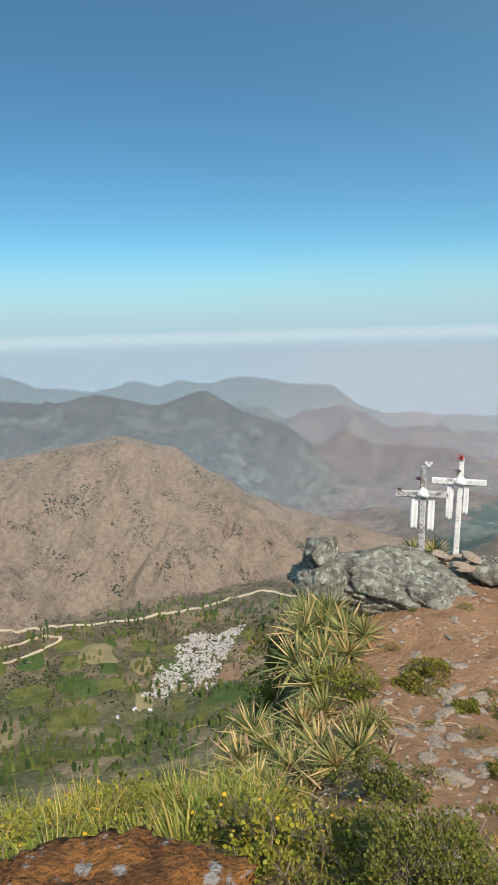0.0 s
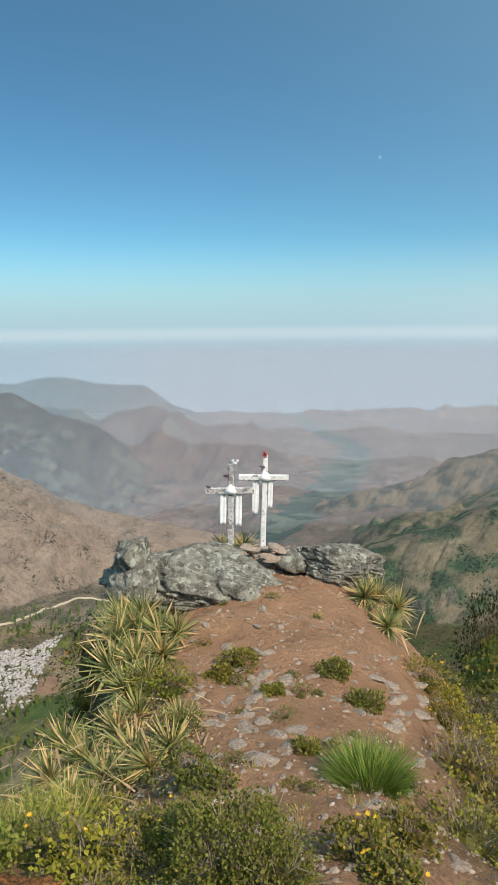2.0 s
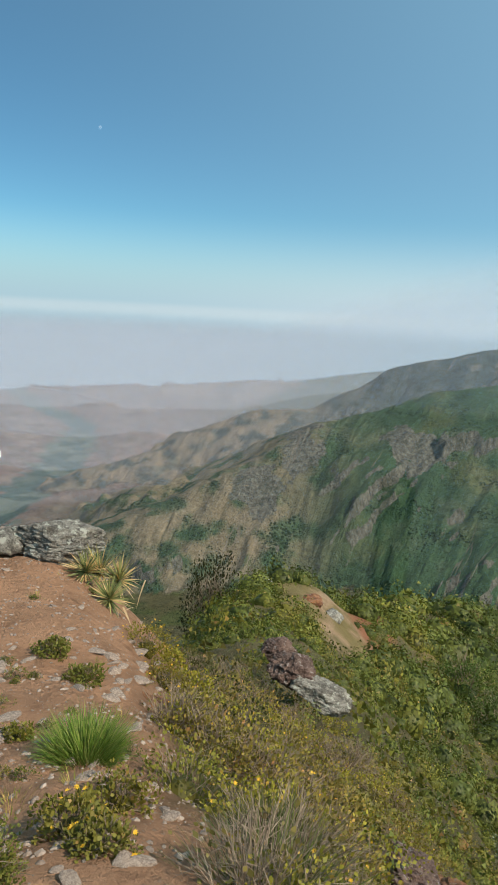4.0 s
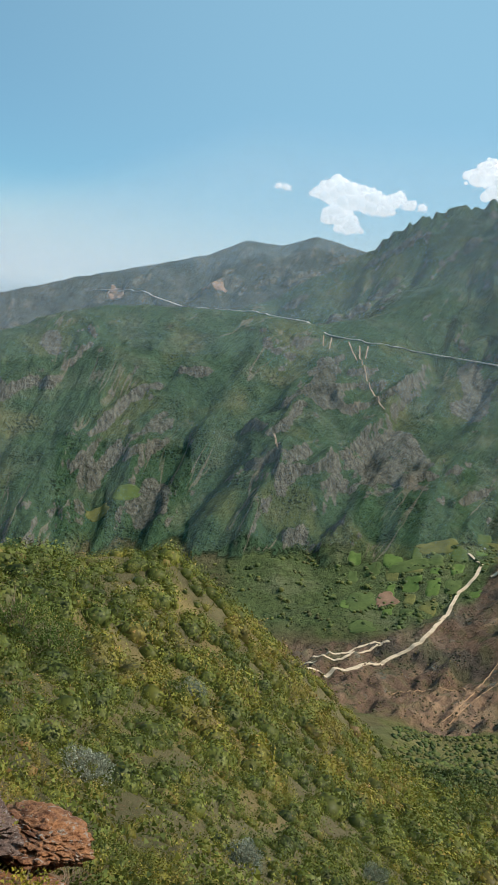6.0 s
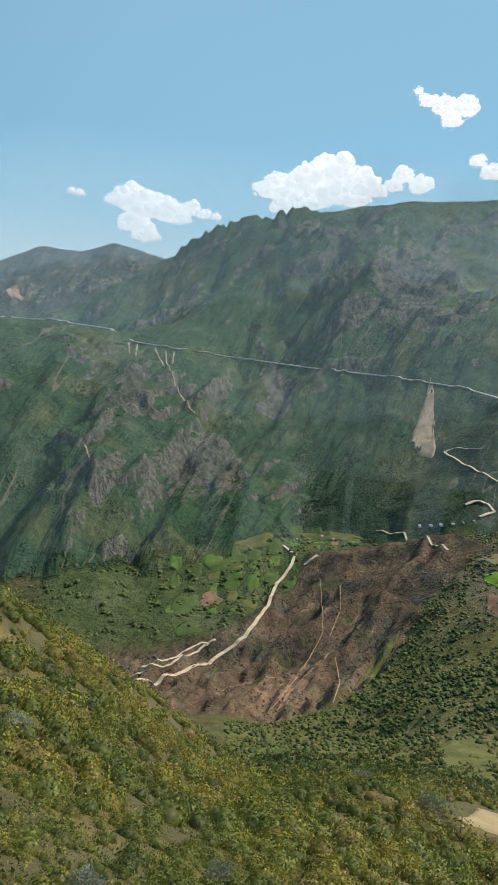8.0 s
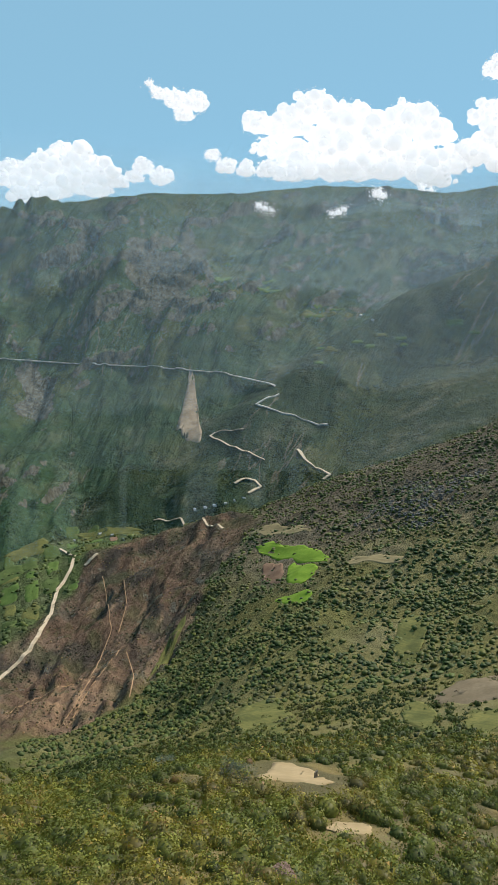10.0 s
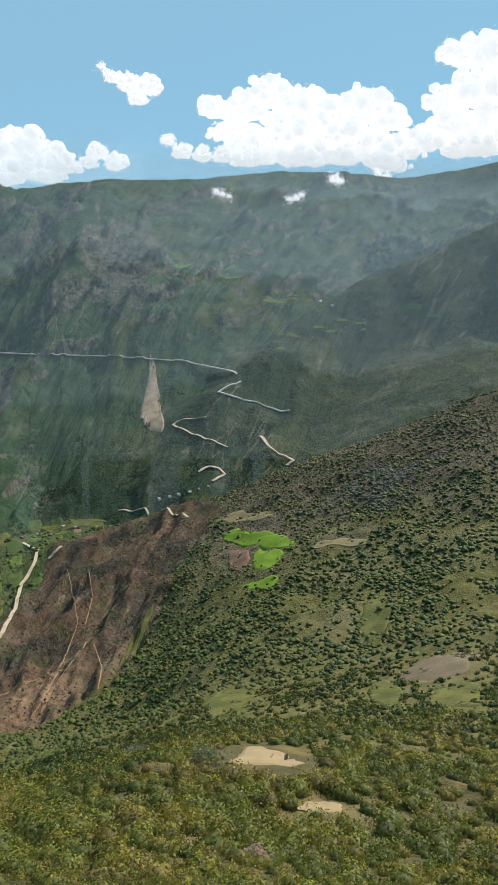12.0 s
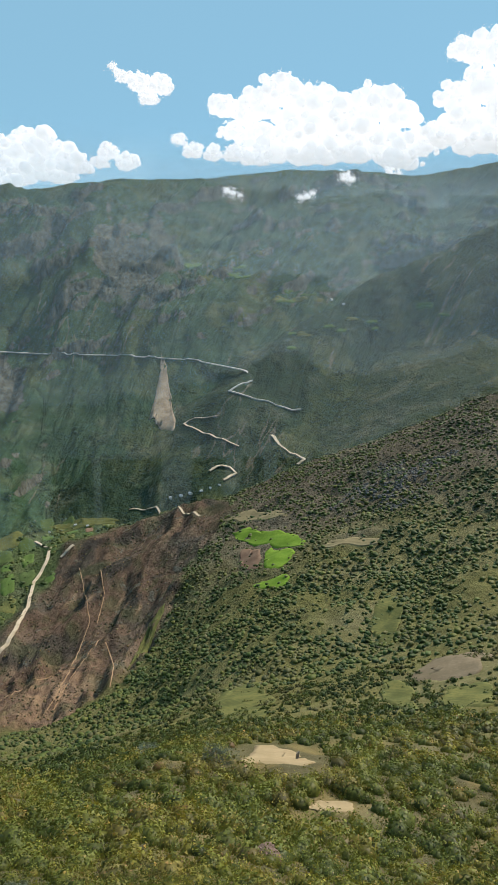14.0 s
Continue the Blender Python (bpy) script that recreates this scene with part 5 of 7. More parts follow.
patch("bare_patch", [(-70.0, -39.9), (-75.1, -39.8), (-74.6, -38.9), (-70.6, -39.3)], SANDY, "bare sandy clearing among the shrubs", "bare ground", lift=0.15)
for corners, mat, words in (
        ([(-36.3, -26.9), (-38.9, -26.2), (-38.6, -24.6), (-36.0, -25.6)], DEEP_CROP, "deep green terraced plot"),
        ([(-38.9, -26.5), (-41.2, -25.2), (-40.0, -24.4), (-38.7, -25.0)], PLOUGHED, "brown ploughed plot on the terraces"),
        ([(-39.4, -23.6), (-43.0, -22.2), (-42.6, -21.2), (-39.6, -22.4)], DEEP_CROP, "deep green terraced plot"),
        ([(-41.0, -21.4), (-45.0, -20.8), (-45.0, -19.6), (-42.0, -20.2)], PASTURE, "pale green terraced plot"),
        ([(-46.6, -20.0), (-52.8, -19.5), (-52.6, -18.9), (-47.0, -19.2)], PASTURE, "pale green terraced plot"),
        ([(-36.6, -28.6), (-39.4, -28.0), (-39.0, -27.0), (-36.6, -27.4)], DEEP_CROP, "deep green terraced plot"),
        ([(-12.8, -21.0), (-15.0, -20.4), (-14.6, -19.4), (-12.6, -20.0)], PASTURE, "pale green terraced plot"),
        ([(-14.8, -19.9), (-17.6, -19.0), (-17.2, -18.0), (-14.8, -18.9)], DEEP_CROP, "green terraced plot"),
        ([(68.0, -28.6), (64.5, -28.9), (64.8, -27.4), (68.2, -27.2)], DEEP_CROP, "green plot on the valley floor"),
        ([(72.6, -28.6), (68.6, -28.6), (68.8, -27.2), (72.6, -27.0)], PASTURE, "pale green plot on the valley floor"),
        ([(70.0, -30.8), (64.8, -31.0), (65.2, -29.4), (70.0, -29.2)], PASTURE, "pale green plot on the valley floor"),
        ([(66.5, -26.6), (62.6, -27.0), (63.4, -25.0), (66.2, -25.0)], STUBBLE, "tan stubble plot on the valley floor"),
        ([(56.2, -30.6), (51.0, -30.4), (51.6, -28.6), (54.8, -28.8)], DEEP_CROP, "green plot below the white rocks"),
        ([(54.8, -28.6), (51.8, -28.4), (52.2, -27.4), (54.0, -27.4)], PLOUGHED, "brown plot below the white rocks"),
        ([(74.0, -33.0), (60.0, -33.4), (60.5, -32.4), (74.0, -32.0)], PASTURE, "olive meadow above the valley")):
    patch("field", corners, mat, words)
# a mosaic of small plots, on the terraces and on the dry valley floor
def plots(az, r, da, dr, mats, skip, seed):
    g = random.Random(seed)
    a = az[0]
    while a > az[1]:
        d = r[0] + g.uniform(0, dr)
        while d < r[1]:
            w, h = da * g.uniform(0.6, 1.2), dr * g.uniform(0.6, 1.3)
            turn = radians(float(from_view(a, d)))
            x, y = -math.sin(turn) * d, math.cos(turn) * d
            if g.random() > skip and slide_mask(np.array([a]), np.array([d]))[0] < 0.1 and landform(np.array([x]), np.array([y]))[3][0] == 0:
                j = lambda: g.uniform(-0.12, 0.12)
                cells = [(a + w * (0.44 + j()), d + h * j()), (a - w * (0.44 + j()), d + h * j()), (a - w * (0.44 + j()), d + h * (0.86 + j())), (a + w * (0.44 + j()), d + h * (0.86 + j()))]
                mat, words = g.choice(mats)
                laid = [(-math.sin(radians(float(from_view(p, q)))) * q, math.cos(radians(float(from_view(p, q)))) * q) for p, q in cells]
                patch("field", None, mat, words, cells=9, lift=0.5, at=[np.array((px, py, 0.0)) for px, py in laid])
            d += h
        a -= da


plots((-36.5, -52), (790, 1200), 1.7, 52, [(DEEP_CROP, "dull green terraced plot"), (PASTURE, "olive terraced plot"), (DEEP_CROP, "dull green terraced plot"), (MEADOW, "fresh green terraced plot"), (PLOUGHED, "brown ploughed terraced plot"), (MEADOW, "fresh green terraced plot")], 0.25, 5)
plots((76, 49), (690, 960), 3.0, 60, [(PASTURE, "olive plot on the valley floor"), (STUBBLE, "tan plot on the valley floor"), (DEEP_CROP, "dull green plot on the valley floor"), (PASTURE, "olive plot on the valley floor")], 0.4, 6)
patch("scree_slope", [(-55.2, -12.5), (-57.9, -12.1), (-56.6, -5.9), (-56.1, -5.9)], SCREE, "pale pink scree chute below the road", "scree", lift=1.2, ragged=0.30)
patch("scree_slope", [(-13.8, -3.3), (-15.4, -3.2), (-15.2, -2.2), (-14.2, -2.0)], RED_CUT, "reddish cutting on the far ridge", "scree", lift=2.5, ragged=0.2)
patch("scree_slope", [(-21.0, -2.4), (-23.6, -2.3), (-23.4, -1.7), (-21.4, -1.7)], RED_CUT, "reddish cutting on the far ridge", "scree", lift=2.5, ragged=0.2)


# broken rock: a white rockfall in the dry valley, grey boulders on the right-hand spur
def rubble(name, corners, count, size, mat, label):
    c = [np.array(sight(a, d)) for a, d in corners]
    u, v = rng.uniform(0, 1, count), rng.uniform(0, 1, count)
    p = (c[0] * ((1 - u) * (1 - v))[:, None] + c[1] * (u * (1 - v))[:, None] + c[2] * (u * v)[:, None] + c[3] * ((1 - u) * v)[:, None])
    p[:, 2] = lie(p[:, 0], p[:, 1]) + size * 0.1
    keep = cloudy(p[:, 0] / 40, p[:, 1] / 40, 2, 77) + 0.5 * np.sin(np.pi * u) * np.sin(np.pi * v) > rng.uniform(-0.25, 0.35, count)
    p = p[keep]
    templates = []
    for k in range(5):
        v0, f0 = octaball(0.35, 40 + k)
        templates.append((v0 * np.array([1, 0.8, 0.7]), np.concatenate([f0, f0[:, 2:3]], 1), len(v0)))
    ob = scattered(name, templates, p, size * rng.uniform(0.4, 1.5, len(p)), np.ones((len(p), 3)), mat, label, "rocks")
    return ob


rubble("white_rockfall", [(61.5, -29.4), (55.0, -29.2), (51.6, -24.6), (57.2, -25.2)], 1900, 2.2, WHITE_ROCK, "white broken rocks spilled across green fields")
rubble("boulder_field", [(-70.0, -18.4), (-77.5, -17.0), (-81.0, -11.8), (-74.5, -13.4)], 900, 1.8, DARK_ROCK, "slate-grey boulders spilled down a brown slope")


# houses, far off
def house(az, dip, wide, deep, tall, turn):
    at = sight(az, dip)
    ob = thing("house", at - Vector((0, 0, 0.6)), "small whitewashed house with a tin roof", "house", "houses in the valley")
    ob.rotation_euler = (0, 0, turn)
    bm = bmesh.new()
    bmesh.ops.create_cube(bm, size=1, matrix=Matrix.Translation((0, 0, tall / 2)) @ Matrix.Diagonal((wide, deep, tall, 1)))
    part("wall", bm, PLASTER, ob, flat=True)
    bm = bmesh.new()
    pts = [(-wide * 0.56, -deep * 0.6, tall), (wide * 0.56, -deep * 0.6, tall), (wide * 0.56, 0, tall + deep * 0.35), (-wide * 0.56, 0, tall + deep * 0.35), (wide * 0.56, deep * 0.6, tall), (-wide * 0.56, deep * 0.6, tall)]
    q = [bm.verts.new(p) for p in pts]
    for face in ((0, 1, 2, 3), (3, 2, 4, 5), (0, 3, 5), (1, 4, 2), (0, 5, 4, 1)):
        bm.faces.new([q[k] for k in face])
    part("roof", bm, TIN, ob, flat=True)
    bm = bmesh.new()
    bmesh.ops.create_cube(bm, size=1, matrix=Matrix.Translation((0, -deep / 2 - 0.03, 1.0)) @ Matrix.Diagonal((1.0, 0.12, 2.0, 1)))
    part("door", bm, DARK_ROCK, ob, "dark doorway", flat=True)


for az, dip, w in ((-49.0, -19.45, 9), (-50.0, -19.55, 8), (-46.9, -19.9, 7), (-57.0, -17.5, 11), (-57.9, -17.3, 10), (-58.7, -17.1, 12), (-59.6, -16.8, 9), (-60.4, -16.5, 8), (-61.2, -16.2, 8), (-62.4, -15.3, 8),
                   (-69.9, -0.6, 15), (-70.9, -0.9, 12), (-14.1, -2.8, 12), (-14.9, -2.7, 10), (61.9, -30.2, 9), (60.5, -30.4, 8), (63.4, -30.6, 8), (-69.2, -36.72, 1.2)):
    house(az, dip, w * 0.55, w * 0.36, w * 0.26, random.uniform(0, 3))

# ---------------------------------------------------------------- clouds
CLOUD, cn, cl = material("cumulus_white_glow")
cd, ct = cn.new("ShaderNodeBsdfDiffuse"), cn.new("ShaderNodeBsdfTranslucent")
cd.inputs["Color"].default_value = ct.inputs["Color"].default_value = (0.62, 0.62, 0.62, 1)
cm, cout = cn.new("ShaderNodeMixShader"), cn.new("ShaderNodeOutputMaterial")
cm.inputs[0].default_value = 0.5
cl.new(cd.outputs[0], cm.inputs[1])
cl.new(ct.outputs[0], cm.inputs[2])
cg, ca = cn.new("ShaderNodeEmission"), cn.new("ShaderNodeAddShader")  # glow added to brighten the clouds, in place of light scattered inside them
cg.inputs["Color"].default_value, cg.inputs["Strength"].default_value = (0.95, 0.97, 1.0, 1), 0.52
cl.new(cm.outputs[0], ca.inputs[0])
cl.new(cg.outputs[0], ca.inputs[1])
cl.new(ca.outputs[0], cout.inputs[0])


def puff(sub):
    bm = bmesh.new()
    bmesh.ops.create_icosphere(bm, subdivisions=sub, radius=1.0)
    v = np.array([p.co[:] for p in bm.verts])
    f = np.array([[p.index for p in q.verts] for q in bm.faces])
    bm.free()
    return v, f


PUFF, SMALL_PUFF, TINY_PUFF = puff(3), puff(2), puff(1)
SPECK = (np.array([(1, 1, 1), (-1, -1, 1), (-1, 1, -1), (1, -1, -1)], float), np.array([(0, 2, 1), (0, 1, 3), (0, 3, 2), (1, 2, 3)]))


def cloud(lobes, dist, seed, grow=70):
    """A heaped cloud: lobes (bearing, dip, half width in degrees), each overgrown with smaller billows."""
    g = np.random.default_rng(seed)
    vs, fs, start = [], [], 0
    balls = []
    for az, dip, half in lobes:
        c = np.array(way(float(from_view(az)), float(tilt(az, dip)) + 0.85) * dist)
        R = dist * radians(half) * 1.12
        balls.append((c, R * 0.72))
        for _ in range(grow):
            d = g.normal(size=3)
            d /= np.linalg.norm(d)
            d[2] = d[2] if d[2] > -0.3 else -0.3
            q = R * (0.07 + 0.36 * g.random() ** 1.6)
            balls.append((c + d * (R * g.uniform(0.62, 1.12) - 0.45 * q) * np.array([1.15, 1.15, 0.92]), q))
    wisps = []
    for c, R in balls:
        for _ in range(int(np.clip(R / 3.2, 3, 26)) if grow > 20 else 8):
            d = g.normal(size=3)
            d /= np.linalg.norm(d)
            wisps.append((c + d * R * (1.0 + 11 / R * abs(g.normal())), g.uniform(0.9, 2.8) * dist / 4500))
    for c, R in balls + wisps:
        v0, f0 = PUFF if R > 60 else SMALL_PUFF if R > 17 else TINY_PUFF if R > 5 else SPECK
        ph = g.uniform(0, 6, 6)
        bump = 1 + 0.10 * np.sin(v0[:, 0] * 5 + ph[0]) * np.sin(v0[:, 1] * 5 + ph[1]) + 0.07 * np.sin(v0[:, 2] * 9 + ph[2]) * np.sin(v0[:, 0] * 11 + ph[3]) + 0.04 * np.sin(v0[:, 1] * 19 + ph[4]) * np.sin(v0[:, 2] * 17 + ph[5])
        v = v0 * bump[:, None] * R
        v[:, 2] = np.where(v[:, 2] < 0, v[:, 2] * 0.75, v[:, 2])
        vs.append(v + c)
        fs.append(f0 + start)
        start += len(v0)
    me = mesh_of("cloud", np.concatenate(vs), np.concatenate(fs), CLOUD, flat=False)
    tagged(new("backdrop_cloud", me), "white heaped cloud above the ridge with an added glow", "cloud", "clouds over the ridge", "structure")


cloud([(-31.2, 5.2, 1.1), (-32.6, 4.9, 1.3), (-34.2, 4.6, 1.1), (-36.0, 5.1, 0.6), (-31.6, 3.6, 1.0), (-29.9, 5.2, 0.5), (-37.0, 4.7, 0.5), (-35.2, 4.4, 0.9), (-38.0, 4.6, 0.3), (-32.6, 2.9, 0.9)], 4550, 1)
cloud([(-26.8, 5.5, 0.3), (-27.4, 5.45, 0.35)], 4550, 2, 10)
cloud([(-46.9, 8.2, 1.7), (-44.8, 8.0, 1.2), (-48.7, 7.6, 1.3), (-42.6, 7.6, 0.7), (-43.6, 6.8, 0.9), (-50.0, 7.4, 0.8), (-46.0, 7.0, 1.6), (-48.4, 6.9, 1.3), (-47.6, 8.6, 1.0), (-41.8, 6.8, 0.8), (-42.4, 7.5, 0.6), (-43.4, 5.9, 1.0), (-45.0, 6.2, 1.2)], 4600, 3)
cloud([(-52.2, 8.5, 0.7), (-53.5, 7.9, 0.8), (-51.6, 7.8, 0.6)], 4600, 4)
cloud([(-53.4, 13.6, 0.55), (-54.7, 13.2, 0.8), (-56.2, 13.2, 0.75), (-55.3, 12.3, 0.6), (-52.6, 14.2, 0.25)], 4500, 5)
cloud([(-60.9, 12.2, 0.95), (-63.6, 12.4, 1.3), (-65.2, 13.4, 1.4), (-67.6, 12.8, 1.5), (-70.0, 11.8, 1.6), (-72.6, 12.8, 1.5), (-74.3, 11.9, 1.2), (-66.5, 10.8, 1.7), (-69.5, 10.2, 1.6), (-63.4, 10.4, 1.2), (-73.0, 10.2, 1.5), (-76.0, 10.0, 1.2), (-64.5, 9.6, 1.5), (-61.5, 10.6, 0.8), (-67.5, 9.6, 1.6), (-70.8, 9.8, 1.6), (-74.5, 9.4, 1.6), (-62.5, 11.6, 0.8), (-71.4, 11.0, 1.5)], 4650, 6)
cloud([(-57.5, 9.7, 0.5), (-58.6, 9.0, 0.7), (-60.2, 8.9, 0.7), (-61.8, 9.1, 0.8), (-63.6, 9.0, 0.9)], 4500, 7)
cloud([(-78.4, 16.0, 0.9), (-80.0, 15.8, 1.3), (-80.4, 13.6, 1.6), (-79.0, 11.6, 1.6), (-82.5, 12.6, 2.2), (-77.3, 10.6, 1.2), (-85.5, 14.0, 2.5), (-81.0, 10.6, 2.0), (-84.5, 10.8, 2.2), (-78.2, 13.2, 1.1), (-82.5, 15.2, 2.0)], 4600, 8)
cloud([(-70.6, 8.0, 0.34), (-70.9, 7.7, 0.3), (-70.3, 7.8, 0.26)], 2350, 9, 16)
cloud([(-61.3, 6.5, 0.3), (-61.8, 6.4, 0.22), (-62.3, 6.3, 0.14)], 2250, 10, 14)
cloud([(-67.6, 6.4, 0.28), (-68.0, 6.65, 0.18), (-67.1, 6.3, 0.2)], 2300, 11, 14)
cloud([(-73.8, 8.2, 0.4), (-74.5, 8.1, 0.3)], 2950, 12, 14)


# the day moon
MOON, mn, ml = material("pale_day_moon")
md, mt, ma, mo = mn.new("ShaderNodeBsdfDiffuse"), mn.new("ShaderNodeBsdfTransparent"), mn.new("ShaderNodeAddShader"), mn.new("ShaderNodeOutputMaterial")
ml.new(mixed(mn, ml, (0.02, 0.02, 0.02), (0.10, 0.10, 0.095), ranged(mn, ml, noise_node(mn, ml, 0.06, 4).outputs[0], 0.4, 0.6)), md.inputs["Color"])
ml.new(md.outputs[0], ma.inputs[0])
ml.new(mt.outputs[0], ma.inputs[1])
ml.new(ma.outputs[0], mo.inputs[0])
mv, mf = puff(4)
tagged(new("backdrop_moon", mesh_of("backdrop_moon", mv * 12 + np.array(way(26.67, 12.46) * 4850), mf, MOON, flat=False)), "faint pale half moon in the blue sky", "moon", kind="structure")

# ---------------------------------------------------------------- shrubs on the slopes
NEAR = [crown(360, 0.092, k, 0.8, 0.56, 3, 1) for k in range(5)]
MIDDLE = [crown(210, 0.128, 20 + k, 0.85, 0.66, 3, 1) for k in range(7)]
FINE = [crown(360, 0.09, 50 + k, 0.8, 0.5, 3, 1) for k in range(5)]
LIGHT = [crown(70, 0.21, 30 + k, 0.8, 0.66, 3, 1) for k in range(5)]
TUFTY = [crown(44, 0.42, 90 + k, 0.9, 0.62, 3, 1) for k in range(6)]
LOW = [crown(64, 0.12, 70 + k, 0.3, 0, 3) for k in range(5)]
FAR = []
for k in range(5):
    v0, f0 = octaball(0.46, 60 + k)
    FAR.append((v0 * np.array([1, 1, 0.8]) + np.array([0, 0, 0.35]), f0, len(v0)))


def bushes(name, count, az, r, power, size, templates, mat, label, keep=None, scale=22, seed=5, slipped=False, full=0.0):
    p, a, d, slide, kind = spread(count, az, r, power)
    ok = ((slide > 0.5) if slipped else (slide < 0.3)) & (kind == 0) & (in_sight(p, a, d) | (rng.random(len(a)) < 0.06))
    if keep:
        ok &= keep(p, a, d)
    p, d, a = p[ok], d[ok], a[ok]
    s = rng.uniform(size[0], size[1], len(p)) * rng.uniform(0.7, 1.3, len(p))
    if full:
        s = s * np.clip(d / full, 0.42, 1)
    p[:, 2] -= 0.12 * s
    return scattered(name, templates, p, s, tones(p, scale, seed), mat, label, "shrubs", templates[0][1].shape[1] == 3 and templates is not LOW)


def off_summit(p, a, d):
    clear = ~((a > 17) & (d < 11)) & ~((a > 2) & (d < 5.5))
    bare = np.hypot((a - 4.5) / 5.6, (np.log(d) - math.log(31)) / 0.32) < 0.8 * rng.uniform(0.6, 1.25, len(a))
    terrace = (np.hypot((a + 12.5) / 2.6, (d - 101) / 5) < 0.7) | (np.hypot((a + 19) / 1.6, (d - 112) / 4) < 0.8)
    return clear & clearings(p, a, d) & ~bare & ~terrace


def clearings(p, a, d):
    dip = untilt(a, np.degrees(np.arctan2(p[:, 2] - EYE, d)))
    out = np.ones(len(a), bool)
    ease = 0.85 + 0.35 * rng.normal(size=len(a))
    for az, el, wa, we in ((-66.0, -20.8, 3.6, 3.6), (-63.5, -33.0, 3.2, 1.3), (-67.4, -36.9, 4.8, 1.0), (-82, -28.6, 4, 1.5), (-77.8, -31.4, 2.4, 1.1), (-83.5, -30.2, 2.6, 1.3), (-76.3, -25.7, 1.5, 2.2), (-72.6, -39.4, 2.9, 0.65), (-72.5, -20.2, 3.2, 0.6)):
        out &= np.hypot((a - az) / wa, (dip - el) / we) > (1.15 if el < -35.5 else ease)
    return out


def drifts(p, a, d):
    n = cloudy(p[:, 0] / 55, p[:, 1] / 55, 3, 90)
    return clearings(p, a, d) & (rng.random(len(a)) < smooth(-0.45, 0.05, n) * 0.88 + 0.12)


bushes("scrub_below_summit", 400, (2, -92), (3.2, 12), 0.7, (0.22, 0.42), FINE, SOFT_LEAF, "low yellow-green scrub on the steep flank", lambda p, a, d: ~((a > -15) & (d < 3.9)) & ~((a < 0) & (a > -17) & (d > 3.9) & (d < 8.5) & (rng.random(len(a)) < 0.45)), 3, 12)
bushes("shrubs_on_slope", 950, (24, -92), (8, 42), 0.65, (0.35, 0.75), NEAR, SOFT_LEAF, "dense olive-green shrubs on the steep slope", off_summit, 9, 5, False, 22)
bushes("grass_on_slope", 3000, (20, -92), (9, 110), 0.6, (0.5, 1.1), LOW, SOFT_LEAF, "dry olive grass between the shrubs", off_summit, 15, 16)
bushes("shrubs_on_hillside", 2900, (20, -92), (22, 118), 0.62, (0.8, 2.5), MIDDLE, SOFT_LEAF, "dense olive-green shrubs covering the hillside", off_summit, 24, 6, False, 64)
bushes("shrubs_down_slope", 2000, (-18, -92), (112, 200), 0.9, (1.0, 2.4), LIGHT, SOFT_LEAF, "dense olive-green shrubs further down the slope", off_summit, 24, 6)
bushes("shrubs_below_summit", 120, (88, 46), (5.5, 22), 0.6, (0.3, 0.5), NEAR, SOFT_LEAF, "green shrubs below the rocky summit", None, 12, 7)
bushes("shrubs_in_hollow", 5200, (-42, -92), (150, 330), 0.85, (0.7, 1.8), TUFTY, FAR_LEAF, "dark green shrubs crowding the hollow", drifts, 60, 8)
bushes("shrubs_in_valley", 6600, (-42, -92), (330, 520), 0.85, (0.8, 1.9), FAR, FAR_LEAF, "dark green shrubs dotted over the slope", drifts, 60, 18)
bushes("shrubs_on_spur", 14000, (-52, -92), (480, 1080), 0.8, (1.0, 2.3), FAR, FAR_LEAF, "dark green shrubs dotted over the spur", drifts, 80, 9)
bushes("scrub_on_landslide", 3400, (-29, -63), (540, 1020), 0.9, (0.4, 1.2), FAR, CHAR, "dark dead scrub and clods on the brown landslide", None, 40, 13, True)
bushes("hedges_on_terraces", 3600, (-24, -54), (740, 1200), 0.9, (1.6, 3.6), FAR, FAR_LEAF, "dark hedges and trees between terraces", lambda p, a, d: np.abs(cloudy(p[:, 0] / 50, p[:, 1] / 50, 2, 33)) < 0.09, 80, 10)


# trees of the dry valley, tall and narrow
TALL = []
for k in range(4):
    v0, f0 = octaball(0.3, 80 + k)
    TALL.append((v0 * np.array([0.55, 0.55, 1.4]) + np.array([0, 0, 1.2]), f0, len(v0)))


def grove(p, a, d):
    dip = untilt(a, np.degrees(np.arctan2(p[:, 2] - EYE, d)))
    n = cloudy(p[:, 0] / 70, p[:, 1] / 70, 3, 93)
    lower = smooth(-30.8, -31.6, dip)
    road = np.exp(-((dip + 23.4) / 1.1) ** 2) * smooth(64, 60, a)
    return (np.hypot((a - 56.3) / 4.5, (dip + 27) / 2.2) > 0.8) & (rng.random(len(a)) < 0.15 + smooth(-0.05, 0.2, n) * 0.7 + lower * 0.5 + road * 0.8)


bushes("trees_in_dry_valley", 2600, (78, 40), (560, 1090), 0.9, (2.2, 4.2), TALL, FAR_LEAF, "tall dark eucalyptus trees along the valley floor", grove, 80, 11)

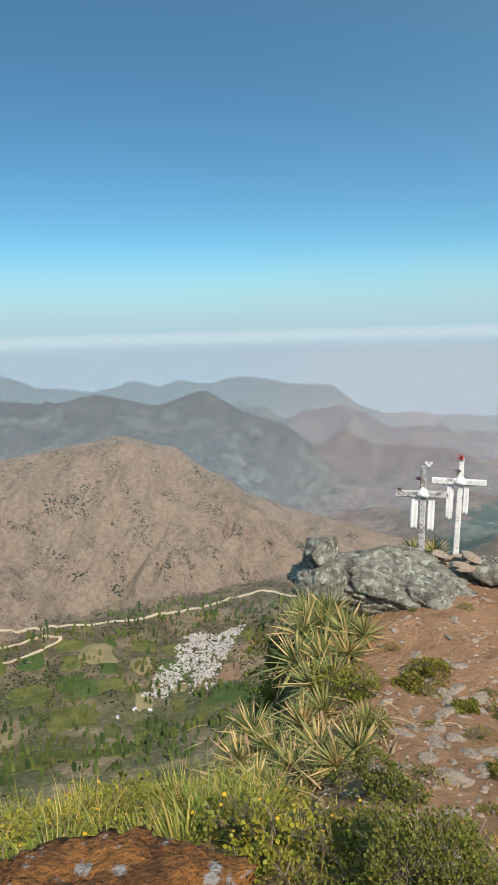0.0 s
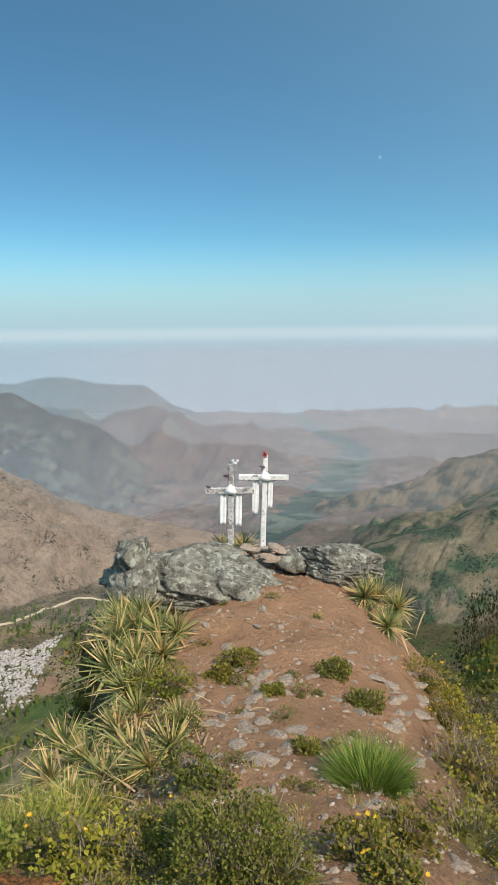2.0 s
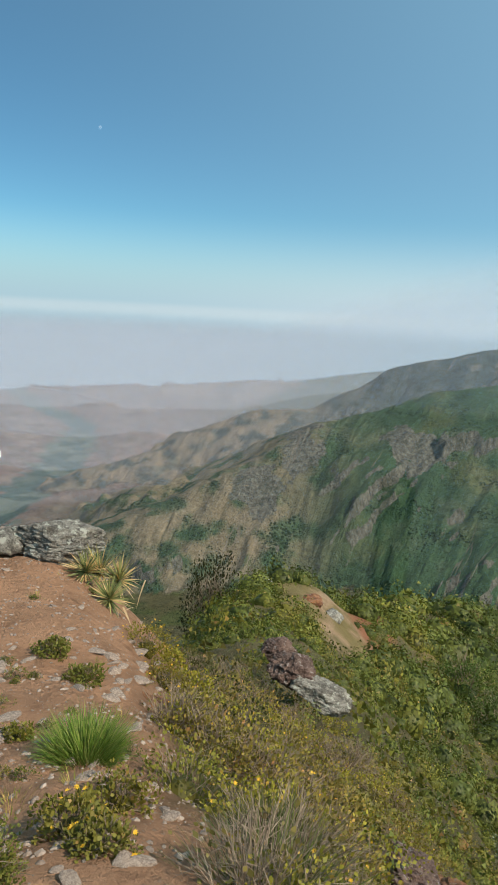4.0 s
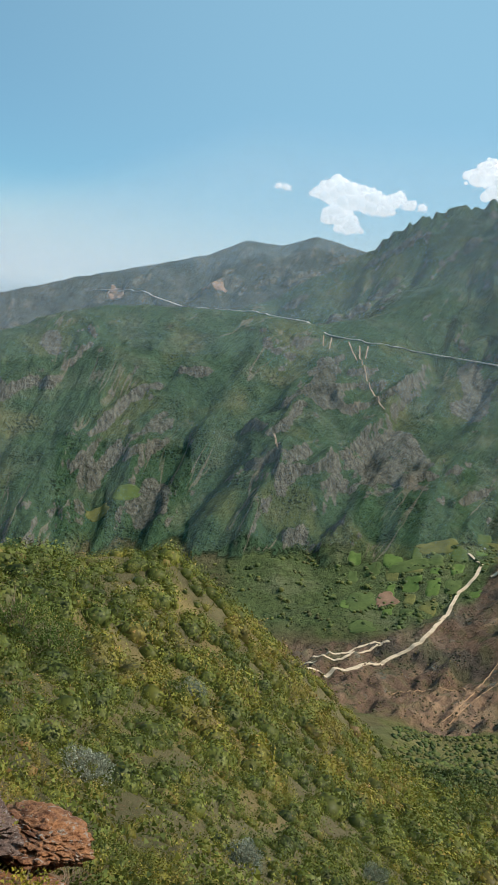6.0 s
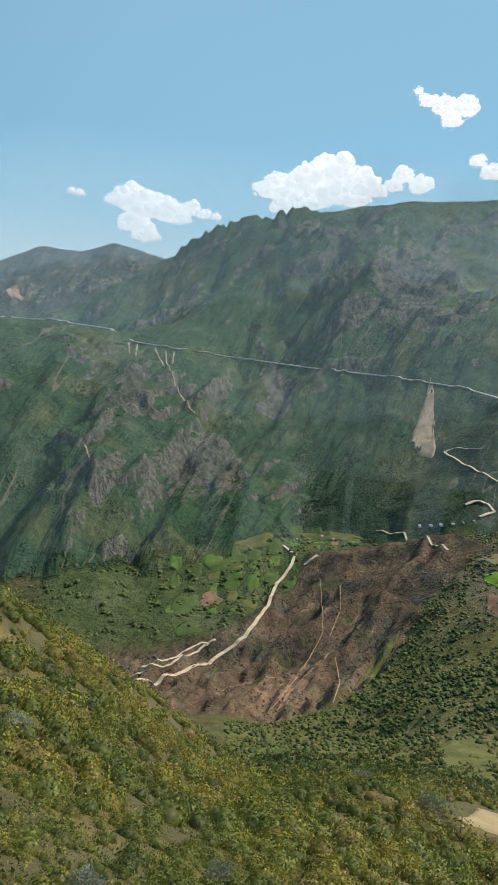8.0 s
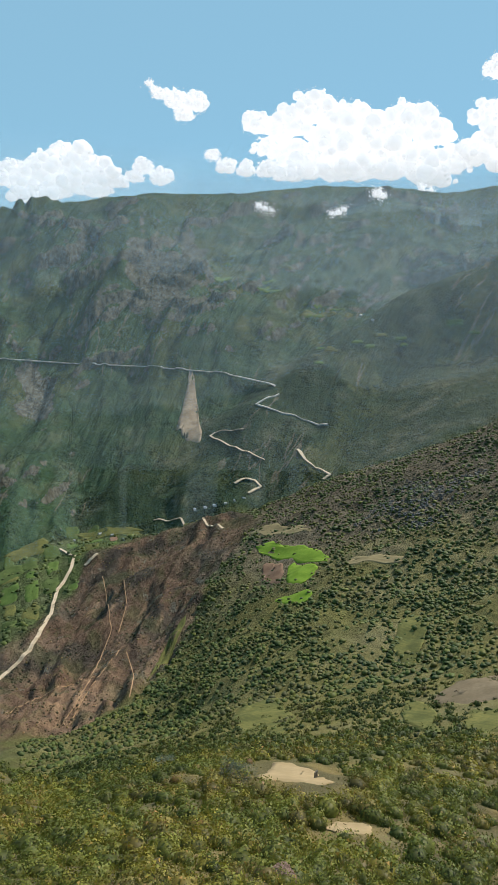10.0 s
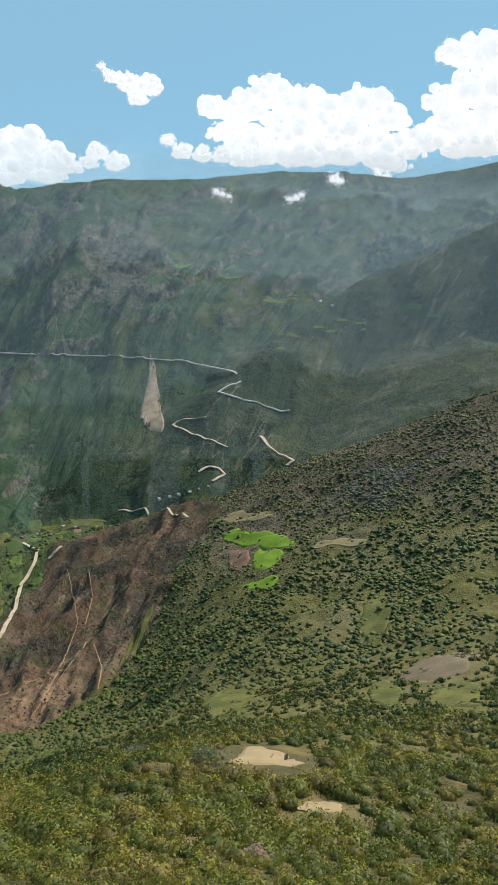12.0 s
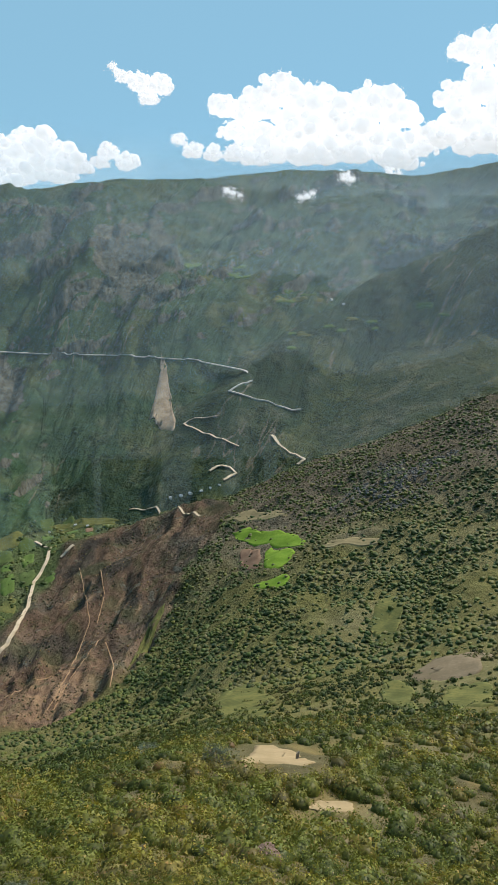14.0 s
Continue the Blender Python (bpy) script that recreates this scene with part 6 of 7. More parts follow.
# larger shrubs that stand out on the hillside
for az, dip, rad, mat, tone, words in ((-13.5, -40.0, 1.0, GREY_LEAF, (1, 1, 1), "large silver-grey shrub on the slope"), (-23.0, -34.6, 1.5, GREY_LEAF, (0.8, 0.85, 0.9), "silver-grey shrub among green bushes"),
                                       (-55.0, -37.0, 3.4, GREY_LEAF, (0.6, 0.7, 0.75), "grey-green bushy tree in the hollow"), (-61.5, -37.4, 3.0, GREY_LEAF, (0.55, 0.62, 0.65), "grey-green bushy tree in the hollow"),
                                       (-7.5, -30.0, 3.2, SOFT_LEAF, (0.6, 0.95, 0.6), "large dark green shrub on the hillside"), (-10.0, -31.6, 2.4, SOFT_LEAF, (0.55, 0.9, 0.6), "dark green shrub on the hillside"), (-3.0, -23.4, 2.0, SOFT_LEAF, (0.5, 0.75, 0.5), "dark green bush on the hill crest"),
                                       (-21.0, -35.0, 1.8, SOFT_LEAF, (0.5, 0.75, 0.5), "dark green shrub among bushes"), (-78.0, -36.0, 3.0, SOFT_LEAF, (0.6, 0.8, 0.7), "tall dark green bush in the hollow"),
                                       (-29.5, -45.2, 0.75, GREY_LEAF, (0.75, 0.8, 0.8), "silver-grey shrub on the steep slope"), (-42.5, -44.5, 0.8, GREY_LEAF, (0.7, 0.75, 0.7), "silver-grey shrub on the steep slope")):
    at = sight(az, dip)
    shrub(at, rad, 4200, 0.028 * rad + 0.035, words, mat, tone, int(-az * 10), 0, 0.85, 30, group="large shrubs on the hillside", core=0.3)

# ---------------------------------------------------------------- the summit
LICHEN = surface("lichened_grey_rock", (0.11, 0.10, 0.08), (0.45, 0.42, 0.34), 9.0, 6, 0.95, 1.0, 0.05, spots=((0.54, 0.54, 0.44), 11.0, 0.07))
RUST_ROCK = surface("rusty_brown_rock", (0.13, 0.055, 0.03), (0.36, 0.17, 0.075), 4.0, 6, 0.92, 1.0, 0.05, spots=((0.30, 0.25, 0.20), 13.0, 0.05))
DUSKY = surface("weathered_brown_rock", (0.09, 0.055, 0.042), (0.25, 0.17, 0.13), 6.0, 6, 0.92, 1.0, 0.05, spots=((0.36, 0.31, 0.27), 15.0, 0.04))
MOSSY = surface("orange_lichened_rock", (0.12, 0.05, 0.02), (0.38, 0.16, 0.045), 7.0, 6, 0.95, 1.0, 0.05, spots=((0.36, 0.32, 0.29), 9.0, 0.05))
STONE = surface("loose_stone", (0.20, 0.145, 0.105), (0.44, 0.355, 0.275), 5.0, 5, 0.9, 0.6, 0.01, random=0.6)
WHITE_PAINT = surface("chipped_white_paint", (0.62, 0.60, 0.56), (0.84, 0.83, 0.80), 9, 4, 0.7, 0.4, 0.004, spots=((0.30, 0.27, 0.24), 14, 0.04))
GREY_PAINT = surface("weathered_grey_paint", (0.30, 0.29, 0.28), (0.62, 0.60, 0.57), 14, 4, 0.8, 0.5, 0.004, spots=((0.22, 0.20, 0.18), 18, 0.10))
CLOTH = surface("white_cloth", (0.72, 0.71, 0.69), (0.86, 0.85, 0.83), 12, 4, 0.9, 0.5, 0.004)
RED_FLOWER = surface("red_paper_flowers", (0.35, 0.03, 0.03), (0.62, 0.10, 0.08), 30, 3, 0.8)
DARK_FLOWER = surface("withered_flowers", (0.06, 0.04, 0.05), (0.20, 0.12, 0.12), 30, 3, 0.9)


def rock_mesh(name, radii, seed, mat, sub=4, planes=22, rough=0.06, flat=False):
    """A boulder: a ball cut by many planes, then weathered."""
    g = np.random.default_rng(seed)
    bm = bmesh.new()
    bmesh.ops.create_icosphere(bm, subdivisions=sub, radius=1.0)
    n = g.normal(size=(planes, 3))
    n /= np.linalg.norm(n, axis=1)[:, None]
    off = g.uniform(0.62, 0.98, planes)
    for v in bm.verts:
        d = np.array(v.co)
        c = n @ d
        t = np.min(np.where(c > 0.15, off / np.maximum(c, 0.15), 9))
        t = min(t, 1.12)
        p = Vector(d * t)
        q = p * 2.2 + Vector((seed * 3.1, 0, 0))
        t += rough * noise.fractal(q, 1.0, 2.1, 4) + rough * 0.5 * noise.fractal(q * 4, 0.9, 2.1, 3)
        if sub > 3:
            near = noise.voronoi(Vector((q.x, q.y, q.z * 2.4)) * 1.1 + noise.noise_vector(q) * 0.25)[0]
            t -= 0.9 * rough * max(0.0, 1 - (near[1] - near[0]) / 0.16)
            near = noise.voronoi(Vector((q.x, q.y, q.z * 1.8)) * 3.1 + noise.noise_vector(q * 2) * 0.2)[0]
            t -= 0.32 * rough * max(0.0, 1 - (near[1] - near[0]) / 0.2) - 0.4 * rough * (near[0] - 0.3)
        v.co = Vector((d[0] * t * radii[0], d[1] * t * radii[1], d[2] * t * radii[2]))
    me = bpy.data.meshes.new(name)
    bm.to_mesh(me)
    bm.free()
    me.materials.append(mat)
    me.polygons.foreach_set("use_smooth", np.full(len(me.polygons), not flat))
    return me


def boulder(name, at, radii, turn, seed, mat, label, group="", sub=4, planes=22, rough=0.06, tilt=(0, 0)):
    ob = new(name, rock_mesh(name, radii, seed, mat, sub, planes, rough))
    ob.location, ob.rotation_euler = at, (tilt[0], tilt[1], radians(turn))
    return tagged(ob, label, "rock", group)


def from_eye(az, dip, r):
    a = radians(float(from_view(az, r)))
    return Vector((-math.sin(a) * r, math.cos(a) * r, EYE + r * math.tan(radians(float(tilt(az, dip))))))


# the outcrop that carries the crosses
boulder("rock_outcrop", from_eye(45.4, -18.7, 7.05), (0.23, 0.26, 0.30), 46, 3, LICHEN, "grey lichened rock knob at the cliff edge", "summit outcrop", 5, 14, 0.10)
boulder("rock_outcrop", from_eye(45.6, -21.2, 6.95), (0.30, 0.36, 0.36), 20, 5, LICHEN, "grey lichened rock face below the knob", "summit outcrop", 5, 12, 0.10)
boulder("rock_outcrop", from_eye(40.7, -21.2, 7.15), (1.02, 0.66, 0.38), 40, 8, LICHEN, "broad grey lichened slab sloping to the path", "summit outcrop", 6, 11, 0.09, (0.22, 0.10))
boulder("rock_outcrop", from_eye(36.2, -22.0, 6.85), (0.40, 0.36, 0.26), 30, 12, LICHEN, "grey lichened slab end beside the path", "summit outcrop", 5, 12, 0.09, (0.2, 0.3))
boulder("rock_outcrop", from_eye(27.7, -19.5, 7.6), (0.64, 0.40, 0.27), 24, 15, LICHEN, "dark grey rock at the edge of the summit", "summit outcrop", 6, 11, 0.09, (0.1, 0.10))
boulder("rock_outcrop", from_eye(31.6, -19.4, 7.6), (0.24, 0.22, 0.14), 60, 16, LICHEN, "small grey rock beside the outcrop", "summit outcrop", 4, 12, 0.08)
boulder("rock_outcrop", from_eye(37.6, -24.4, 6.1), (0.15, 0.12, 0.07), 10, 18, LICHEN, "small grey rock in the path", "", 4, 18, 0.08)


# crosses
def beam(bm, a, b, wide, deep, taper=1.0):
    """A slightly rounded bar from a to b."""
    a, b = Vector(a), Vector(b)
    d = (b - a).normalized()
    side = d.cross(Vector((0, 1, 0))).normalized()
    front = side.cross(d)
    rings = []
    for p, k in ((a, 1.0), (a.lerp(b, 0.35), 1 - (1 - taper) * 0.35), (a.lerp(b, 0.7), 1 - (1 - taper) * 0.7), (b, taper)):
        w, e = wide / 2 * k, deep / 2 * k
        ring = []
        for x, y in ((1, 0.6), (0.75, 1), (-0.75, 1), (-1, 0.6), (-1, -0.6), (-0.75, -1), (0.75, -1), (1, -0.6)):
            ring.append(bm.verts.new(p + side * x * w + front * y * e + Vector((random.uniform(-1, 1), random.uniform(-1, 1), random.uniform(-1, 1))) * 0.003))
        rings.append(ring)
    for r0, r1 in zip(rings, rings[1:]):
        for k in range(8):
            bm.faces.new((r0[k], r0[(k + 1) % 8], r1[(k + 1) % 8], r1[k]))
    bm.faces.new(rings[0][::-1])
    bm.faces.new(rings[-1])


def hanging_cloth(x, top, bottom, wide, seed, parent):
    """A flat strip of cloth with shallow folds, hung from the arm beside the post."""
    bm = bmesh.new()
    nx, nz = 6, 10
    ph = random.Random(seed).uniform(0, 6)
    grid = []
    for k in range(nz + 1):
        t = k / nz
        w = wide * (0.86 + 0.14 * math.sin(math.pi * t))
        grid.append([bm.verts.new((x + (j / nx - 0.5) * w, -0.012 - 0.006 * math.sin(j * 1.9 + ph + 2 * t), top + (bottom - top) * t + 0.008 * math.sin(j * 1.3 + ph) * t)) for j in range(nx + 1)])
    for k in range(nz):
        for j in range(nx):
            bm.faces.new((grid[k][j], grid[k][j + 1], grid[k + 1][j + 1], grid[k + 1][j]))
    bmesh.ops.recalc_face_normals(bm, faces=bm.faces[:])
    bmesh.ops.solidify(bm, geom=bm.faces[:], thickness=0.006)
    part("cloth", bm, CLOTH, parent, "white cloth strip hanging from the arm")


def posy(name, at, size, mat, parent, label, seed, count=14):
    bm = bmesh.new()
    g = random.Random(seed)
    for _ in range(count):
        p = Vector(at) + Vector((g.gauss(0, 0.5), g.gauss(0, 0.4), g.gauss(0, 0.5))) * size
        bmesh.ops.create_icosphere(bm, subdivisions=1, radius=size * g.uniform(0.25, 0.5), matrix=Matrix.Translation(p) @ pose(0, 0, 0, g.uniform(0, 90), g.uniform(0, 90), 0) @ Matrix.Diagonal((1, 0.5, 1.2, 1)))
    for v in bm.verts:
        v.co += Vector((g.uniform(-1, 1), g.uniform(-1, 1), g.uniform(-1, 1))) * size * 0.12
    part(name, bm, mat, parent, label, flat=True)


def wooden_cross(at, height, arm_z, left, right, face, lean, wood, wide, label, seed):
    ob = thing("wooden_cross", at, label, "cross", "crosses on the summit")
    ob.rotation_euler = (0, radians(lean), radians(face))
    bm = bmesh.new()
    beam(bm, (0, 0, -0.25), (0, 0, height), wide, wide * 0.9, 0.82)
    part("post", bm, wood, ob, flat=True)
    bm = bmesh.new()
    beam(bm, (-left, -wide * 0.2, arm_z - 0.01), (right, -wide * 0.2, arm_z + 0.005), wide * 0.95, wide * 0.8)
    part("crossbeam", bm, wood, ob, "chipped painted crossbeam", flat=True)
    bm = bmesh.new()
    ring = [(0, 0, 0.085), (0.075, 0, 0.0), (0.06, 0, -0.045), (-0.06, 0, -0.045), (-0.075, 0, 0.0)]
    front, rear = [bm.verts.new((x, -wide * 0.72, arm_z + z)) for x, _, z in ring], [bm.verts.new((x * 1.05, wide * 0.62, arm_z + z)) for x, _, z in ring]
    bm.faces.new(front)
    bm.faces.new(rear[::-1])
    for k in range(5):
        bm.faces.new((front[k], rear[k], rear[(k + 1) % 5], front[(k + 1) % 5]))
    bmesh.ops.recalc_face_normals(bm, faces=bm.faces[:])
    bmesh.ops.bevel(bm, geom=bm.edges[:], offset=0.006, segments=2, affect="EDGES")
    part("cloth_wrap", bm, CLOTH, ob, "white cloth wrapped round the joint")
    return ob


base_r = from_eye(34.15, -17.75, 8.0)
base_l = from_eye(36.95, -18.3, 7.85)
tall = wooden_cross(base_r, 1.08, 0.81, 0.315, 0.29, 35, 2.0, WHITE_PAINT, 0.075, "white-painted wooden cross hung with white cloth", 1)
hanging_cloth(-0.105, 0.80, 0.33, 0.075, 1, tall)
hanging_cloth(0.075, 0.80, 0.42, 0.06, 2, tall)
posy("paper_posy", (0.0, -0.03, 1.09), 0.034, RED_FLOWER, tall, "faded red paper flowers", 3)
posy("withered_posy", (-0.04, -0.05, 0.93), 0.03, DARK_FLOWER, tall, "withered dark flowers", 4, 8)
short = wooden_cross(base_l, 1.05, 0.73, 0.30, 0.28, 37, 1.0, GREY_PAINT, 0.08, "weathered grey wooden cross hung with white cloth", 2)
hanging_cloth(-0.095, 0.71, 0.30, 0.085, 5, short)
hanging_cloth(0.095, 0.71, 0.28, 0.085, 6, short)
posy("withered_posy", (-0.05, -0.05, 0.92), 0.035, DARK_FLOWER, short, "withered dark flowers", 7, 12)
posy("withered_posy", (-0.29, -0.03, 0.75), 0.035, DARK_FLOWER, short, "withered dark flowers", 8, 9)
posy("paper_posy", (0.05, -0.02, 1.08), 0.04, CLOTH, short, "pale paper flowers", 9, 8)

# stones: loose on the path, heaped round the crosses
STONES = [rock_mesh("stone", (1.0, 0.8, 0.42), 200 + k, STONE, 2, 7, 0.03, True) for k in range(6)]


def stone(at, size, seed, label="pale angular stone lying on the earth", group="loose stones"):
    g = random.Random(seed)
    ob = new("stone", STONES[seed % 6])
    ob.location = at
    ob.scale = (size * g.uniform(0.8, 1.4), size * g.uniform(0.6, 1.0), size * g.uniform(0.5, 0.95))
    ob.rotation_euler = (g.uniform(-0.3, 0.3), g.uniform(-0.3, 0.3), g.uniform(0, 6))
    tagged(ob, label, "stone", group)


pick = random.Random(4)
for k in range(52):
    stone(from_eye(pick.uniform(31.6, 39.2), pick.uniform(-18.2, -20.4), pick.uniform(7.45, 7.95)), pick.uniform(0.06, 0.17), 300 + k, "pale stone heaped at the foot of a cross", "stones round the crosses")
for az, dip, size in ((37.0, -32.8, 0.10), (38.0, -30.9, 0.09), (39.3, -31.2, 0.07), (35.9, -30.8, 0.11), (40.3, -29.4, 0.09), (34.0, -29.0, 0.10), (32.6, -28.7, 0.09), (39.4, -33.6, 0.06), (36.0, -33.4, 0.05), (22.2, -29.4, 0.08), (20.8, -30.4, 0.12), (23.4, -28.6, 0.07), (21.6, -27.6, 0.06), (37.6, -26.0, 0.08), (44.0, -33.6, 0.06), (43.0, -35.4, 0.06), (66.0, -41.2, 0.06), (30.0, -24.4, 0.05)):
    p = sight(az, dip)
    stone(p, size * 0.8, int(az * 10))
for k in range(24):
    p = sight(pick.uniform(31.5, 40.5), pick.uniform(-34.0, -27.0))
    size = pick.choice((0.03, 0.04, 0.05, 0.065, 0.09))
    stone(p - Vector((0, 0, size * 0.08)), size, 700 + k, "pale flat stone bedded in the path")
for k in range(240):
    az, r = pick.uniform(15, 45), pick.uniform(1.8, 7.5)
    stone(on_ground(az, r, 0.004), pick.choice((0.012, 0.018, 0.025, 0.035, 0.05)), 400 + k)


for k in range(34):  # slabs broken out of the path, in two drifts
    az, dip = (pick.gauss(36.2, 2.8), pick.gauss(-31.0, 2.2)) if k % 3 else (pick.gauss(22.8, 2.2), pick.gauss(-29.0, 2.0))
    size = pick.choice((0.03, 0.04, 0.05, 0.06, 0.08, 0.10))
    stone(sight(az, dip) - Vector((0, 0, size * 0.05)), size, 1500 + k, "pale angular slab broken out of the path")


for k in range(46):  # herbs and dry tufts that grow between the stones
    az, r = pick.uniform(19, 45), 1.9 + 5.0 * pick.random()
    if k % 3:
        shrub(on_ground(az, r, -0.015), pick.uniform(0.04, 0.10), 260, 0.010, "small green herb growing on the bare earth", tint=pick.choice(((1.2, 1.25, 0.7), (1.5, 1.35, 0.7), (0.9, 1.0, 0.6))), seed=1700 + k, twigs=12, core=0.25, group="herbs on the path")
    else:
        tuft_of_grass(on_ground(az, r, -0.01), 50, pick.uniform(0.06, 0.14), 0.05, "small dry grass tuft on the bare earth", tint=(1.4, 1.15, 0.8), seed=1800 + k, width=0.004)


# gravel on the bare earth
def gravel():
    count = 5600
    p, a, d, _, _ = spread(count, (14, 47), (1.5, 8.2), 0.7)
    keep = cloudy(p[:, 0] / 0.7, p[:, 1] / 0.7, 3, 44) > rng.uniform(-0.35, 0.3, count)
    p = p[keep]
    kinds = []
    for k in range(5):
        v0, f0 = octaball(0.3, 140 + k)
        kinds.append((v0 * np.array([1, 0.75, 0.5]), np.concatenate([f0, f0[:, 2:3]], 1), len(v0)))
    scattered("gravel", kinds, p, 0.004 + 0.02 * rng.random(len(p)) ** 2.2, np.ones((len(p), 3)), STONE, "pale gravel strewn over the red-brown earth", "gravel")


gravel()


# spiky rosette plants, each of single stiff leaves
LEAVES = []
for k in range(5):
    v, f = strips(np.zeros((1, 3)), np.array([[1.0, 0, 0.0]]), np.ones(1), np.full(1, 0.062), np.full(1, 0.02 + 0.05 * k), 5, k)
    v[1::2, 2] += 0.012
    me = mesh_of("leaf", v, f, BLADE)
    attribute(me, "tint", np.ones((len(v), 3)))
    LEAVES.append(me)


def agave(at, length, count, seed, label):
    """A rosette that leans out of the slope, tilted towards the camera to fit its view."""
    g = np.random.default_rng(seed)
    ob = thing("agave", at, label, "agave", "spiky plants on the summit")
    out = Vector((-at.x, -at.y, 0)).normalized() * g.uniform(0.2, 0.7) + Vector((g.normal(0, 0.3), g.normal(0, 0.3), 1.0))
    ob.rotation_mode = "QUATERNION"
    ob.rotation_quaternion = out.to_track_quat("Z", "X")
    for k in range(count):
        a, lift = k * 2.399963 + g.uniform(0, 0.3), -0.15 + 1.6 * k / count + g.normal(0, 0.08)
        aim = Vector((math.cos(a) * math.cos(lift), math.sin(a) * math.cos(lift), math.sin(lift)))
        leaf = new("leaf", LEAVES[int(g.integers(0, 5))])
        leaf.parent = ob
        leaf.location = aim * 0.012
        leaf.rotation_mode = "QUATERNION"
        leaf.rotation_quaternion = aim.to_track_quat("X", "Z")
        long = length * g.uniform(0.75, 1.15)
        leaf.scale = (long, long * g.uniform(0.85, 1.3), long)
    return ob


def litter(places, count, reach, seed, label):
    """Dead leaves hanging and lying under the rosettes."""
    g = np.random.default_rng(seed)
    k = g.integers(0, len(places), count)
    c = np.array([p[:] for p in places])[k] + g.normal(0, reach, (count, 3)) * np.array([1, 1, 0.5])
    c[:, 2] = np.maximum(c[:, 2] - 0.05, lie(c[:, 0], c[:, 1]) + 0.01)
    aim = np.stack([g.normal(0, 1, count), g.normal(0, 1, count), g.uniform(-0.8, 0.35, count)], 1)
    v, f = strips(c, aim, g.uniform(0.10, 0.28, count), g.uniform(0.010, 0.024, count), g.uniform(0.1, 0.5, count), 3, seed)
    ob = blades_part("dead_leaf_litter", v, f, STRAW, None)
    tagged(ob, label, "dead leaves", "", "stuff")


UPPER = [(45.3, -24.4, 6.2, 0.34), (43.4, -24.6, 6.0, 0.32), (47.2, -24.8, 6.1, 0.34), (45.6, -26.6, 5.7, 0.33), (43.2, -26.6, 5.7, 0.30), (47.8, -27.0, 5.7, 0.33), (44.6, -28.2, 5.3, 0.28), (46.6, -28.6, 5.3, 0.30), (44.6, -23.4, 6.5, 0.33), (46.6, -23.4, 6.5, 0.30), (41.8, -25.6, 5.9, 0.26)]
LOWER = [(47.3, -35.0, 3.75, 0.21), (54.8, -35.6, 4.1, 0.20), (50.0, -36.2, 3.5, 0.20), (53.4, -33.8, 4.3, 0.24), (43.1, -32.8, 3.9, 0.22), (50.2, -32.9, 4.5, 0.26), (45.5, -30.6, 4.8, 0.27), (47.5, -31.4, 4.7, 0.28), (52.0, -31.8, 4.8, 0.26), (48.8, -34.2, 4.0, 0.24), (44.8, -34.0, 3.8, 0.22), (52.2, -35.2, 3.9, 0.21), (46.4, -32.8, 4.2, 0.25), (42.0, -31.2, 4.2, 0.20)]
EDGE = [(24.2, -22.4, 7.2, 0.32), (22.6, -23.0, 7.1, 0.28), (25.4, -22.2, 7.1, 0.26), (23.4, -24.4, 6.7, 0.26)]
BEHIND = [(37.4, -18.4, 8.2, 0.24), (35.9, -18.3, 8.25, 0.24), (38.4, -18.8, 8.1, 0.20)]
for rows, words, straw, reach in ((UPPER, "tall yellow-green spiky rosette on the rocky edge", 170, 0.12), (LOWER, "spreading green spiky rosette among tan dead leaves", 900, 0.15), (EDGE, "spiky rosette with dry leaves at the summit edge", 60, 0.1), (BEHIND, "small spiky rosette behind the crosses", 20, 0.06)):
    places = []
    for az, dip, r, length in rows:
        p = from_eye(az, dip, r)
        p.z = max(p.z, ground_z(p.x, p.y) + 0.03)
        places.append(p)
        agave(p, length, 92, int(az * 100), words)
    litter(places, straw, reach, len(rows), "dry tan dead leaves under the spiky plants")

# grass and shrubs about the path
tuft_of_grass(on_ground(25.2, 3.2), 2800, 0.27, 0.12, "tall bright green grass tuft beside the path", tint=(0.75, 1.0, 0.55), seed=1, width=0.005)
shrub(on_ground(38.5, 2.0, -0.02), 0.26, 8500, 0.011, "small-leaved dark green shrub on the path edge", tint=(1.05, 1.12, 0.65), seed=2, twigs=60, core=0.3)
shrub(on_ground(42.6, 2.3, -0.02), 0.16, 3400, 0.010, "small-leaved green shrub on the path edge", tint=(1.05, 1.12, 0.65), seed=3, twigs=36, core=0.3)
shrub(on_ground(35.0, 1.85, -0.02), 0.17, 3600, 0.010, "small-leaved green shrub on the path edge", tint=(1.05, 1.12, 0.65), seed=4, twigs=36, core=0.3)
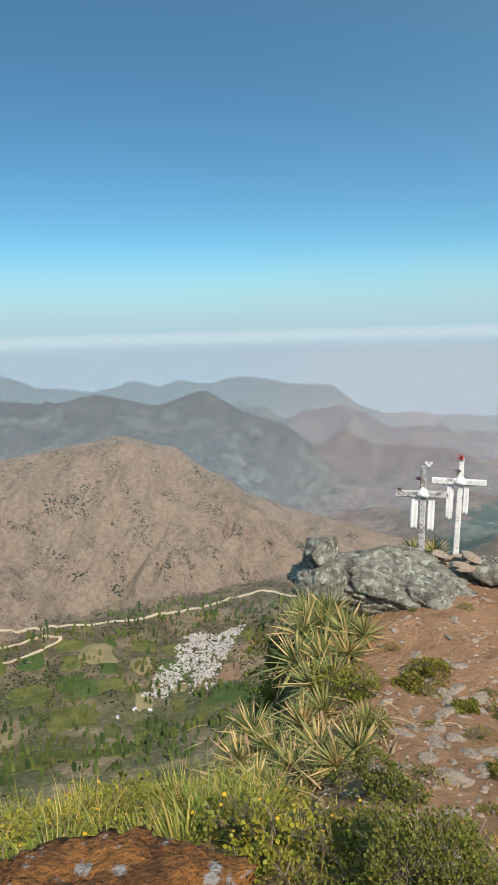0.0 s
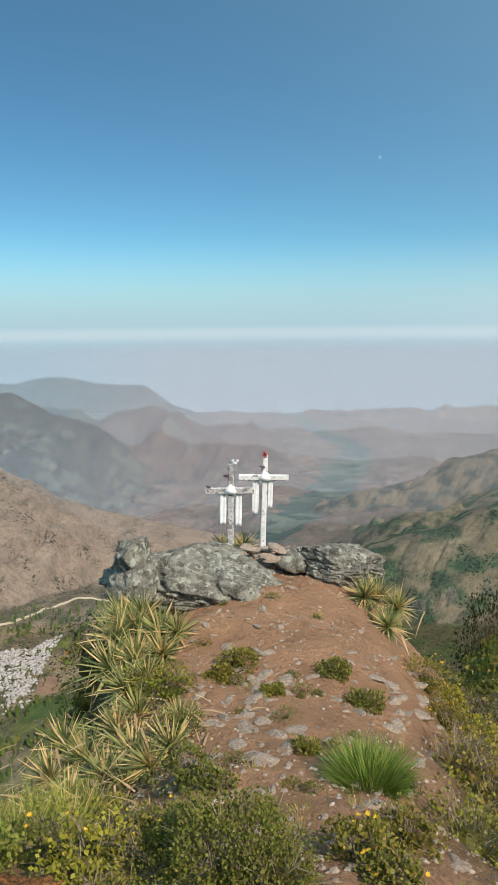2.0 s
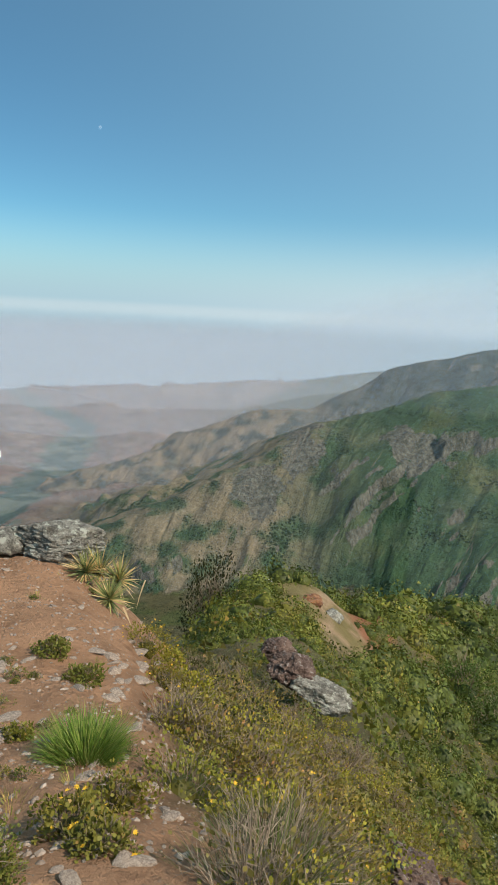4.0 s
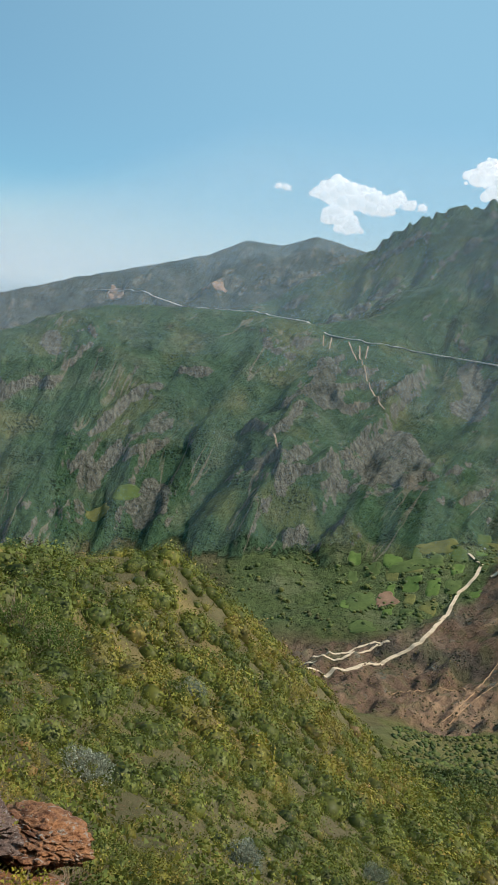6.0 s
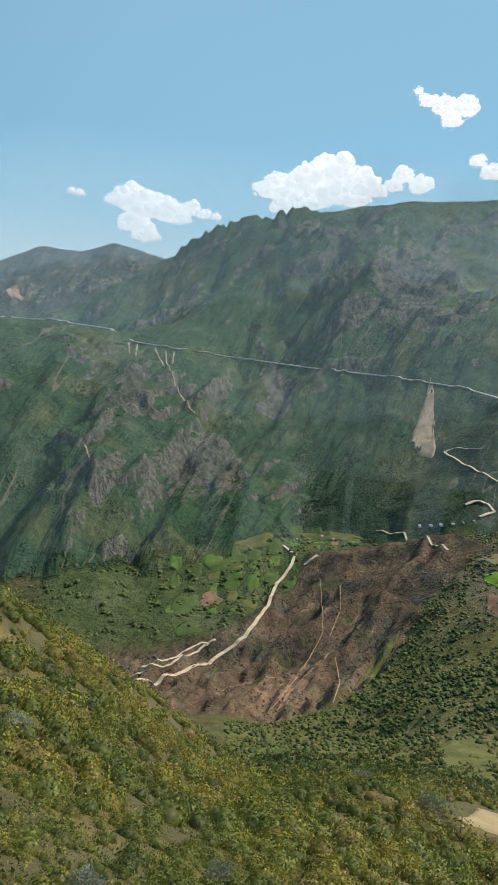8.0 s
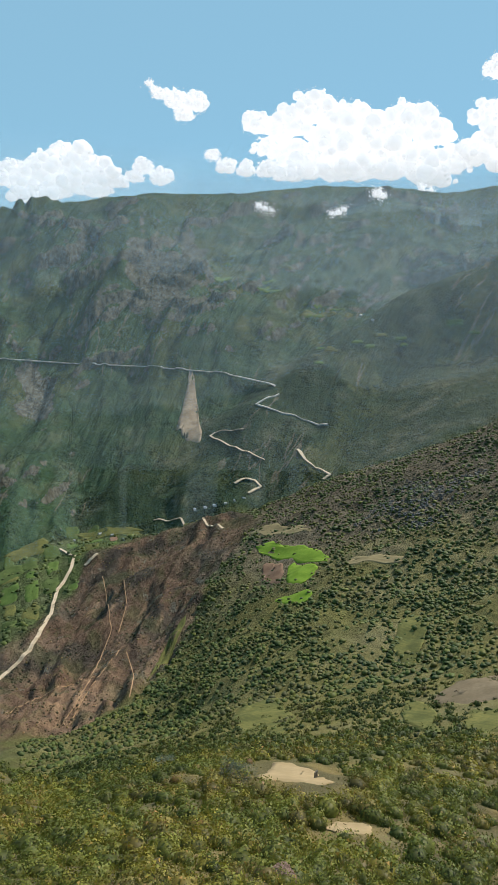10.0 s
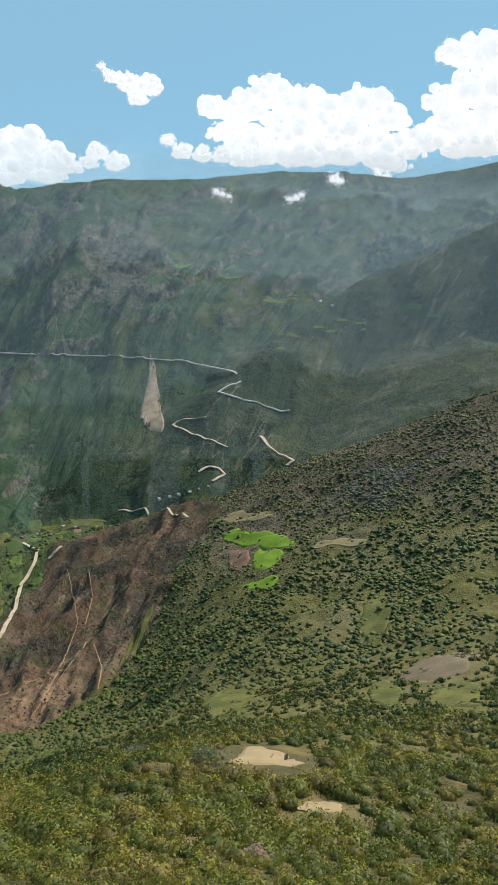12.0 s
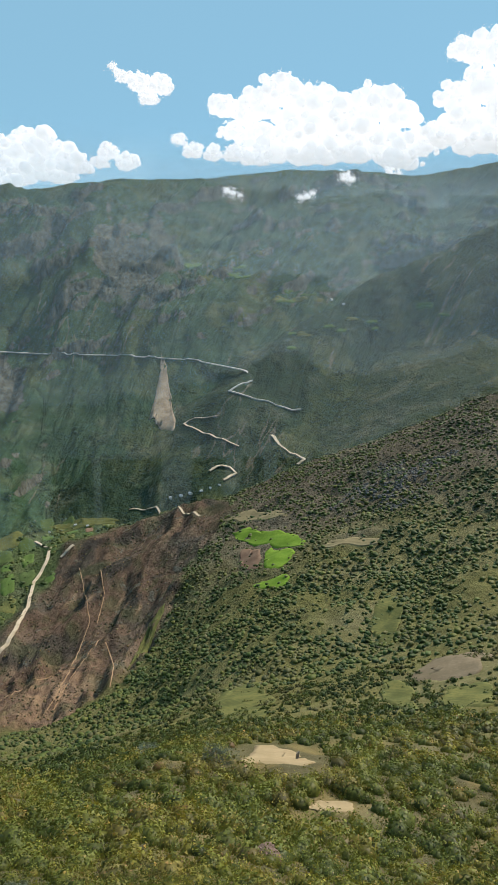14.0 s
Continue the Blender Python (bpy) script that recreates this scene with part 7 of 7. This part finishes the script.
for k, (az, r, rad, tone, fl) in enumerate(((41.5, 3.3, 0.20, (1.0, 1.1, 0.7), 0), (42.2, 4.0, 0.22, (1.1, 1.15, 0.7), 0), (42.6, 4.9, 0.24, (1.3, 1.35, 0.6), 0), (44.6, 5.2, 0.22, (1.3, 1.35, 0.6), 0), (40.0, 3.0, 0.14, (1.0, 1.1, 0.7), 0), (36.6, 5.2, 0.18, (1.3, 1.2, 0.6), 0), (38.2, 5.0, 0.14, (1.3, 1.2, 0.6), 0),
                                          (26.4, 2.2, 0.14, (1.3, 1.2, 0.7), 14), (23.6, 2.0, 0.12, (1.2, 1.15, 0.7), 8), (45.0, 2.5, 0.10, (1.2, 1.1, 0.7), 8), (28.0, 5.0, 0.14, (1.1, 1.15, 0.7), 0), (25.5, 4.6, 0.15, (1.1, 1.15, 0.7), 0), (22.0, 2.5, 0.16, (1.3, 1.2, 0.6), 0), (20.2, 5.9, 0.30, (1.5, 1.3, 0.6), 26), (18.6, 5.4, 0.22, (1.4, 1.2, 0.6), 8),
                                          (31.0, 3.6, 0.10, (1.2, 1.2, 0.6), 0), (33.5, 4.6, 0.10, (1.2, 1.2, 0.6), 0))):
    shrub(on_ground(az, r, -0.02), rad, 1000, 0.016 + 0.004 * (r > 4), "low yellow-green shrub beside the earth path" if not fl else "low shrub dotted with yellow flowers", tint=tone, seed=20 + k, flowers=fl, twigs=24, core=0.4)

# left flank: grass and flowering shrubs below the path
for k in range(46):
    az, r = pick.uniform(50, 80), pick.uniform(2.3, 5.2)
    tuft_of_grass(on_ground(az, r, -0.02), 130, pick.uniform(0.22, 0.40), pick.uniform(0.06, 0.14), "long green and straw-coloured grass tuft", tint=pick.choice(((1.2, 1.15, 0.9), (1.4, 1.25, 0.9), (1.0, 1.1, 0.7))), seed=100 + k, width=0.006)
for k in range(62):
    az, r = pick.uniform(49, 80), pick.uniform(2.2, 5.8)
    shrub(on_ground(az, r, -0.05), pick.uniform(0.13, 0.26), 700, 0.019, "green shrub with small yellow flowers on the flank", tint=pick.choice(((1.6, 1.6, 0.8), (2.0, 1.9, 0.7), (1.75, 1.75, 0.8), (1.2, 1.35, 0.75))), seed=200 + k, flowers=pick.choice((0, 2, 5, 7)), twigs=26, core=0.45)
boulder("mossy_rock", on_ground(68.5, 1.95, -0.06), (0.52, 0.36, 0.22), 62, 33, MOSSY, "flat rock crusted with orange lichen", "", 6, 14, 0.10)
boulder("mossy_rock", on_ground(76, 1.9, -0.10), (0.4, 0.3, 0.2), 30, 34, MOSSY, "flat rock crusted with orange lichen", "", 5, 22, 0.07)

# right flank: rocks and flowering scrub falling away to the hillside
boulder("leaning_rock", from_eye(-4.4, -42.4, 5.2), (0.50, 1.15, 0.26), -4, 41, DUSKY, "grey-brown rock slab lying down the slope", "rocks on the flank", 6, 9, 0.11, (-0.62, 0.25))
boulder("leaning_rock", from_eye(-9.8, -43.4, 5.4), (0.52, 1.25, 0.24), -10, 42, RUST_ROCK, "rust-red rock slab beside the grey one", "rocks on the flank", 6, 9, 0.11, (-0.62, 0.35))
boulder("leaning_rock", from_eye(-7.6, -47.0, 4.2), (0.5, 0.62, 0.2), -12, 52, RUST_ROCK, "rust-red rock at the foot of the slabs", "rocks on the flank", 5, 9, 0.12, (-0.6, 0.3))
boulder("leaning_rock", from_eye(-5.2, -46.4, 4.6), (0.42, 0.7, 0.2), -4, 54, RUST_ROCK, "rust-red broken rock between the slabs", "rocks on the flank", 5, 9, 0.12, (-0.6, 0.3))
boulder("leaning_rock", from_eye(-2.2, -47.2, 4.1), (0.32, 0.5, 0.18), 12, 53, RUST_ROCK, "rust-brown rock under the grey slab", "rocks on the flank", 5, 9, 0.12, (-0.6, 0.2))
boulder("grey_boulder", from_eye(4.9, -31.3, 9.6), (0.46, 0.30, 0.20), 10, 43, LICHEN, "overhanging grey rock ledge on the crest", "rocks on the flank", 5, 8, 0.14, (0.1, 0.3))
boulder("grey_boulder", from_eye(7.2, -29.9, 9.9), (0.50, 0.34, 0.24), 40, 45, DUSKY, "brown rock behind the overhanging ledge", "rocks on the flank", 5, 8, 0.14, (0.2, 0.35))
boulder("grey_boulder", from_eye(9.2, -28.2, 10.6), (0.34, 0.28, 0.17), 50, 44, DUSKY, "dark brown boulder on the crest of the flank", "rocks on the flank", 5, 9, 0.13)
boulder("rusty_rock", from_eye(20.4, -32.2, 4.7), (0.20, 0.36, 0.12), 10, 47, RUST_ROCK, "rust-brown rock at the path edge", "rocks on the flank", 4, 20, 0.08, (-0.3, 0.3))
for k, (az, dip, size, mat) in enumerate(((7.6, -22.6, 0.9, LICHEN), (5.0, -23.4, 1.0, RUST_ROCK), (3.0, -24.0, 1.1, RUST_ROCK), (1.0, -25.4, 0.9, RUST_ROCK), (6.4, -24.6, 0.7, RUST_ROCK), (4.4, -25.6, 0.7, LICHEN), (10.5, -23.4, 0.6, LICHEN))):
    boulder("knoll_rock", sight(az, dip), (size, size * 0.8, size * 0.55), k * 50, 70 + k, mat, "weathered rust and grey rock on the knoll", "rocks on the knoll", 4, 20, 0.09)

for k in range(110):
    az, r = pick.uniform(-14, 19), 1.7 + 5.6 * pick.random() ** 1.3
    if az > 10.5 and r < 3.0 or (-14 < az < 0 and r < 3.9) or (-14 < az < -2.5 and 4.0 < r < 6.5):
        continue
    kind = pick.random()
    if kind < 0.62:
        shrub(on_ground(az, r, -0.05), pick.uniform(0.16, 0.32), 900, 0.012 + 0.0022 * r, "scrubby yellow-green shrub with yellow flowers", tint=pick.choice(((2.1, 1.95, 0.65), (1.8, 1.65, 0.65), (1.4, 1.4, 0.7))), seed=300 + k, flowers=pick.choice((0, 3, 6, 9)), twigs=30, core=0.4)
    elif kind < 0.8:
        shrub(on_ground(az, r, -0.05), pick.uniform(0.25, 0.4), 160, 0.022, "bare brown twiggy shrub", tint=(1.2, 1.0, 0.8), seed=400 + k, twigs=110, core=0)
    else:
        tuft_of_grass(on_ground(az, r, -0.02), 220, pick.uniform(0.3, 0.5), 0.14, "tall dull green grass tuft on the flank", tint=(0.5, 0.58, 0.42), seed=500 + k, width=0.0036)
for k in range(11):  # bright yellow-flowered shrubs above the slabs
    shrub(on_ground(pick.uniform(-0.5, 6.5), pick.uniform(2.2, 3.6), -0.04), pick.uniform(0.13, 0.22), 2200, 0.011, "dense bright yellow-green shrub with yellow flowers", tint=pick.choice(((2.2, 2.1, 0.5), (1.9, 1.8, 0.6), (1.7, 1.7, 0.6))), seed=1400 + k, flowers=10, twigs=30, core=0.35)
tuft_of_grass(on_ground(9.0, 2.35, -0.02), 1500, 0.31, 0.13, "tall dark green grass tuft on the flank", tint=(0.28, 0.34, 0.24), seed=600, width=0.0032)
for k, (az, dip, r, rad) in enumerate(((14.5, -30.0, 7.2, 0.4), (16.5, -28.5, 7.6, 0.35), (12.0, -30.5, 7.0, 0.5), (13.0, -33.5, 5.8, 0.4), (11.5, -27.8, 9.0, 0.5))):
    shrub(on_ground(az, r, -0.05), rad, 900, 0.03, "dark grey-green twiggy shrub at the summit edge", tint=(0.55, 0.6, 0.55), seed=700 + k, twigs=90, core=0.45)
for k in range(90):
    az, r = pick.uniform(-8, 15), pick.uniform(3.6, 10.5)
    if az < -2.5 and 4 < r < 6.5:
        continue
    if pick.random() < 0.75:
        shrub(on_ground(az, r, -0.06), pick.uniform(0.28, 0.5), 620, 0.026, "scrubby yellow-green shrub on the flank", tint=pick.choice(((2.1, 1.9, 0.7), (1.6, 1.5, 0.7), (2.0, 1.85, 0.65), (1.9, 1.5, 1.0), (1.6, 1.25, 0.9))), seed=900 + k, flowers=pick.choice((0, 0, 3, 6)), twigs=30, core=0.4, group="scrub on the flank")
    else:
        shrub(on_ground(az, r, -0.06), pick.uniform(0.3, 0.5), 260, 0.024, "bare brown twiggy shrub on the flank", tint=(1.5, 1.1, 0.9), seed=1000 + k, twigs=100, core=0, group="scrub on the flank")
# plants on the earth left of the path and on the flank above the slabs
for k in range(16):
    az, r = pick.uniform(43.5, 51), pick.uniform(2.0, 3.4)
    if k % 2:
        shrub(on_ground(az, r, -0.02), pick.uniform(0.07, 0.14), 420, 0.012, "low green herb at the path edge", tint=pick.choice(((1.2, 1.25, 0.8), (1.5, 1.4, 0.8))), seed=1200 + k, flowers=pick.choice((0, 0, 3)), twigs=16, core=0.3)
    else:
        tuft_of_grass(on_ground(az, r, -0.01), 60, pick.uniform(0.08, 0.16), 0.06, "small dry grass tuft at the path edge", tint=(1.4, 1.2, 0.9), seed=1300 + k, width=0.004)
boulder("half_buried_rock", sight(-66.7, -43.5) + Vector((0, 0, 0.45)), (1.5, 1.0, 0.75), 20, 88, DUSKY, "brown rock rising out of the hillside scrub", "", 5, 12, 0.1)
# a sparse, half-bare tree on the far crest
tree = shrub(on_ground(15.2, 34.0, -0.3), 1.5, 1900, 0.085, "sparse half-bare dark tree on the crest", tint=(0.32, 0.34, 0.34), seed=800, twigs=170, flat=1.15, core=0)
tree.scale = (1.05, 1.05, 2.1)
shrub(on_ground(17.6, 32.0, -0.2), 1.2, 900, 0.07, "dark scrubby bush beside the bare tree", tint=(0.5, 0.5, 0.45), seed=801, twigs=90, flat=0.9, core=0.3)
